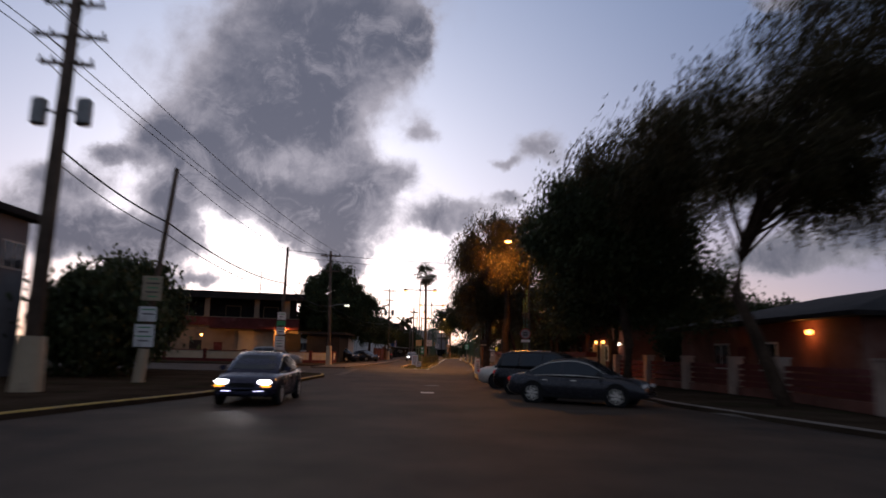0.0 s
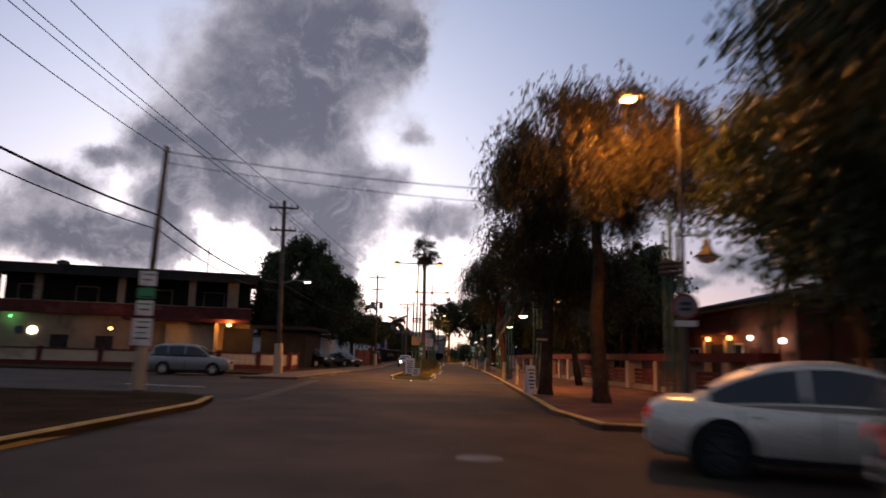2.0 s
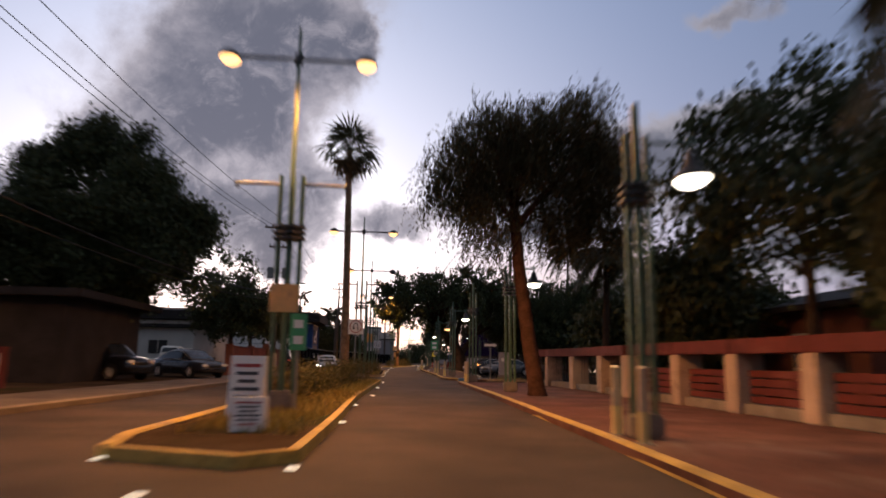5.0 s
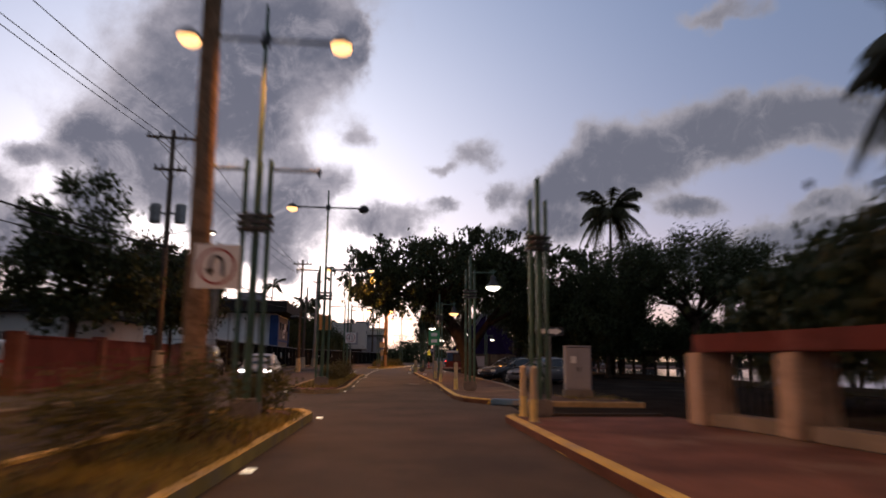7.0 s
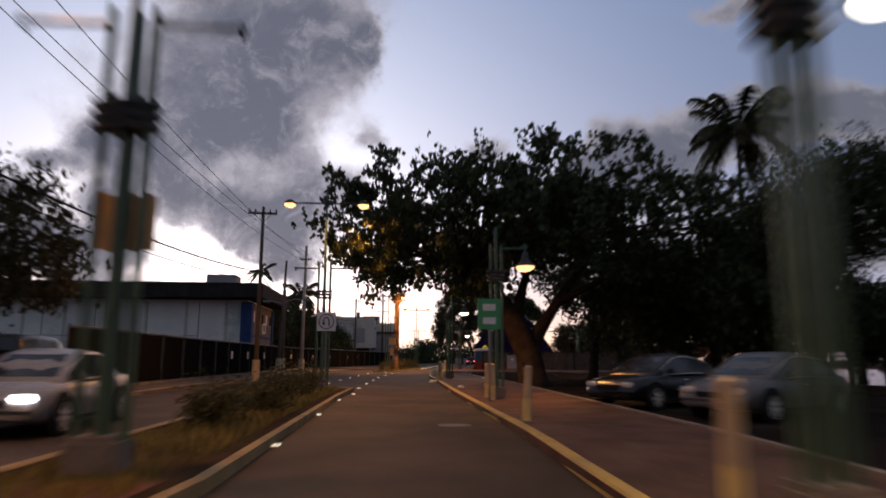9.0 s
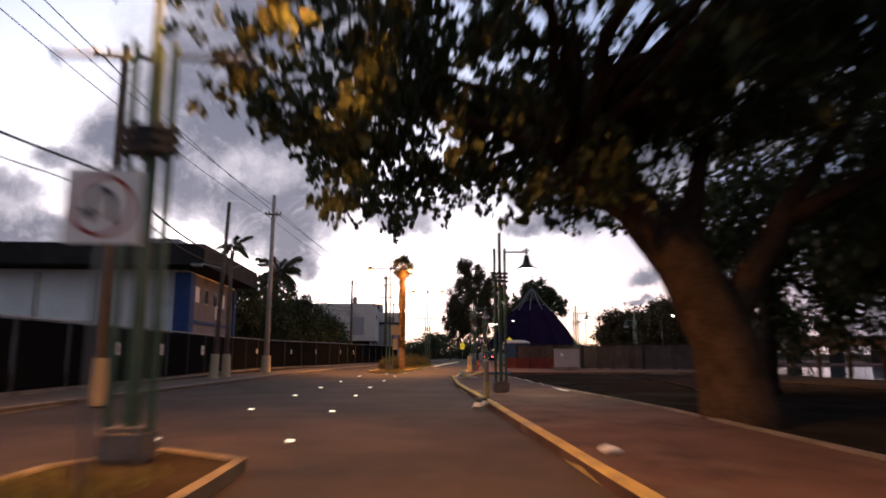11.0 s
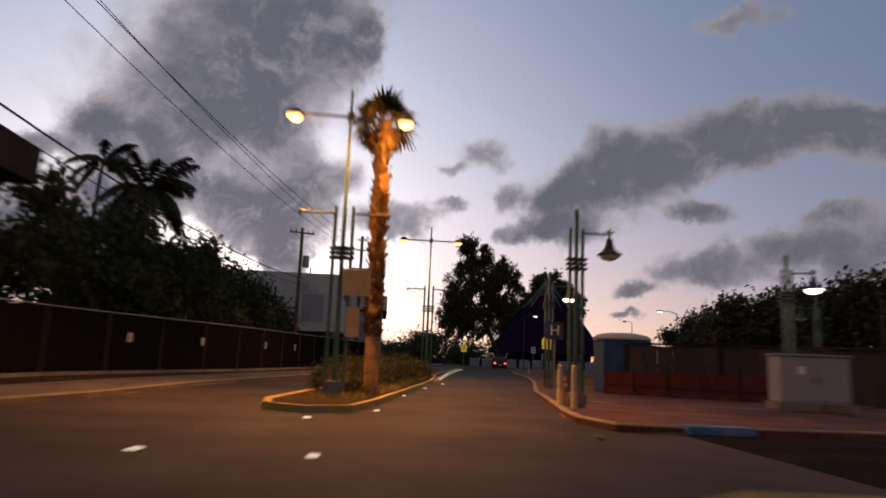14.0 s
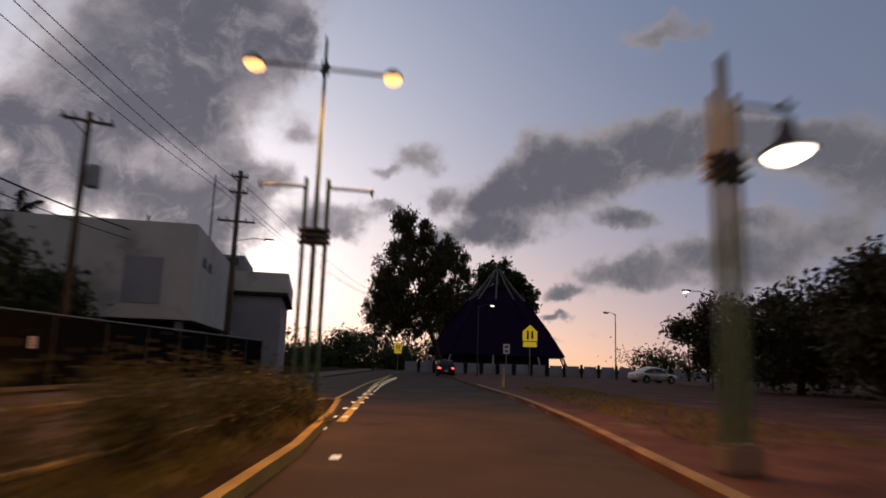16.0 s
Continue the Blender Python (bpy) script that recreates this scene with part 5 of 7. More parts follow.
def fan_palm(x, y, h, lean, label, seed, shag=False, crown=1.3, skirt=14):
    """A slender fan palm: trunk, fans in a ball, hanging dry ones below."""
    rng = random.Random(seed)
    t = thing("fan_palm", at(x, y, 0.12), label, "palm tree", "fan palms on the islands")
    top = Vector((lean[0], lean[1], h))
    part("trunk", tube(B(), [(0, 0, -0.1), top * 0.04, top * 0.5, top * 0.93, top], [0.27, 0.21, 0.175, 0.15, 0.12], 14), PALMBARK, t, smooth=True)
    if shag:
        bm = B()
        for i in range(520):
            f = 0.2 + 0.78 * rng.random()
            a = rng.uniform(0, 2 * math.pi)
            r = 0.165
            c = top * f + Vector((math.cos(a) * r, math.sin(a) * r, 0))
            o = Vector((math.cos(a), math.sin(a), 0))
            s = Vector((-math.sin(a), math.cos(a), 0)) * 0.11
            up = Vector((0, 0, rng.uniform(0.12, 0.34)))
            q = [c - s, c + s, c + o * rng.uniform(0.04, 0.2) + up + s * 0.3, c + o * rng.uniform(0.04, 0.17) + up - s * 0.4]
            bm.faces.new([bm.verts.new(p) for p in q])
        part("leaf_sheath", bm, DRYFROND, t, "ragged dry leaf stubs")

    def fan(n, radius, material, name, elev, az):
        bm = B()
        stem = radius * 0.75
        tube(bm, [(0, 0, 0), (stem * 0.6, 0, 0.02), (stem, 0, -0.03)], [0.02, 0.015, 0.012], 5)
        for i in range(n):
            a = radians(-105 + 210 * i / (n - 1))
            d = Vector((math.cos(a), math.sin(a) * 0.95, -0.16 - 0.3 * abs(math.sin(a)) * rng.random()))
            p0 = Vector((stem, 0, -0.03))
            e = Vector((-d.y, d.x, 0)).normalized() * 0.055
            L = radius * rng.uniform(0.75, 1.0)
            m = p0 + d * L * 0.6
            tip = p0 + d * L + Vector((0, 0, -0.22 * L))
            vs = [bm.verts.new(v) for v in (p0, m - e, tip, m + e)]
            bm.faces.new(vs)
        ob = part(name, bm, material, t)
        ob.matrix_local = Matrix.Translation(top) @ pose(0, 0, 0, 0, -elev, az)

    for i in range(30):
        fan(13, crown * rng.uniform(0.75, 1.0), FROND, "fan", rng.choice((75, 50, 25, 0, -20)) + rng.uniform(-10, 10), i * 137.5)
    for i in range(skirt):
        fan(9, crown * 0.8, DRYFROND, "dry_fan", -55 + rng.uniform(-20, 12), i * 137.5)
    return t


fan_palm(-2.1, 90.0, 11.7, (-0.2, 0), "tall slender fan palm on the traffic island", 1)
fan_palm(2.45, 170.7, 7.95, (-0.05, 0), "fan palm with a shaggy trunk lit orange by lamps", 2, True, 0.74, 26)
fan_palm(-10.0, 247.0, 9.0, (0.2, 0), "small far fan palm, dark", 4)


def shrub(x, y, r, h, seed, label="low dry bush on the traffic island"):
    t = thing("shrub", at(x, y, 0.12), label, "shrub", "island shrubs")
    rng = random.Random(seed)
    cs = [(rng.uniform(-r, r) * 0.7, rng.uniform(-r, r) * 0.7, h * rng.uniform(0.25, 0.8)) for _ in range(14)]
    for i in range(5):
        part("stem", tube(B(), [(0, 0, -0.05), Vector(cs[i]) * 0.5, cs[i]], [0.018, 0.012, 0.005], 5), BARK, t)
    leaves("foliage", cs, [r * 0.5] * 14, 110, (0.1, 0.05), SHRUB, t, seed)
    return t


for i, (x, y, r, h) in enumerate(((-2.6, 74.5, 0.7, 0.8), (-2.4, 77.2, 0.8, 0.9), (-2.3, 80.0, 0.7, 0.8), (-2.2, 83.0, 0.8, 0.9), (-2.0, 85.8, 0.7, 1.0), (-1.7, 88.0, 0.8, 1.05), (-1.3, 92.4, 0.6, 0.9),
                                  (-1.2, 111.5, 0.6, 0.7), (-1.2, 114.5, 0.6, 0.8), (-1.1, 117.5, 0.7, 0.9), (-1.0, 121, 0.7, 0.8), (1.5, 171.6, 0.6, 0.9), (2.2, 174.8, 0.7, 1.0), (2.8, 176.6, 0.7, 1.0), (3.0, 179.2, 0.8, 0.95), (3.7, 181.8, 0.7, 1.0), (4.2, 184.6, 0.8, 0.95), (4.9, 187.6, 0.7, 0.9), (1.1, 172.5, 0.5, 0.8), (1.7, 170.6, 0.5, 0.7), (2.0, 172.9, 0.7, 1.0), (1.4, 174.3, 0.7, 0.9), (2.6, 178.0, 0.8, 1.1), (3.3, 183.2, 0.8, 1.1), (4.0, 186.4, 0.8, 1.1))):
    shrub(x, y, r, h, 200 + i)


def grass(name, strips, per, seed, tall=0.16):
    """Blades of dry grass strewn over strips (x0, x1, y0, y1 with a slant)."""
    rng = np.random.default_rng(seed)
    cs = []
    for x0, x1, y0, y1, sl in strips:
        k = int((y1 - y0) * (x1 - x0) * per)
        yy = rng.uniform(y0, y1, k)
        xx = rng.uniform(x0, x1, k) + (yy - y0) * sl
        keep = rng.random(k) < 0.35 + 0.65 * (np.sin(xx * 2.1 + 1) * np.sin(yy * 1.3) > -0.2)
        cs.append(np.stack([xx, yy, np.full(k, 0.12)], 1)[keep])
    p = np.concatenate(cs)
    k = len(p)
    a = rng.uniform(0, 2 * math.pi, k)
    w = 0.012 + 0.01 * rng.random(k)
    h = tall * rng.uniform(0.4, 1.3, k)
    e = np.stack([np.cos(a) * w, np.sin(a) * w, np.zeros(k)], 1)
    tip = p + np.stack([np.cos(a + 1.5) * h * 0.5, np.sin(a + 1.5) * h * 0.5, h], 1)
    v = np.stack([p - e, p + e, tip], 1).reshape(-1, 3)
    me = bpy.data.meshes.new(name)
    me.from_pydata(v.tolist(), [], np.arange(3 * k).reshape(-1, 3).tolist())
    me.materials.append(GRASS)
    return tagged(new(name, me), "dry yellow-green grass tufts and weeds", "grass", kind="stuff")


grass("island_grass", [(-3.3, -1.5, 67, 92, 0.045), (-2.0, -0.5, 105, 126.5, 0.01), (0.9, 2.3, 168.5, 190, 0.165)], 190, 5)
grass("verge_grass", [(11.5, 15.5, 184, 212, 0.2), (7.0, 8.6, 97.4, 101, 0)], 60, 6, 0.12)


# ---- vehicles ----
def paint(name, c, rough=0.25):
    return mat(name, c, rough, 0.3, 0.06, 1.5, 30.0, 0.0, spec=0.6)


def loft(bm, rings):
    R = [[bm.verts.new(p) for p in r] for r in rings]
    k = len(R[0])
    for a, b in zip(R, R[1:]):
        for i in range(k):
            bm.faces.new((a[i], a[(i + 1) % k], b[(i + 1) % k], b[i]))
    bm.faces.new(R[0][::-1])
    bm.faces.new(R[-1])
    bmesh.ops.recalc_face_normals(bm, faces=bm.faces)
    return bm


def car(m, colour, kind, label, lights="", rim=CHROME, group="parked cars", plate=True):
    """A car along +x. kind: sedan, suv or van."""
    t = thing("car", m, label, "car", group)
    L, W, H, belt = {"sedan": (4.6, 1.76, 1.46, 0.92), "suv": (4.5, 1.8, 1.72, 1.06), "van": (4.7, 1.82, 1.86, 1.08)}[kind]
    hw = W / 2
    hood = {"sedan": 0.86, "suv": 1.02, "van": 1.02}[kind]
    deck = {"sedan": 0.95, "suv": 1.05, "van": 1.06}[kind]
    st = [(-0.5, 0.42, deck - 0.22, 0.86), (-0.485, 0.30, deck - 0.08, 0.94), (-0.44, 0.24, deck, 0.98), (-0.30, 0.2, deck + 0.01, 1.0), (0.0, 0.18, belt, 1.0), (0.22, 0.2, belt - 0.02, 1.0), (0.36, 0.22, hood, 0.98), (0.44, 0.26, hood - 0.08, 0.94), (0.485, 0.30, hood - 0.2, 0.86), (0.5, 0.4, hood - 0.34, 0.78)]
    rings = []
    for f, lo, hi, w in st:
        y = hw * w
        half = [(y * 0.86, lo), (y * 0.97, lo + 0.08), (y, lo + (hi - lo) * 0.5), (y * 0.985, hi - 0.12), (y * 0.9, hi - 0.02), (y * 0.5, hi + 0.02)]
        rings.append([(f * L, a, b) for a, b in half] + [(f * L, -a, b) for a, b in half[::-1]])
    part("body", loft(B(), rings), colour, t, smooth=True)
    # cabin: a rounded greenhouse whose roof line follows key points along the car
    line = {"sedan": [(-1.95, belt - 0.03), (-1.66, belt + 0.04), (-1.25, 1.22), (-0.8, 1.39), (-0.35, 1.455), (0.05, 1.46), (0.4, 1.39), (0.8, 1.18), (1.3, belt - 0.05)],
            "suv": [(-2.2, belt - 0.03), (-2.1, belt + 0.2), (-1.95, 1.58), (-1.6, 1.69), (-0.6, 1.72), (0.2, 1.69), (0.5, 1.6), (0.85, 1.33), (1.25, belt - 0.05)],
            "van": [(-2.28, belt - 0.03), (-2.24, belt + 0.3), (-2.1, 1.76), (-1.7, 1.85), (-0.6, 1.86), (0.3, 1.82), (0.65, 1.7), (1.05, 1.38), (1.5, belt - 0.05)]}[kind]
    hb, hr = hw * 0.94, hw * 0.7

    def roof(x):
        for (xa, za), (xc, zc) in zip(line, line[1:]):
            if x <= xc:
                return za + (zc - za) * max(0.0, (x - xa) / (xc - xa))
        return line[-1][1]

    def skin(x, v, s):
        """A point on the cabin's side: v runs from the belt to the roof's edge."""
        top = roof(x)
        taper = 1.0 - 0.10 * max(0.0, abs(x + 0.35) - 0.7)
        full = (top - belt) / (H - belt)
        return Vector((x, s * taper * (hb + (hr - hb) * v ** 1.4 * max(full, 0.15)), belt - 0.05 + (top - belt + 0.05) * v))

    rings = []
    n = 26
    for i in range(n + 1):
        x = line[0][0] + (line[-1][0] - line[0][0]) * i / n
        half = [skin(x, v, 1) for v in (0, 0.35, 0.7, 0.88, 0.97)]
        e = half[-1]
        half += [Vector((x, e.y * 0.8, roof(x) + 0.012)), Vector((x, e.y * 0.35, roof(x) + 0.03))]
        rings.append([tuple(p) for p in half] + [(p.x, -p.y, p.z) for p in half[::-1]])
    part("cabin", loft(B(), rings), colour, t, smooth=True)

    def pane(name, low, high, off, under, material=GLASSDARK):
        """A curved strip of glass between two rows of points, a little proud of the skin."""
        bm = B()
        o = Vector(off)
        rows = [[bm.verts.new(p + o) for p in low], [bm.verts.new(p + o) for p in high], [bm.verts.new(p - o * 0.6) for p in high], [bm.verts.new(p - o * 0.6) for p in low]]
        for r, q in zip(rows, rows[1:] + rows[:1]):
            for i in range(len(r) - 1):
                bm.faces.new((r[i], r[i + 1], q[i + 1], q[i]))
        for i in (0, -1):
            bm.faces.new([r[i] for r in rows])
        bmesh.ops.recalc_face_normals(bm, faces=bm.faces)
        return part(name, bm, material, under, smooth=False)

    spans = {"sedan": ((-1.5, -0.42), (-0.36, 0.98)), "suv": ((-1.92, -1.2), (-1.14, -0.24), (-0.18, 0.98)), "van": ((-2.05, -1.25), (-1.18, -0.14), (-0.08, 1.2))}[kind]
    for s in (-1, 1):
        for a0, a1 in spans:
            xs = [a0 + (a1 - a0) * i / 7 for i in range(8)]
            pane("side_window", [skin(x, 0.16, s) for x in xs], [skin(x, 0.84, s) for x in xs], (0, s * 0.014, 0.003), t)
        xs = [spans[0][0] - 0.05 + (spans[-1][1] + 0.1 - spans[0][0]) * i / 14 for i in range(15)]
        pane("window_trim", [skin(x, 0.1, s) for x in xs], [skin(x, 0.13, s) for x in xs], (0, s * 0.016, 0.0), t, CHROME if kind == "sedan" else BLACK)
        if kind == "sedan":
            pane("roof_trim", [skin(x, 0.87, s) for x in xs], [skin(x, 0.9, s) for x in xs], (0, s * 0.014, 0.004), t, CHROME)
        part("mirror", box(B(), (0.86, s * (hb + 0.12), belt + 0.08), (0.13, 0.2, 0.14), None, 0.04), colour, t)
        for x in (0.02, -0.95):
            part("door_handle", box(B(), (x, s * (hw * 0.995), belt - 0.15), (0.17, 0.03, 0.03), None, 0.01), CHROME if kind == "sedan" else colour, t)
        for x in (0.95, -0.18, -1.15):
            part("door_seam", box(B(), (x, s * hw * 1.0, 0.58), (0.012, 0.012, 0.56)), BLACK, t)
        part("sill", box(B(), (0, s * hw * 0.95, 0.26), (2.2, 0.08, 0.1), None, 0.02), BLACK, t)
    f0, f1 = {"sedan": (0.5, 1.16), "suv": (0.56, 1.12), "van": (0.7, 1.36)}[kind]
    b0, b1 = {"sedan": (-0.95, -1.55), "suv": (-1.97, -2.1), "van": (-2.12, -2.24)}[kind]
    for nm, xa, xb, d in (("windscreen", f1, f0, (0.012, 0, 0.012)), ("rear_window", b1, b0, (-0.012, 0, 0.012))):
        ys = [-0.9 + 0.3 * i for i in range(7)]
        pane(nm, [Vector((xa - 0.03 * y * y * (1 if xa > 0 else -1), y * hb * 0.82, roof(xa) + 0.02)) for y in ys], [Vector((xb - 0.03 * y * y * (1 if xa > 0 else -1), y * hr * 0.88, roof(xb) + 0.022)) for y in ys], d, t)
    # wheels
    for x in (-L * 0.30, L * 0.305):
        for s in (-1, 1):
            wheel = part("wheel", lathe(B(), [(0.17, -0.09), (0.30, -0.1), (0.325, -0.06), (0.325, 0.06), (0.30, 0.1), (0.17, 0.09)], 22), BLACK, t, "black tyre")
            wheel.matrix_local = Matrix.Translation((x, s * (hw - 0.055), 0.325)) @ pose(0, 0, 0, -90 * s, 0, 0)
            bm = B()
            lathe(bm, [(0.02, 0.085), (0.06, 0.09), (0.06, 0.06), (0.2, 0.035), (0.225, 0.095), (0.235, 0.095), (0.235, 0.03)], 22)
            for k in range(14):
                box(bm, (0.135, 0, 0.078), (0.2, 0.026, 0.028), pose(0, 0, 0, 0, 0, (k // 2) * 360 / 7 + (k % 2) * 16))
            part("rim", bm, rim, wheel, "bright alloy rim" if rim == CHROME else "")
            bm = B()
            lathe(bm, [(0.40, -0.03), (0.40, 0.006), (0.37, 0.008)], 22, Matrix.Translation((x, s * (hw - 0.004), 0.34)) @ pose(0, 0, 0, -90 * s, 0, 0))
            part("wheel_arch", bm, BLACK, t)
    for s in (-1, 1):
        part("headlamp", box(B(), (L * 0.485, s * hw * 0.66, hood - 0.2), (0.14, 0.36, 0.13), None, 0.04), HEADGLOW if "head" in lights else SIGNWHITE, t)
        if "fog" in lights:
            part("marker_lamp", box(B(), (L * 0.49, s * hw * 0.72, hood - 0.31), (0.1, 0.26, 0.05), None, 0.015), AMBERGLOW, t)
            part("fog_lamp", box(B(), (L * 0.497, s * hw * 0.5, 0.42), (0.08, 0.3, 0.07), None, 0.03), FOGGLOW, t)
        part("tail_lamp", box(B(), (-L * 0.487, s * hw * 0.74, deck - 0.2), (0.12, 0.3, 0.17), None, 0.03), TAILON if "tail" in lights else TAILREFLEX, t)
    part("grille", box(B(), (L * 0.497, 0, hood - 0.3), (0.04, 0.75, 0.14), None, 0.02), BLACK, t)
    part("bumper", box(B(), (L * 0.492, 0, 0.38), (0.1, W * 0.82, 0.17), None, 0.05), colour, t)
    part("rear_bumper", box(B(), (-L * 0.492, 0, 0.45), (0.1, W * 0.84, 0.2), None, 0.05), colour, t)
    if plate:
        p = part("number_plate", box(B(), (-L * 0.5 - 0.035, 0, 0.62), (0.02, 0.34, 0.16), None, 0.004), SIGNWHITE, t)
        part("plate_bar", box(B(), (-L * 0.5 - 0.047, 0, 0.62), (0.006, 0.24, 0.06)), SIGNBLACK, p)
    if "head" in lights:
        la = bpy.data.lights.new("headlight", "SPOT")
        la.energy, la.color, la.spot_size, la.spot_blend, la.shadow_soft_size = 50, (1.0, 0.95, 0.95), radians(60), 0.7, 0.1
        ob = new("headlight", la)
        ob.parent = t
        ob.matrix_local = look((L * 0.5 + 0.15, 0, 0.62), (L * 0.5 + 8, 0, 0))
    return t


BLACKCAR = paint("car_black", (0.012, 0.012, 0.014))
GREYCAR = paint("car_dark_grey", (0.035, 0.036, 0.042))
WHITECAR = paint("car_white", (0.72, 0.66, 0.56), 0.3)
SILVERCAR = paint("car_silver", (0.24, 0.245, 0.25), 0.3)
DULLCAR = paint("car_dull_silver", (0.13, 0.122, 0.118), 0.4)
BLUECAR = paint("car_dark_blue", (0.02, 0.022, 0.05))
STEELRIM = mat("black_steel_rim", (0.05, 0.05, 0.05), 0.5, 0.5, bump=0.0)

car(at(4.45, 24.5, 0, -29), GREYCAR, "sedan", "dark grey sedan parked nose-in with bright alloy wheels")
car(at(4.25, 28.65, 0, -27), BLACKCAR, "suv", "black off-road car parked nose-in beside a sedan")
car(at(3.95, 33.2, 0, -20), WHITECAR, "sedan", "white sedan parked nose-in with dark windows", rim=STEELRIM)
car(at(-5.75, 22.7, 0, -88), BLUECAR, "sedan", "dark blue sedan coming along the road with lit headlamps", "head fog", group="cars on the road")
car(at(-15.2, 63.4, 0, 6), SILVERCAR, "suv", "silver off-road car parked before the house wall")
car(at(-13.0, 89.0, 0.12, -25), BLACKCAR, "suv", "black car parked under the mango tree")
car(at(-10.6, 94.0, 0.12, -40), GREYCAR, "sedan", "dark grey sedan parked on the pavement edge")
car(at(-17.0, 112.5, 0.12, 100), WHITECAR, "van", "white van parked in a yard behind the wall")
car(at(-4.8, 113.0, 0, -87), SILVERCAR, "sedan", "silver sedan coming along the road with lit headlamps", "head", group="cars on the road")
car(at(10.5, 114.6, 0, 210), DULLCAR, "sedan", "silver sedan parked in the car park")
car(at(9.4, 118.2, 0, 212), BLACKCAR, "sedan", "black sedan parked in the car park")
car(at(19.3, 243.0, 0, 80), BLACKCAR, "suv", "dark off-road car driving away with red tail lamps", "tail", group="cars on the road")
car(at(36.8, 232.0, 0.12, 10), WHITECAR, "sedan", "white car parked far off beside the water")
car(at(-9.6, 121.5, 0.12, 95), BLACKCAR, "van", "dark van parked by the red wall")


# ---- walls, fences and buildings ----
def rot(a, b):
    return math.degrees(math.atan2(b[1] - a[1], b[0] - a[0]))


def gallery_fence(points, h, label):
    """Street wall on the right: white pillars, dark red infill of boards between them."""
    t = thing("street_fence", at(0, 0, 0.12), label, "fence")
    for i, (x, y) in enumerate(points):
        bm = B()
        box(bm, (x, y, h / 2), (0.42, 0.62, h), None, 0.03)
        box(bm, (x, y, h + 0.03), (0.5, 0.7, 0.07), None, 0.015)
        part("pillar", bm, PINKWALL, t)
        if i:
            a, b = Vector((*points[i - 1], 0)), Vector((x, y, 0))
            m = Matrix.Translation((a + b) / 2) @ pose(0, 0, 0, 0, 0, rot(a, b))
            L = (b - a).length - 0.62
            part("footing", box(B(), (0.0, 0, 0.16), (L, 0.24, 0.32), m, 0.02), SALMON, t)
            for k in range(4):
                part("board", box(B(), (0, 0, 0.46 + k * 0.235), (L, 0.05, 0.17), m, 0.01), REDPAINT, t)
    return t


P1 = [(9.75, 46.0), (9.55, 48.2), (9.4, 51.5), (9.25, 54.8), (8.95, 58.2), (8.6, 62.0), (8.3, 66.4), (8.2, 69.3), (8.15, 72.1), (8.1, 75.0), (8.0, 78.0)]
gallery_fence([(12.6, 10.0), (12.4, 13.4), (12.2, 16.8), (11.9, 20.2), (12.4, 26.8), (12.2, 30.2), (11.6, 34.0), (11.0, 38.0), (10.4, 42.0)], 1.5, "street fence of pinkish pillars and dark boards in shade")


def beam_wall(points, label, boards=False):
    """Pillars under a red beam, openings with low sills between, barred or boarded."""
    t = thing("pillar_wall", at(0, 0, 0.12), label, "wall")
    for i, (x, y) in enumerate(points):
        part("pillar", box(B(), (x, y, 0.68), (0.7, 0.55, 1.36), None, 0.03), PINKWALL, t)
        if i:
            a, b = Vector((*points[i - 1], 0)), Vector((x, y, 0))
            m = Matrix.Translation((a + b) / 2) @ pose(0, 0, 0, 0, 0, rot(a, b))
            L = (b - a).length
            part("beam", box(B(), (0, 0, 1.53), (L + 0.004, 0.72, 0.34), m, 0.02), REDPAINT, t)
            part("sill", box(B(), (0, 0, 0.12), (L - 0.56, 0.45, 0.24), m, 0.02), CONCRETE, t)
            if boards:
                for k in range(4):
                    part("board", box(B(), (0, 0.04, 0.34 + k * 0.19), (L - 0.6, 0.05, 0.16), m, 0.01), REDPAINT, t)
                continue
            for k in range(9):
                part("bar", rod(B(), m @ Vector(((k + 0.5) / 9 * (L - 0.6) - (L - 0.6) / 2, 0, 0.24)), m @ Vector(((k + 0.5) / 9 * (L - 0.6) - (L - 0.6) / 2, 0, 1.36)), 0.012, seg=5), DARKSTEEL, t)
    return t


beam_wall(P1, "pinkish plaster pillars under a dark red beam with dark red boards", True)
beam_wall([(8.0, 78.6), (8.05, 81.3), (8.0, 84.8), (7.8, 88.2), (7.45, 90.6)], "pale pinkish pillars under a dark red beam")


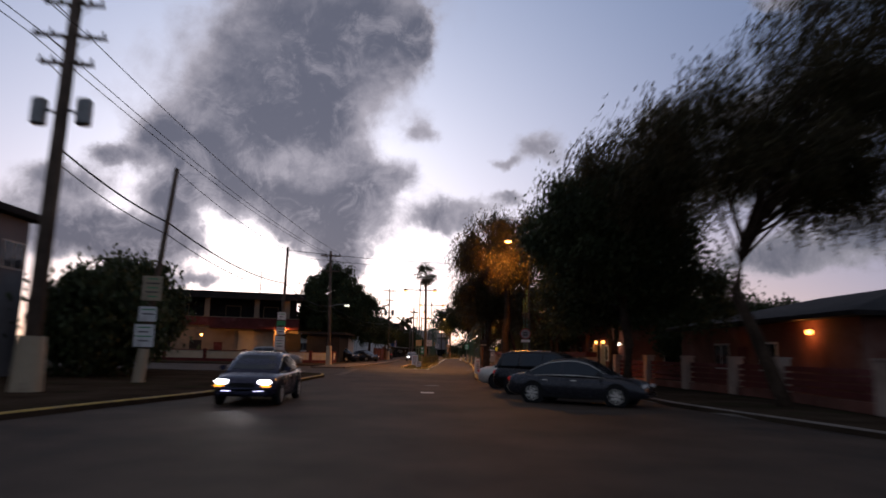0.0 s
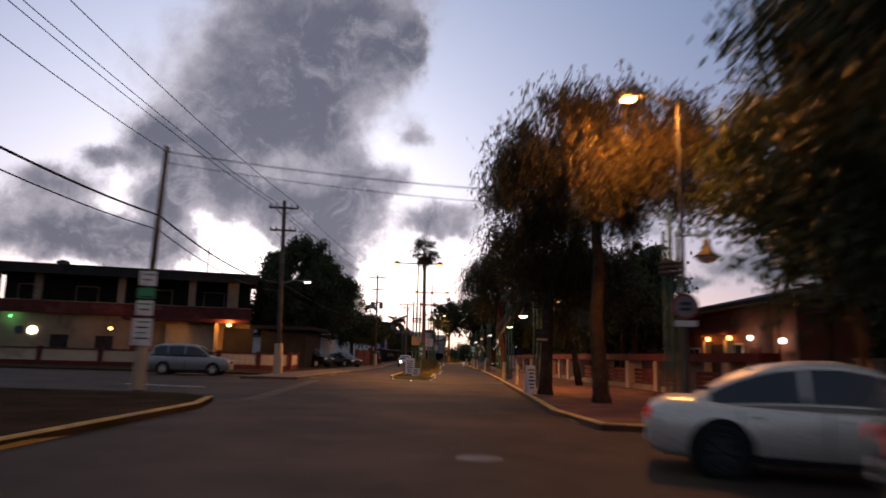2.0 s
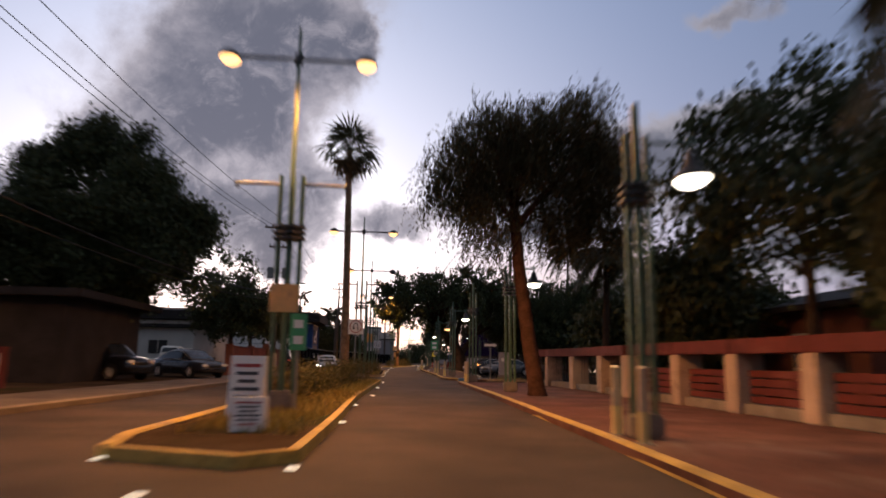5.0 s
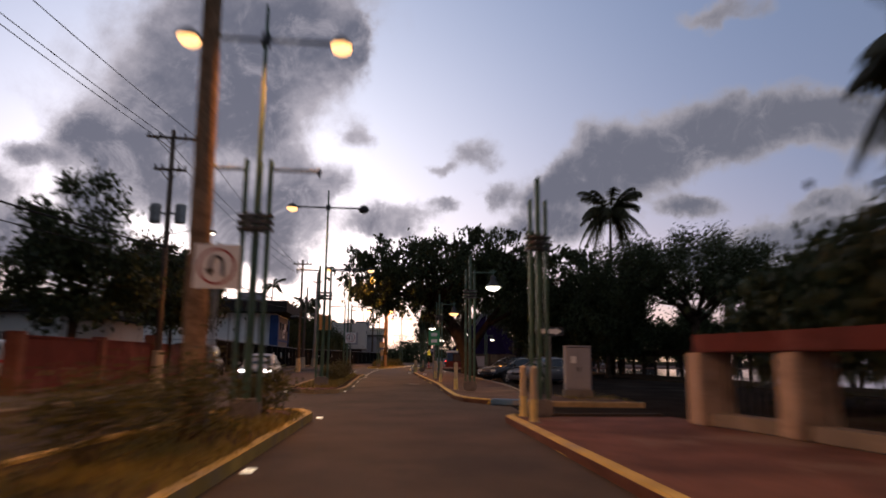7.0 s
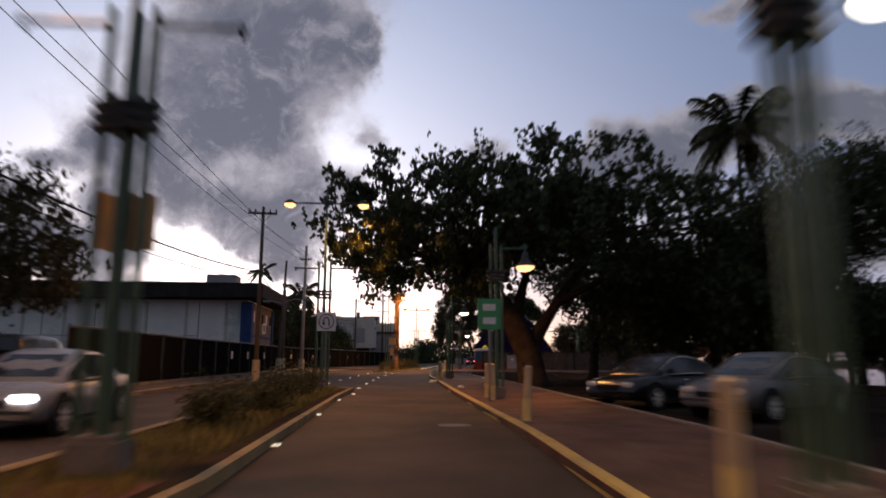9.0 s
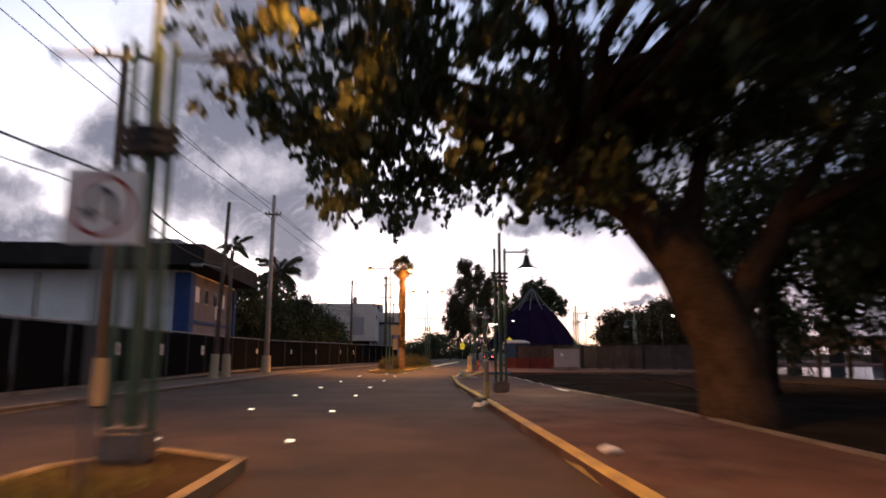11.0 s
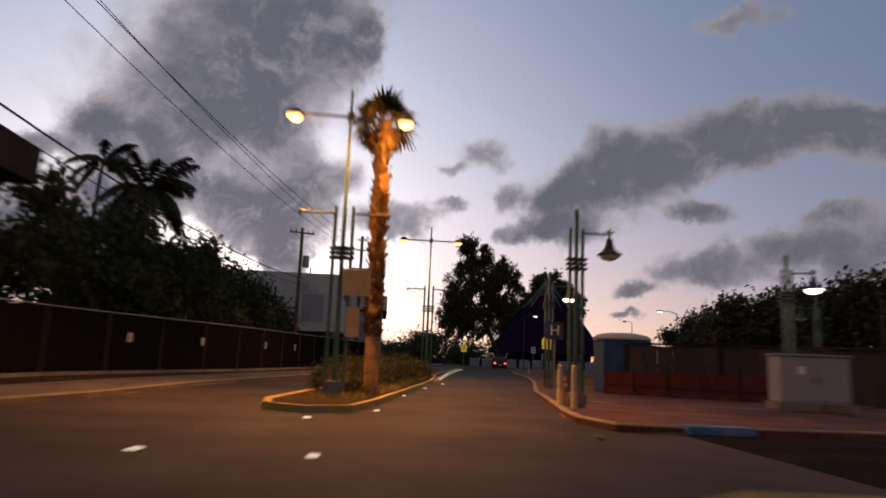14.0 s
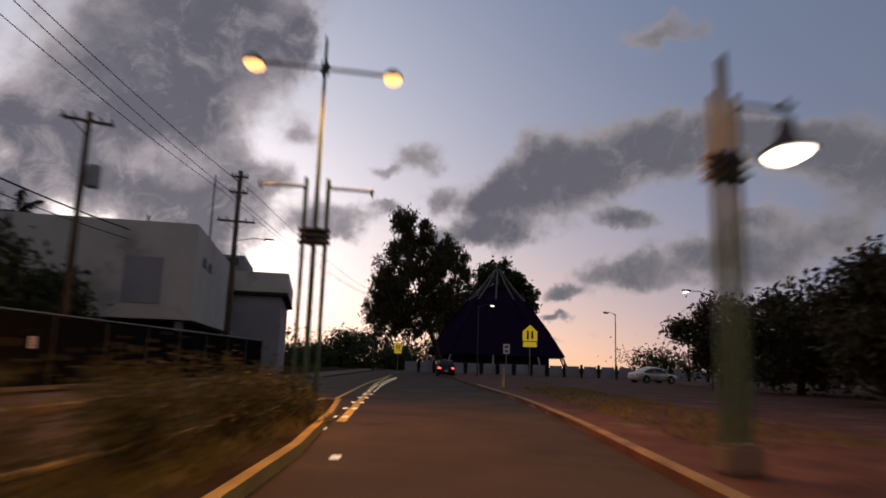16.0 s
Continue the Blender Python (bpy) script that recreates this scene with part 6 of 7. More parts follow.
def house(name, x0, x1, y0, y1, h, wall, roof, label, roof_h=1.6, eave=0.7, windows=(), lamps=(), flat=False, z0=0.1, door=None, shade=None):
    """A plain house. windows: (face, along, z, w, h, lit); face is w, e or s; lamps: (face, along, z)."""
    t = thing(name, at(0, 0, z0), label, "house", "houses along the street")
    cx, cy, sx, sy = (x0 + x1) / 2, (y0 + y1) / 2, x1 - x0, y1 - y0
    part("wall", box(B(), (cx, cy, h / 2), (sx, sy, h), None, 0.02), wall, t)
    if flat:
        bm = B()
        box(bm, (cx, cy, h + 0.16), (sx + eave * 2, sy + eave * 2, 0.32), None, 0.03)
        part("roof", bm, roof, t)
    else:
        bm = B()
        e = [(x0 - eave, y0 - eave), (x1 + eave, y0 - eave), (x1 + eave, y1 + eave), (x0 - eave, y1 + eave)]
        lo = [bm.verts.new((*p, h - 0.08)) for p in e]
        mid = [bm.verts.new((*p, h + 0.1)) for p in e]
        ins = min(sx, sy) / 2 + eave - 0.3
        hi = [bm.verts.new((min(max(p[0], x0 - eave + ins), x1 + eave - ins), min(max(p[1], y0 - eave + ins), y1 + eave - ins), h + roof_h)) for p in e]
        for a, b in ((lo, mid), (mid, hi)):
            for i in range(4):
                bm.faces.new((a[i], a[(i + 1) % 4], b[(i + 1) % 4], b[i]))
        bm.faces.new(lo[::-1])
        bm.faces.new(hi)
        bmesh.ops.recalc_face_normals(bm, faces=bm.faces)
        part("roof", bm, roof, t)

    def spot(face, along, z):
        return {"w": ((x0, along, z), 0), "e": ((x1, along, z), 180), "s": ((along, y0, z), 90)}[face]

    for face, along, z, w, hh, lit in windows:
        p, a = spot(face, along, z)
        m = Matrix.Translation(p) @ pose(0, 0, 0, 0, 0, a)
        f = part("window", box(B(), (0, 0, 0), (0.09, w + 0.16, hh + 0.16), m, 0.01), WHITEWALL, t)
        part("pane", box(B(), (-0.052, 0, 0), (0.02, w, hh), m), WHITEGLOW if lit else GLASSDARK, f)
        part("window_bar", box(B(), (-0.066, 0, 0), (0.012, 0.05, hh), m), WHITEWALL, f)
    for face, along, z, *pale in lamps:
        p, a = spot(face, along, z)
        m = Matrix.Translation(p) @ pose(0, 0, 0, 0, 0, a)
        lp = part("wall_lamp", box(B(), (-0.06, 0, 0.1), (0.12, 0.1, 0.12), m, 0.02), DARKSTEEL, t)
        bm = B()
        lathe(bm, [(0.03, -0.12), (0.1, -0.08), (0.12, 0.0), (0.09, 0.07), (0.03, 0.1)], 12, m @ Matrix.Translation((-0.14, 0, 0)))
        part("bulb", bm, WHITEGLOW if pale else WARMGLOW, lp)
        la = bpy.data.lights.new("porch_light", "POINT")
        la.energy, la.color, la.shadow_soft_size = 12 if pale else 24, ((1.0, 0.8, 0.55) if pale else (1.0, 0.36, 0.09)), 0.12
        ob = new("porch_light", la)
        ob.parent = t
        ob.location = m @ Vector((-0.45, 0, 0))
    if door:
        p, a = spot(*door, 1.05)
        m = Matrix.Translation(p) @ pose(0, 0, 0, 0, 0, a)
        part("door", box(B(), (0, 0, 0), (0.1, 0.95, 2.1), m, 0.01), REDPAINT, t)
    return t


house("house", 15.0, 27.0, 26.0, 44.0, 3.2, SALMON, DARKROOFSHADE, "low salmon house with a dark hip roof and one lit lamp", 1.7, 0.8, [("w", 33.0, 1.6, 1.6, 1.2, False), ("w", 38.0, 1.6, 1.6, 1.2, False), ("s", 19.0, 1.6, 1.8, 1.2, False)], [("w", 29.2, 2.65)], door=("w", 35.6))
porch_house = house("house", 13.2, 24.0, 50.5, 67.0, 4.0, SALMON, DARKROOFSHADE, "low salmon house with a dark hip roof and glowing porch lamps", 1.5, 0.9, [("w", 56.0, 1.7, 1.5, 1.1, False), ("w", 60.8, 1.6, 1.2, 1.0, False), ("w", 65.5, 1.6, 1.2, 1.1, False), ("s", 17.0, 1.6, 1.8, 1.2, False)], [("w", 58.8, 2.6), ("w", 56.3, 2.6), ("w", 54.2, 2.55, 1), ("w", 51.4, 2.35, 1)], door=("w", 54.0))
house("house", 14.0, 25.0, 75.5, 90.0, 3.0, SALMON, DARKROOFSHADE, "low salmon house with a striped awning and a lit lamp", 1.4, 0.9, [("w", 78.4, 1.6, 1.4, 1.1, False), ("w", 86.5, 1.6, 1.6, 1.1, False)], [("w", 81.6, 2.7)], door=("w", 83.6))
house("roadside_building", -34.0, -19.3, 18.0, 32.0, 7.0, SIDEGREY, DARKROOFSHADE, "grey two-storey building with a row of openings", 0, 0.5, [("e", 20.0 + 2.2 * k, 5.3, 1.3, 1.1, False) for k in range(6)], flat=True)
house("low_annexe", -16.6, -12.6, 84.0, 92.0, 3.3, DARKROOFSHADE, DARKROOFSHADE, "low dark annexe with an overhanging dark roof", 0, 0.8, [], [], flat=True)
house("far_house", -30.0, -17.0, 118.0, 132.0, 3.6, WHITEWALL, DARKROOFSHADE, "pale house half hidden by trees", 0, 0.6, [("s", -24.0, 1.9, 1.6, 1.2, False), ("s", -20.0, 1.9, 1.6, 1.2, False)], flat=True)
for y in (58.8, 56.3):
    part("porch_pier", box(B(), (13.02, y, 1.24), (0.36, 0.38, 2.48), None, 0.02), CREAM, porch_house, "cream pier under a porch lamp")
# flat dark slab in place of the shade inside an open doorway
part("porch_doorway", box(B(), (13.16, 57.55, 1.15), (0.08, 2.0, 2.3), None, 0.01), DARKROOFSHADE, porch_house)
part("porch_lintel", box(B(), (13.0, 57.55, 2.86), (0.5, 3.4, 0.22), None, 0.02), REDPAINT, porch_house)
for y in (52.2, 62.6):
    part("wall_pier", box(B(), (13.1, y, 1.9), (0.24, 0.5, 3.8), None, 0.02), SALMON, porch_house)
for i in range(7):
    bm = B()
    box(bm, (0, 0, 0), (1.5, 0.3, 0.05), None, 0.005)
    ob = part("awning_slat", bm, WHITEWALL if i % 2 else GREENPOST, bpy.data.objects["house.002"])
    ob.matrix_world = pose(13.4, 79.8 + i * 0.31, 2.75, 0, 16, 0)


def balcony_house():
    """Two-storey cream house with an upper gallery behind columns; its front runs along local -x."""
    t = thing("balcony_house", at(-17.6, 83.5, 0.1, 14), "two-storey cream house with a dark upper gallery and red awnings", "house")
    part("wall", box(B(), (-10.5, 5.5, 2.05), (21, 7.0, 4.1), None, 0.02), TAN, t)
    # dark coat imitates the deep shade of the recessed gallery
    part("upper_wall", box(B(), (-10.5, 6.5, 5.9), (20.6, 5.0, 3.6), None, 0.02), DARKROOFSHADE, t)
    part("balcony_floor", box(B(), (-10.5, 3.0, 4.2), (21.4, 3.2, 0.22), None, 0.02), REDPAINT, t)
    part("parapet", box(B(), (-10.5, 1.5, 4.62), (21.2, 0.16, 0.95), None, 0.02), REDPAINT, t)
    part("parapet_cap", box(B(), (-10.5, 1.5, 5.13), (21.25, 0.24, 0.07), None, 0.015), TAN, t)
    part("roof", box(B(), (-10.8, 5.2, 7.95), (23.0, 9.4, 0.5), None, 0.05), DARKROOFSHADE, t)
    part("ceiling_fascia", box(B(), (-10.8, 0.48, 7.55), (22.6, 0.1, 0.45), None, 0.02), DARKROOFSHADE, t)
    for x in (-20.6, -17.4, -10.9, -5.1, -1.6):
        part("column", box(B(), (x, 1.5, 6.3), (0.95 if x > -3 else 0.6, 0.4, 2.3), None, 0.03), TAN, t)
    for x in (-18.8, -14.2, -8.0, -3.4):
        f = part("window", box(B(), (x, 4.02, 5.95), (1.9, 0.1, 1.5), None, 0.01), TAN, t)
        # dull dark pane in place of glass lying in shade
        part("pane", box(B(), (x, 3.955, 5.95), (1.7, 0.02, 1.3)), DARKROOFSHADE, f)
    for x in (-15.5, -12.0):
        f = part("window", box(B(), (x, 2.0, 1.75), (1.6, 0.12, 1.3), None, 0.01), TAN, t)
        part("pane", box(B(), (x, 1.93, 1.75), (1.4, 0.02, 1.1)), DARKROOFSHADE, f)
    part("door", box(B(), (-9.4, 1.98, 1.05), (1.0, 0.1, 2.1), None, 0.01), REDPAINT, t)
    # carport: back wall pale as lamplit, a pier, dark slab for shaded opening
    part("porch_wall", box(B(), (-5.0, 1.9, 2.2), (4.2, 0.2, 2.6), None, 0.02), CREAM, t)
    part("porch_sill", box(B(), (-5.0, 1.55, 1.05), (4.4, 0.3, 0.5), None, 0.03), CREAM, t)
    part("pier", box(B(), (-2.75, 1.2, 2.0), (0.35, 1.4, 4.0), None, 0.03), TAN, t)
    # dark slab in place of the shade inside the carport
    part("carport_opening", box(B(), (-0.9, 1.9, 1.7), (2.6, 0.25, 3.3), None, 0.02), DARKROOFSHADE, t)
    part("lintel", box(B(), (-5.2, 0.9, 3.9), (10.4, 1.8, 0.35), None, 0.03), REDPAINT, t)
    for x, z, e in ((-11.2, 2.9, 30), (-1.7, 3.55, 420)):
        lp = part("wall_lamp", box(B(), (x, 0.3, z + 0.16), (0.14, 0.3, 0.08), None, 0.02), DARKSTEEL, t)
        bm = B()
        lathe(bm, [(0.04, -0.15), (0.14, -0.1), (0.17, 0.0), (0.12, 0.1), (0.04, 0.13)], 12, Matrix.Translation((x, 0.1, z)))
        part("bulb", bm, WARMGLOW, lp)
        la = bpy.data.lights.new("porch_light", "POINT")
        la.energy, la.color, la.shadow_soft_size = e, (1.0, 0.42, 0.10), 0.15
        ob = new("porch_light", la)
        ob.parent = t
        ob.location = (x, -0.15, z)
    part("tank", lathe(B(), [(0.5, 8.2), (0.55, 8.3), (0.55, 9.0), (0.3, 9.15)], 14, Matrix.Translation((-17, 6, 0))), DARKSTEEL, t)
    for x in (-13.0, -4.2):
        part("vent_pipe", rod(B(), (x, 3.4, 8.1), (x, 3.4, 8.75), 0.05), DARKSTEEL, t)
    for x, z in ((-17.6, 2.6), (-18.6, 2.6)):
        bm = B()
        lathe(bm, [(0.34, 0), (0.36, 0.05), (0.3, 0.07)], 18, Matrix.Translation((x, 1.95, z)) @ pose(0, 0, 0, 90, 0, 0))
        part("wall_roundel", bm, WHITEGLOW if x > -18 else SIGNBLACK, t, "round lit wall sign" if x > -18 else "")
    bm = B()
    lathe(bm, [(0.03, -0.08), (0.09, 0.0), (0.03, 0.08)], 10, Matrix.Translation((-19.3, 1.7, 3.7)))
    part("green_bulb", bm, GREENGLOW, t)
    la = bpy.data.lights.new("green_light", "POINT")
    la.energy, la.color, la.shadow_soft_size = 14, (0.25, 1.0, 0.35), 0.1
    ob = new("green_light", la)
    ob.parent = t
    ob.location = (-19.3, 1.4, 3.7)


balcony_house()


def yard_wall():
    t = thing("yard_wall", at(0, 0, 0.1), "low cream garden wall with red posts and pierced blocks", "wall")
    line = [(-37.0, 71.0), (-33.0, 71.5), (-29.0, 72.0), (-25.0, 72.6), (-21.0, 73.2), (-17.0, 73.9), (-14.2, 74.4), (-12.0, 74.9), (-12.4, 79.5)]
    for i, (x, y) in enumerate(line):
        part("post", box(B(), (x, y, 0.66), (0.32, 0.32, 1.32), None, 0.02), REDPAINT, t)
        if i:
            a, b = Vector((*line[i - 1], 0)), Vector((x, y, 0))
            m = Matrix.Translation((a + b) / 2) @ pose(0, 0, 0, 0, 0, rot(a, b))
            L = (b - a).length - 0.32
            part("footing", box(B(), (0, 0, 0.16), (L, 0.22, 0.32), m, 0.01), REDPAINT, t)
            part("panel", box(B(), (0, 0, 0.72), (L, 0.12, 0.8), m, 0.01), CREAM, t)
            part("coping", box(B(), (0, 0, 1.16), (L, 0.24, 0.09), m, 0.02), REDPAINT, t)
            if i > 4:
                for k in range(int(L / 0.42)):
                    for j in (0.52, 0.9):
                        bm = B()
                        lathe(bm, [(0.07, 0), (0.15, 0), (0.15, 0.03), (0.07, 0.03)], 10, m @ Matrix.Translation((-L / 2 + 0.26 + k * 0.42, -0.062, j)) @ pose(0, 0, 0, 90, 0, 0), True)
                        part("pierced_block", bm, WHITEWALL, t)


yard_wall()


def red_wall():
    t = thing("red_wall", at(0, 0, 0.1), "long dark red garden wall with thick end posts", "wall")
    line = [(-9.6, 99.0), (-9.4, 104.5), (-9.3, 110.0), (-9.4, 115.0), (-9.6, 120.2)]
    for i, (x, y) in enumerate(line):
        part("post", box(B(), (x, y, 1.08 if i == 2 else 0.95), (0.45, 0.45, 2.16 if i == 2 else 1.9), None, 0.03), SALMON, t)
        if i:
            a, b = Vector((*line[i - 1], 0)), Vector((x, y, 0))
            m = Matrix.Translation((a + b) / 2) @ pose(0, 0, 0, 0, 0, rot(a, b))
            part("panel", box(B(), (0, 0, 0.86), ((b - a).length - 0.45, 0.18, 1.72), m, 0.02), REDPAINT, t)
            part("coping", box(B(), (0, 0, 1.76), ((b - a).length - 0.45, 0.28, 0.08), m, 0.02), REDPAINT, t)


red_wall()


def wire_fence():
    t = thing("wire_fence", at(0, 0, 0.11), "tall dark wire fence with a pale top rail", "fence")
    n = 0
    y = 124.0
    pts = []
    while y <= 222:
        pts.append((lerp(FENCE_L, y), y))
        y += 3.2
    for i, (x, y) in enumerate(pts):
        part("post", rod(B(), (x, y, 0), (x, y, 2.42), 0.032, seg=8), DARKSTEEL, t)
        if i:
            a, b = Vector((*pts[i - 1], 0)), Vector((x, y, 0))
            part("top_rail", rod(B(), a + Vector((0, 0, 2.36)), b + Vector((0, 0, 2.36)), 0.026, seg=6), STEEL, t)
            m = Matrix.Translation((a + b) / 2) @ pose(0, 0, 0, 0, 0, rot(a, b))
            L = (b - a).length
            part("mesh_panel", box(B(), (0, 0.0, 1.28), (L - 0.08, 0.012, 2.1), m), MESHWIRE, t)
            part("screen", box(B(), (0, 0.06, 1.18), (L - 0.08, 0.01, 2.2), m), SCREENCLOTH, t)
            part("plinth", box(B(), (0, 0, 0.06), (L - 0.08, 0.2, 0.14), m, 0.02), CONCRETE, t)
    for y in (147.0, 151.8, 158.5, 171.5, 179.5, 184.5, 191.5, 196.5):
        x = lerp(FENCE_L, y)
        s = thing("fence_notice", at(x + 0.07, y, 1.55, 90), "small white notice on the wire fence", "sign", "fence notices")
        part("board", box(B(), (0, 0, 0), (0.42, 0.02, 0.5 if y < 160 else 0.36), None, 0.004), SIGNWHITE, s)
        for k in range(3):
            part("text_bar", box(B(), (0, -0.012, 0.1 - k * 0.09), (0.3, 0.004, 0.03)), SIGNRED if k == 0 else SIGNBLACK, s)


wire_fence()


def white_school():
    """Pale two-storey block with a blue corner column and a wide dark hip roof."""
    t = thing("white_building", at(0, 0, 0.1), "pale two-storey building with a blue corner and a dark roof", "building")
    x0, x1, y0, y1 = -46.0, -11.5, 162.0, 174.6
    part("wall", box(B(), ((x0 + x1) / 2, (y0 + y1) / 2 + 0.5, 3.2), (x1 - x0, y1 - y0, 6.8), None, 0.02), PALEWALL, t)
    # darker panel over the same wall: the side's dimness is in its grey
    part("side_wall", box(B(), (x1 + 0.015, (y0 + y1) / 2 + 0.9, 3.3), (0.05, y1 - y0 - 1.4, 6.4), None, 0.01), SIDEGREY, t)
    part("corner_column", box(B(), (x1 - 0.05, y0 + 0.35, 3.2), (1.0, 1.0, 6.4), None, 0.04), BLUECOL, t, "blue painted corner column")
    part("end_column", box(B(), (x1 - 0.1, y1, 3.2), (0.6, 0.6, 6.4), None, 0.03), BLUECOL, t)
    bm = B()
    e = [(x0 - 1.5, y0 - 1.6), (x1 + 1.6, y0 - 1.6), (x1 + 1.6, y1 + 1.4), (x0 - 1.5, y1 + 1.4)]
    lo = [bm.verts.new((*p, 6.7)) for p in e]
    mid = [bm.verts.new((*p, 8.0)) for p in e]
    hi = [bm.verts.new(p) for p in ((x0 + 6, 168.2, 8.9), (x1 - 5, 168.2, 8.9))]
    bm.faces.new(lo[::-1])
    for i in range(4):
        bm.faces.new((lo[i], lo[(i + 1) % 4], mid[(i + 1) % 4], mid[i]))
    bm.faces.new((mid[0], mid[1], hi[1], hi[0]))
    bm.faces.new((mid[2], mid[3], hi[0], hi[1]))
    bm.faces.new((mid[1], mid[2], hi[1]))
    bm.faces.new((mid[3], mid[0], hi[0]))
    bmesh.ops.recalc_face_normals(bm, faces=bm.faces)
    part("roof", bm, DARKROOFSHADE, t)
    for k in range(9):
        x = x1 - 2.0 - k * 3.6
        part("pilaster", box(B(), (x, y0 + 0.46, 3.2), (0.25, 0.14, 6.4), None, 0.01), WHITEWALL, t)
    for z in (3.35,):
        part("ledge", box(B(), (x1 + 0.06, (y0 + y1) / 2, z), (0.16, y1 - y0 - 1, 0.22), None, 0.02), BLUECOL, t)
    part("gallery_rail", rod(B(), (x0, y0 - 1.2, 3.2), (x1 - 4, y0 - 1.2, 3.2), 0.04), STEEL, t)
    part("gallery_rail", rod(B(), (x0, y0 - 1.2, 2.6), (x1 - 4, y0 - 1.2, 2.6), 0.03), STEEL, t)
    for k in range(7):
        x = x1 - 4 - k * 4.5
        part("gallery_post", rod(B(), (x, y0 - 1.2, 0), (x, y0 - 1.2, 6.2), 0.05), STEEL, t)
    for k, lit in enumerate((True, False, False, True, False)):
        y = 164.6 + k * 2.2
        f = part("window", box(B(), (x1 + 0.04, y, 5.2), (0.1, 1.0, 1.15), None, 0.01), GREYWALL, t)
        # lit panes are plain white colour in place of light
        part("pane", box(B(), (x1 + 0.095, y, 5.2), (0.015, 0.88, 1.0)), SIGNWHITE if lit else GLASSDARK, f)
    sg = part("wall_sign", box(B(), (x1 + 0.06, 170.2, 4.3), (0.05, 1.7, 1.1), None, 0.01), SIGNWHITE, t)
    for k in range(3):
        part("sign_bar", box(B(), (x1 + 0.09, 169.75 + k * 0.4, 4.3), (0.012, 0.22, 0.6)), SIGNBLACK, sg)
    part("roof_tank", box(B(), (-16, 171, 9.2), (3.0, 2.4, 1.4), None, 0.05), GREYWALL, t)


white_school()


def white_blocks():
    t = thing("white_warehouse", at(0, 0, 0.1), "windowless pale box building on a dark ground floor", "building")
    part("hall", box(B(), (-7.2, 219.5, 5.6), (12.6, 18, 5.0), None, 0.04), WHITEWALL, t)
    part("ground_floor", box(B(), (-7.4, 220, 1.55), (11.6, 16, 3.1), None, 0.02), DARKROOFSHADE, t)
    part("ledge", box(B(), (-7.2, 219.5, 3.06), (12.9, 18.3, 0.12), None, 0.02), WHITEWALL, t)
    for x in (-13.0, -9.2, -5.4, -1.5):
        part("column", box(B(), (x, 211.0, 1.5), (0.35, 0.35, 3.0), None, 0.02), GREYWALL, t)
    part("seam", box(B(), (-3.4, 210.48, 5.0), (1.9, 0.04, 2.4), None, 0.01), GREYWALL, t)
    for y in (213.5, 215.5):
        part("vent", box(B(), (-0.86, y, 6.4), (0.08, 0.9, 0.5), None, 0.02), DARKSTEEL, t)
    t2 = thing("white_annexe", at(0, 0, 0.1), "pale block with a dark window band beside the box building", "building")
    part("wall", box(B(), (-0.2, 236, 4.0), (6.0, 14, 8.0), None, 0.03), GREYWALL, t2)
    part("upper_room", box(B(), (-2.0, 234, 8.7), (3.2, 8, 1.5), None, 0.03), GREYWALL, t2)
    part("window_band", box(B(), (-2.0, 229.96, 8.9), (2.2, 0.06, 0.6), None, 0.01), GLASSDARK, t2)
    part("canopy", box(B(), (0.0, 235.9, 6.2), (6.6, 14.6, 0.2), None, 0.03), DARKROOFSHADE, t2)
    part("parapet", box(B(), (0.0, 235.9, 7.2), (6.5, 14.5, 1.6), None, 0.04), WHITEWALL, t2)


white_blocks()


def pointed_hall():
    """A round hall under a steep many-sided purple roof with a small lantern on top."""
    c = (35.5, 281.0)
    t = thing("pointed_hall", at(*c, 0.1), "round hall under a steep dark purple many-sided roof", "building")
    n = 10
    bm = B()
    lathe(bm, [(11.4, 2.6), (11.4, 2.9), (8.4, 7.2), (4.9, 11.6), (2.3, 13.4), (2.3, 13.8)], n)
    part("roof", bm, PURPLE, t)
    part("wall", lathe(B(), [(9.0, 0), (9.0, 3.0)], n), DARKROOFSHADE, t)
    for k in range(n):
        a = (k) * 2 * math.pi / n
        d = Vector((math.cos(a), math.sin(a), 0))
        part("rib", tube(B(), [d * 11.5 + Vector((0, 0, 2.8)), d * 8.55 + Vector((0, 0, 7.2)), d * 5.0 + Vector((0, 0, 11.65))], [0.14, 0.14, 0.12], 6), PURPLE, t)
        part("apex_bar", tube(B(), [d * 4.9 + Vector((0, 0, 11.7)), d * 2.6 + Vector((0, 0, 14.2)), d * 0.4 + Vector((0, 0, 17.2))], [0.13, 0.12, 0.1], 6), SIDEGREY, t)
        part("leaning_column", rod(B(), d * 12.4, d * 11.0 + Vector((0, 0, 3.2)), 0.16), GREYWALL, t)
    part("lantern", lathe(B(), [(1.9, 13.2), (1.9, 13.9), (1.0, 14.3), (0.2, 14.6)], n), PURPLE, t)
    part("finial", rod(B(), (0, 0, 16.6), (0, 0, 18.2), 0.06), DARKSTEEL, t)
    t2 = thing("park_wall", at(0, 0, 0.1), "low pale panelled wall before the pointed hall", "wall")
    for k in range(22):
        x = 18.5 + k * 1.9
        y = 262 - k * 0.9
        part("panel", box(B(), (x, y, 0.75), (1.6, 0.12, 1.3), None, 0.02), GREYWALL, t2)
        part("post", box(B(), (x + 0.95, y - 0.4, 0.8), (0.25, 0.3, 1.6), None, 0.02), DARKROOFSHADE, t2)


pointed_hall()


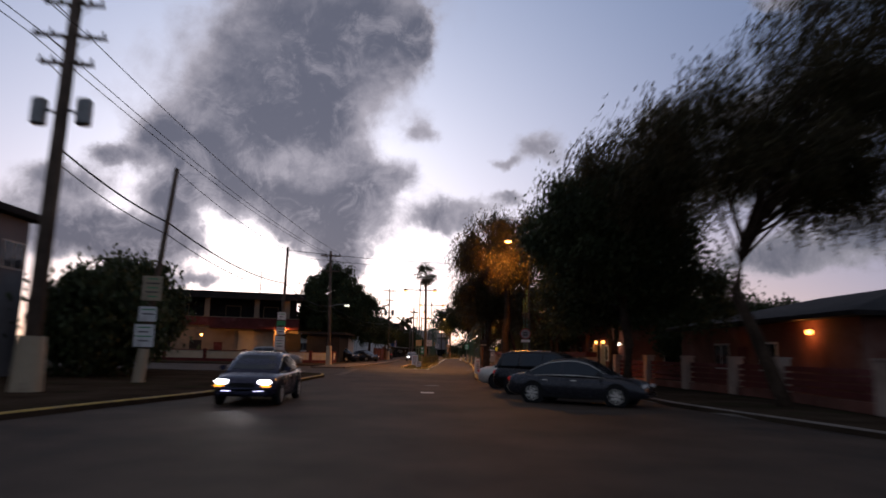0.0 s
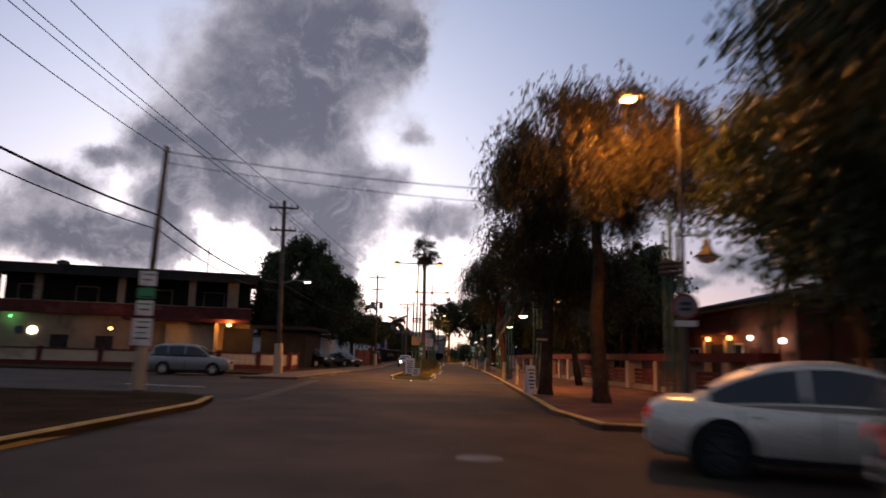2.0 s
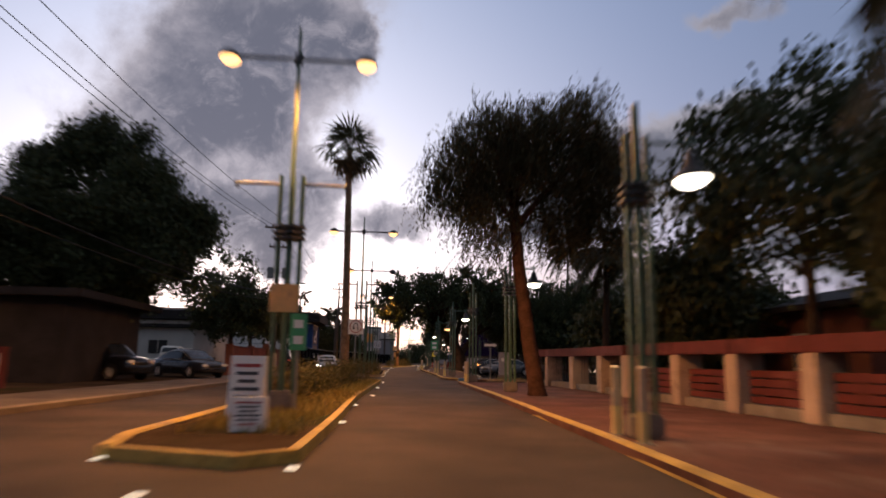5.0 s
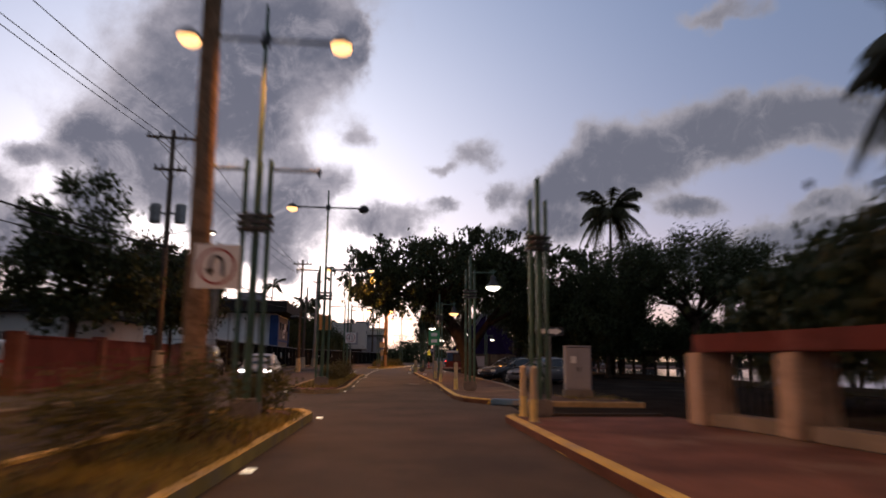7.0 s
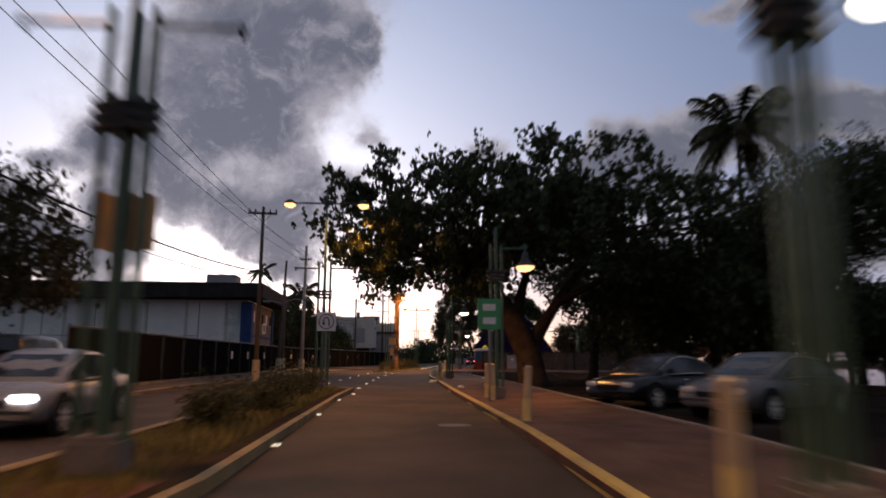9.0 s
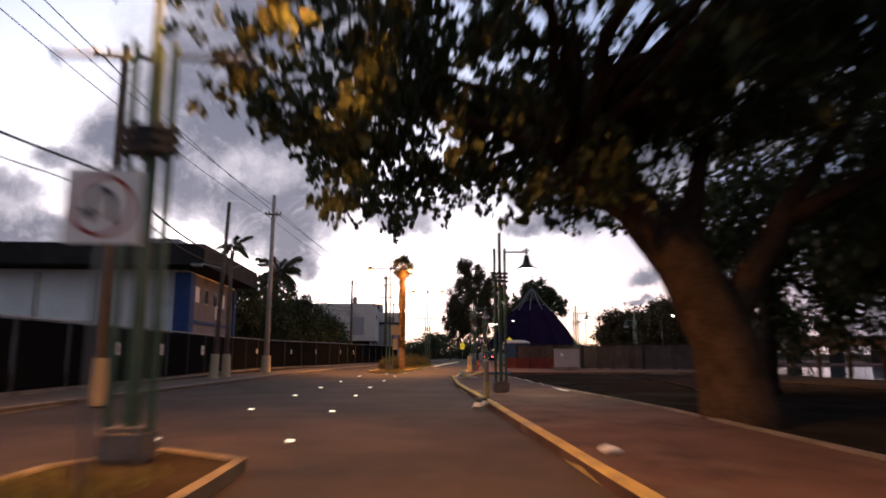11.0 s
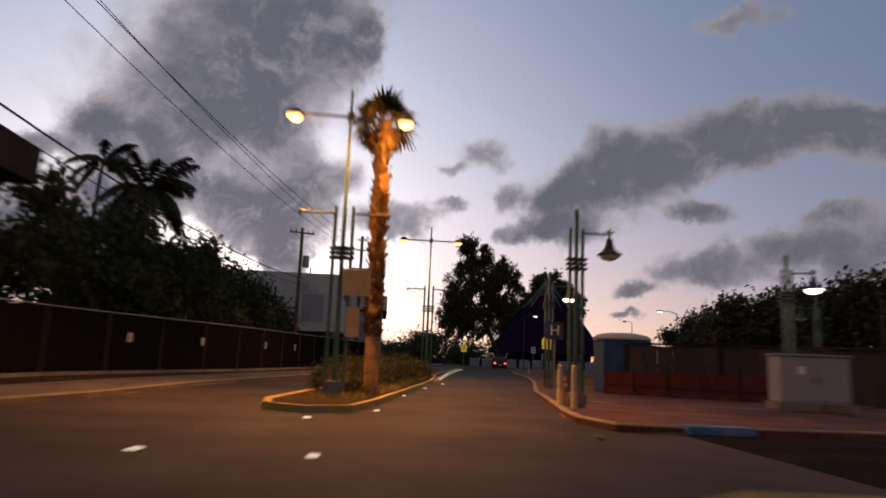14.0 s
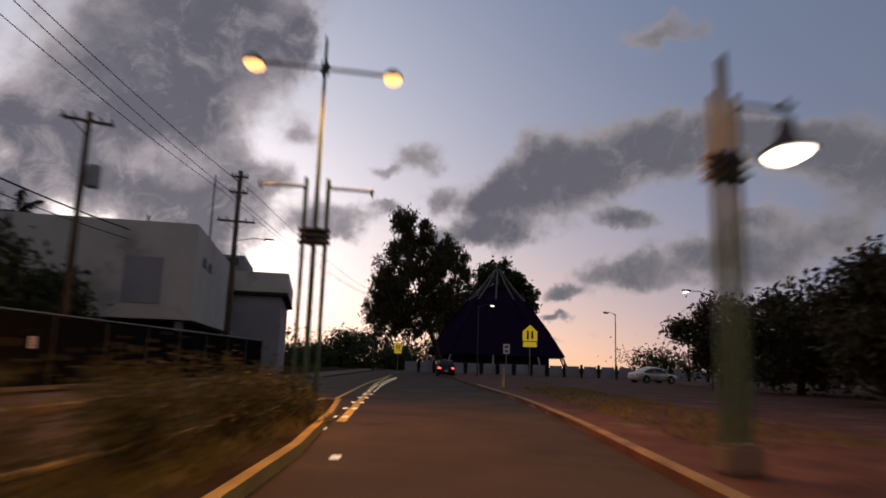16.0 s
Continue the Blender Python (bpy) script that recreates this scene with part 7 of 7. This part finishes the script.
def park_boundary():
    t = thing("park_fence_wall", at(0, 0, 0.12), "long weathered grey board wall round the park", "wall")
    line = [(12.75, 178.2), (15.6, 176.0), (17.7, 174.6), (22.0, 172.0), (26.8, 171.2)]
    for i, (x, y) in enumerate(line):
        part("post", box(B(), (x, y, 1.0), (0.18, 0.18, 2.0), None, 0.02), DARKROOFSHADE, t)
        if i:
            a, b = Vector((*line[i - 1], 0)), Vector((x, y, 0))
            m = Matrix.Translation((a + b) / 2) @ pose(0, 0, 0, 0, 0, rot(a, b))
            L = (b - a).length - 0.2
            k = int(L / 0.5)
            for j in range(k):
                part("board", box(B(), (-L / 2 + (j + 0.5) * L / k, 0, 0.98 + 0.03 * math.sin(j * 2.7)), (L / k - 0.015, 0.06, 1.9), m, 0.006), WEATHERED, t)
            part("cap_rail", box(B(), (0, 0, 2.0), (L, 0.16, 0.08), m, 0.01), DARKROOFSHADE, t)
    b = thing("booth", at(12.95, 179.35, 0.12, -4), "small faded blue booth with a pale domed roof", "booth")
    part("wall", box(B(), (0, 0, 1.08), (2.0, 1.7, 2.16), None, 0.03), BLUEBOOTH, b)
    bm = B()
    lathe(bm, [(1.22, 2.16), (1.25, 2.24), (1.05, 2.38), (0.6, 2.46), (0.05, 2.48)], 20, Matrix.Diagonal((1, 0.8, 1, 1)))
    part("roof", bm, WHITEWALL, b, "pale rounded roof", smooth=True)
    part("door", box(B(), (-0.35, -0.86, 1.0), (0.8, 0.05, 1.9), None, 0.01), BLUEBOOTH, b)
    for i, (x, y) in enumerate(((12.1, 177.3), (13.1, 176.55), (14.1, 175.8), (15.1, 175.05), (16.1, 174.35))):
        s = thing("road_barrier", at(x, y, 0.12, -37 + 2 * (i % 3)), "red plastic road barrier block", "barrier", "road barriers")
        bm = B()
        slab(bm, [(-0.6, -0.22), (0.6, -0.22), (0.6, 0.22), (-0.6, 0.22)], 0, 0.3)
        box(bm, (0, 0, 0.58), (1.18, 0.2, 0.6), None, 0.05)
        part("block", bm, REDPAINT, s)


park_boundary()

# rubbish and a fallen barricade beside the kerb
for x, y, a, k in ((3.97, 135.2, 20, 0.72), (4.2, 135.75, 75, 0.5), (4.68, 127.6, 10, 0.55)):
    rng = random.Random(int(y * 10))
    bm = B()
    bmesh.ops.create_icosphere(bm, subdivisions=2, radius=0.2 * k)
    for v in bm.verts:
        v.co = Vector((v.co.x * 1.3, v.co.y * 0.9, v.co.z * 0.55)) * rng.uniform(0.75, 1.2)
    ob = tagged(part("plastic_bag", bm, SIGNWHITE), "crumpled white plastic bag lying on the ground by the kerb", "rubbish", "rubbish on the ground")
    ob.matrix_world = at(x, y, (0.07 if x < 4.1 else 0.12) + 0.08 * k, a)
t = thing("barricade", at(5.55, 153.5, 0.12, 12), "small white wooden barricade lying on the kerb corner", "barricade")
for p, q, w in (((-0.62, 0, 0.06), (-0.1, 0, 0.3), 0.14), ((-0.1, 0.05, 0.3), (0.55, 0.1, 0.16), 0.12), ((-0.5, -0.2, 0.05), (0.6, -0.15, 0.05), 0.14)):
    a, b = Vector(p), Vector(q)
    d = b - a
    m = Matrix.Translation((a + b) / 2) @ d.to_track_quat("X", "Z").to_matrix().to_4x4()
    part("plank", box(B(), (0, 0, 0), (d.length, w, 0.03), m, 0.006), SIGNWHITE, t)
# water-side rail and dark posts
t = thing("shore_rail", at(0, 0, 0.05), "dark wooden posts under a deep beam along the water", "fence")
for k in range(24):
    y = 100 + k * 2.5
    part("post", box(B(), (25.6, y, 0.9), (0.2, 0.2, 1.8), None, 0.02), BARK, t)
    if k:
        part("beam", box(B(), (25.6, y - 1.25, 1.96), (0.26, 2.5, 0.5), None, 0.03), BARK, t)
# far footbridge over the water
t = thing("footbridge", at(0, 0, 0), "long low dark bridge over the water", "bridge")
part("deck", box(B(), (75, 205, 3.1), (70, 3.0, 0.9), pose(0, 0, 0, 0, 0, 0), 0.05), DARKROOFSHADE, t)
for k in range(12):
    part("pier", box(B(), (43 + k * 6, 205, 1.3), (0.7, 2.2, 2.7), None, 0.05), DARKROOFSHADE, t)
    part("rail_post", box(B(), (43 + k * 6, 203.7, 4.1), (0.2, 0.2, 1.1), None, 0.02), DARKROOFSHADE, t)
part("handrail", box(B(), (75, 203.7, 4.7), (70, 0.15, 0.12), None, 0.02), DARKROOFSHADE, t)


# ---- signs and small street things ----
def sign_board(m, w, h, material, parent, name="board", thick=0.02):
    return part(name, box(B(), (0, 0, 0), (w, thick, h), m, 0.004), material, parent)


def uturn_sign(x, y, z, rz, label):
    t = thing("traffic_sign", at(x, y, 0.12, rz), label, "traffic sign", "U-turn signs")
    part("post", rod(B(), (0, 0.03, 0), (0, 0.03, z + 0.4), 0.03, seg=8), STEEL, t)
    b = sign_board(Matrix.Translation((0, 0, z)), 0.72, 0.72, SIGNWHITE, t)
    bm = B()
    lathe(bm, [(0.262, 0), (0.30, 0), (0.30, 0.006), (0.262, 0.006)], 26, Matrix.Translation((0, -0.011, z)) @ pose(0, 0, 0, 90, 0, 0), True)
    part("ring", bm, SIGNRED, b, "red ring")
    pts = [(0.1, -0.16), (0.1, 0.06), (0.06, 0.14), (0.0, 0.165), (-0.06, 0.14), (-0.1, 0.06), (-0.1, -0.06)]
    ar = part("arrow", tube(B(), [(p, -0.016, z + q) for p, q in pts], [0.026] * len(pts), 6), SIGNBLACK, b, "black turning arrow")
    part("arrow_head", rod(B(), (-0.1, -0.016, z - 0.05), (-0.1, -0.016, z - 0.16), 0.075, 0.004, seg=6), SIGNBLACK, t)


uturn_sign(-1.6, 89.0, 2.62, 0, "white square U-turn sign with a red ring on the traffic island")
uturn_sign(-0.75, 125.4, 2.6, 0, "white square U-turn sign with a red ring at the island end")


def text_mesh(name, s, size, material, parent, m):
    cu = bpy.data.curves.new(name, "FONT")
    cu.body, cu.size, cu.extrude, cu.align_x, cu.align_y = s, size, 0.004, "CENTER", "CENTER"
    tmp = bpy.data.objects.new(name, cu)
    me = bpy.data.meshes.new_from_object(tmp)
    bpy.data.objects.remove(tmp)
    me.name = name
    me.materials.append(material)
    ob = new(name, me)
    ob.parent = parent
    ob.matrix_local = m
    return ob


t = thing("hospital_sign", at(9.55, 177.6, 0.12, -8), "dark blue square sign with a white letter H on a post", "traffic sign")
part("post", box(B(), (0, 0.03, 1.35), (0.06, 0.04, 2.7), None, 0.005), STEEL, t)
b = sign_board(Matrix.Translation((0, 0, 2.36)), 0.64, 0.64, SIGNBLUE, t)
part("rim", box(B(), (0, -0.004, 2.36), (0.68, 0.012, 0.68), None, 0.004), SIGNBLACK, t)
text_mesh("letter", "H", 0.55, SIGNWHITE, b, Matrix.Translation((0, -0.016, 2.36)) @ pose(0, 0, 0, 90, 0, 0))


def school_sign(x, y, z, s, rz):
    t = thing("crossing_sign", at(x, y, 0.12, rz), "bright yellow pentagon school crossing sign on a post", "traffic sign", "school crossing signs")
    part("post", rod(B(), (0, 0.04, 0), (0, 0.04, z + 0.3), 0.035, seg=8), STEEL, t)
    bm = B()
    o = [(-0.42, -0.42), (0.42, -0.42), (0.42, 0.12), (0, 0.5), (-0.42, 0.12)]
    f = [bm.verts.new((a * s, -0.012, z + c * s)) for a, c in o]
    g = [bm.verts.new((a * s, 0.012, z + c * s)) for a, c in o]
    bm.faces.new(f[::-1])
    bm.faces.new(g)
    for i in range(5):
        bm.faces.new((f[i], f[(i + 1) % 5], g[(i + 1) % 5], g[i]))
    bmesh.ops.recalc_face_normals(bm, faces=bm.faces)
    b = part("board", bm, SIGNYELLOW, t)
    for dx, hgt in ((-0.13, 0.5), (0.13, 0.44)):
        part("symbol_bar", box(B(), (dx * s, -0.02, z - 0.08 * s), (0.12 * s, 0.008, hgt * s), None, 0.01), SIGNBLACK, b)
    part("plate", box(B(), (0, 0, z - 0.62 * s), (0.78 * s, 0.02, 0.3 * s), None, 0.004), SIGNYELLOW, t)


school_sign(17.7, 211.0, 3.05, 1.0, -12)
school_sign(14.6, 246.0, 2.9, 1.0, -12)


def poster_pole(x, y, panels, lean, label):
    for z, w, h, material in panels:
        s = thing("poster", at(x + lean * z, y - 0.2, z, 4), label, "poster", "posters on poles")
        part("sheet", box(B(), (0, 0, 0), (w, 0.02, h), None, 0.003), material, s)
        for k in range(max(2, int(h / 0.2))):
            part("text_bar", box(B(), (random.uniform(-0.04, 0.04), -0.013, h / 2 - 0.12 - k * 0.18), (w * random.uniform(0.45, 0.8), 0.004, 0.05)), SIGNBLACK if k % 2 else SIGNGREEN, s)


poster_pole(-12.4, 29.1, [(1.98, 0.78, 0.9, SIGNWHITE), (2.85, 0.7, 0.6, SIGNWHITE), (3.9, 0.78, 1.0, CREAM)], 0.083, "pale poster fixed to the leaning pole")
poster_pole(-11.05, 46.9, [(1.95, 0.66, 0.9, SIGNWHITE), (2.75, 0.56, 0.5, SIGNWHITE), (3.25, 0.58, 0.36, SIGNGREEN), (3.75, 0.56, 0.5, SIGNWHITE)], 0.02, "pale poster fixed to the wooden pole")


def a_board(x, y, rz, w, h, label):
    t = thing("sandwich_board", at(x, y, 0.13, rz), label, "sandwich board", "sandwich boards")
    for s in (-1, 1):
        m = Matrix.Translation((0, s * 0.16, h / 2)) @ pose(0, 0, 0, -s * -9, 0, 0)
        b = part("panel", box(B(), (0, 0, 0), (w, 0.025, h), m, 0.006), SIGNWHITE, t)
        for k in range(6):
            part("text_bar", box(B(), (0, s * 0.016, h * 0.34 - k * h * 0.125), (w * (0.75 - 0.12 * (k % 3)), 0.004, h * 0.055), m), SIGNRED if k in (0, 5) else SIGNBLACK, b)


a_board(-2.75, 69.6, 0, 0.62, 1.12, "white sandwich board with dark lettering bars on the island")
a_board(-2.3, 67.5, 0, 0.5, 0.5, "small low white board at the island nose")
a_board(2.42, 49.6, 10, 0.31, 1.05, "tall white sandwich board on the yellow kerb")


def post_sign(x, y, rz, z, w, h, material, bar, label, n=2, name="street_sign"):
    t = thing(name, at(x, y, 0.12, rz), label, "sign", "signs on posts")
    part("post", rod(B(), (0, 0.03, 0), (0, 0.03, z + h / 2), 0.03, seg=8), STEEL, t)
    b = sign_board(Matrix.Translation((0, 0, z)), w, h, material, t)
    for k in range(n):
        part("symbol_bar", box(B(), (0, -0.013, z + h * (0.22 - 0.44 * k / max(1, n - 1))), (w * 0.55, 0.005, h * 0.22)), bar, b)
    return t


post_sign(-2.05, 70.8, 0, 1.62, 0.34, 0.74, SIGNGREEN, SIGNWHITE, "narrow green and white sign on the traffic island")
post_sign(4.5, 118.2, 0, 2.45, 0.66, 0.86, SIGNGREEN, SIGNWHITE, "green sign with a white symbol beside the kerb")
t = thing("round_sign", at(4.55, 39.6, 0.12, -10), "dull round sign over a small white plate on a thin post", "traffic sign")
part("post", rod(B(), (0, 0.03, 0), (0, 0.03, 2.9), 0.03, seg=8), DARKSTEEL, t)
b = part("disc", lathe(B(), [(0.0, -0.012), (0.3, -0.012), (0.3, 0.0), (0.0, 0.0)], 28, Matrix.Translation((0, 0, 2.6)) @ pose(0, 0, 0, 90, 0, 0)), GREYWALL, t)
part("rim", lathe(B(), [(0.25, 0.0), (0.3, 0.0), (0.3, 0.016), (0.25, 0.016)], 28, Matrix.Translation((0, 0, 2.6)) @ pose(0, 0, 0, 90, 0, 0), True), SIGNRED, b)
for k in range(2):
    part("symbol_bar", box(B(), (0, -0.018, 2.66 - 0.13 * k), (0.26, 0.006, 0.07)), SIGNBLACK, b)
part("plate", box(B(), (0, 0, 2.2), (0.5, 0.02, 0.14), None, 0.004), SIGNWHITE, t)
post_sign(17.2, 214.0, 0, 2.2, 0.4, 0.6, SIGNWHITE, SIGNBLACK, "small white sign near the bend")
t = thing("arrow_sign", at(6.65, 99.5, 0.12, 0), "black board with a long white arrow on a post", "sign")
part("post", box(B(), (0, 0.05, 1.1), (0.11, 0.07, 2.2), None, 0.01), STEEL, t)
b = sign_board(Matrix.Translation((0, 0, 2.12)), 0.95, 0.3, SIGNBLACK, t)
part("arrow", slab(B(), [(-0.4, -0.075), (0.2, -0.075), (0.2, -0.12), (0.42, 0.0), (0.2, 0.12), (0.2, 0.075), (-0.4, 0.075)], 0.0, 0.006), SIGNWHITE, b).matrix_local = Matrix.Translation((0, -0.011, 2.12)) @ pose(0, 0, 0, 90, 0, 0)
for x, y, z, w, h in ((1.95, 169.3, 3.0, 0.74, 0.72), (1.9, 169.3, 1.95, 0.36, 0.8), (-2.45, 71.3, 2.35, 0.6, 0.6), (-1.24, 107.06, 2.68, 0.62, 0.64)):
    t = thing("sign_back", at(x, y, 0.12), "plain sign board fixed to the lamp post, coloured as if lit orange", "sign", "sign backs")
    # plate colour holds the orange light that falls on it
    part("plate", box(B(), (0, 0, z), (w, 0.02, h), None, 0.006), BOARDLIT, t)
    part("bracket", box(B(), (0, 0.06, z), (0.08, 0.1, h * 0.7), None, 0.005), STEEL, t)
t = thing("tree_sign", at(2.85, 49.55, 2.3), "faded yellow wooden board hung on a tree", "sign")
part("board", box(B(), (0, 0, 0), (0.5, 0.03, 0.5), None, 0.006), WEATHERED, t)
for k in range(2):
    part("text_bar", box(B(), (0, -0.018, 0.12 - 0.26 * k), (0.42, 0.004, 0.08)), CREAM if k else SIGNBLACK, t)


# pale concrete with the yellow of passing headlights put into its colour
HEADLITYELLOW = mat("headlit_yellow", (0.62, 0.50, 0.22), 0.7, vary=0.2, scale=3.0, fine=25.0, bump=0.3, dirt=(0.4, 0.33, 0.2))


def bollard(x, y, h=1.02, lean=0.0):
    t = thing("bollard", at(x, y, 0.12), "pale painted concrete bollard beside the kerb", "bollard", "bollards along the kerb")
    part("shaft", tube(B(), [(0, 0, -0.05), (lean * 0.5, 0, h * 0.5), (lean, 0, h - 0.05)], [0.078, 0.075, 0.072], 12), CREAM, t)
    # band imitates headlight yellow on the lower shaft
    part("painted_band", tube(B(), [(0, 0, 0.0), (lean * 0.35, 0, h * 0.42)], [0.0805, 0.0785], 12), HEADLITYELLOW, t, "lower band coloured yellow as by headlights")
    part("cap", lathe(B(), [(0.078, h - 0.05), (0.078, h - 0.02), (0.05, h + 0.01), (0.01, h + 0.02)], 12, Matrix.Translation((lean, 0, 0))), CREAM, t)
    part("footing", lathe(B(), [(0.15, -0.02), (0.15, 0.012), (0.085, 0.02)], 12), CONCRETE, t)


for x, y in ((4.05, 91.0), (4.12, 92.2), (4.15, 104.3), (4.35, 112.5), (4.7, 119.0), (4.75, 120.4), (4.6, 138.4), (4.8, 139.9), (7.4, 168.95), (7.45, 167.85), (3.3, 66.2), (3.35, 67.4), (3.0, 58.0), (16.0, 210.5)):
    bollard(x, y, 1.05, 0.05 if y == 112.5 else 0.0)


def cabinet(x, y, rz, w, d, h, material, label):
    t = thing("utility_cabinet", at(x, y, 0.12, rz), label, "cabinet", "utility cabinets")
    part("plinth", box(B(), (0, 0, 0.12), (w * 1.1, d * 1.2, 0.24), None, 0.02), CONCRETE, t)
    part("body", box(B(), (0, 0, 0.24 + (h - 0.3) / 2), (w, d, h - 0.3), None, 0.02), material, t)
    part("top", box(B(), (0, 0, h - 0.02), (w * 1.05, d * 1.08, 0.06), None, 0.015), material, t)
    for s in (-1, 1):
        dr = part("door", box(B(), (s * w * 0.24, -d / 2 - 0.008, 0.24 + (h - 0.3) / 2), (w * 0.45, 0.016, h - 0.45), None, 0.005), material, t)
        part("handle", box(B(), (s * w * 0.06, -d / 2 - 0.03, 0.9), (0.03, 0.03, 0.14), None, 0.005), DARKSTEEL, dr)
    part("notice", box(B(), (-w * 0.2, -d / 2 - 0.02, h - 0.45), (0.18, 0.006, 0.22)), SIGNWHITE, t)


cabinet(7.65, 99.8, -8, 0.82, 0.6, 1.66, GREYWALL, "tall pale grey utility cabinet on a concrete plinth")
cabinet(15.2, 170.3, -12, 1.9, 1.0, 1.62, GREYWALL, "wide pale grey utility cabinet on the pavement")

t = thing("fire_hydrant", at(8.6, 172.8, 0.12), "red fire hydrant with pale caps on the pavement", "fire hydrant")
part("barrel", lathe(B(), [(0.16, 0), (0.16, 0.05), (0.1, 0.07), (0.1, 0.5), (0.14, 0.52), (0.14, 0.56), (0.1, 0.62), (0.04, 0.7)], 14), SIGNRED, t, smooth=False)
for a in (0, 90, 180):
    part("cap", rod(B(), (0, 0, 0.42), Matrix.Rotation(radians(a + 180), 3, "Z") @ Vector((0.19, 0, 0)) + Vector((0, 0, 0.42)), 0.055, seg=10), CREAM, t)

# broken concrete footing and the fallen bollard beside it
t = thing("broken_footing", at(5.45, 153.7, 0.12), "pale lump of broken concrete on the kerb", "rubble")
bm = B()
lathe(bm, [(0.26, -0.05), (0.25, 0.1), (0.17, 0.36), (0.12, 0.4)], 9)
for v in bm.verts:
    v.co += Vector((random.uniform(-0.03, 0.03), random.uniform(-0.03, 0.03), random.uniform(-0.02, 0.02)))
# the lump's yellow imitates headlights on pale concrete
part("lump", bm, HEADLITYELLOW, t)
t = tagged(part("fallen_bollard", rod(B(), (5.6, 153.3, 0.2), (6.5, 153.9, 0.42), 0.08, 0.075, 12), HEADLITYELLOW), "fallen pale bollard leaning on the pavement", "bollard")
for x, y, r in ((4.22, 136.5, 0.12), (4.1, 136.9, 0.07), (2.4, 60.0, 0.04), (6.35, 162.6, 0.07), (2.2, 46.0, 0.04), (7.6, 150.6, 0.08)):
    bm = B()
    bmesh.ops.create_icosphere(bm, subdivisions=1, radius=r)
    for v in bm.verts:
        v.co = Vector((v.co.x * random.uniform(0.8, 1.5), v.co.y * random.uniform(0.7, 1.2), v.co.z * random.uniform(0.5, 0.9)))
    ob = tagged(part("rubble_piece", bm, CONCRETE), "pale chunk of rubble by the kerb", "rubble", "rubble pieces")
    ob.location = (x, y, 0.15 + r * 0.3 if x > 4 and y < 137 else r * 0.5)
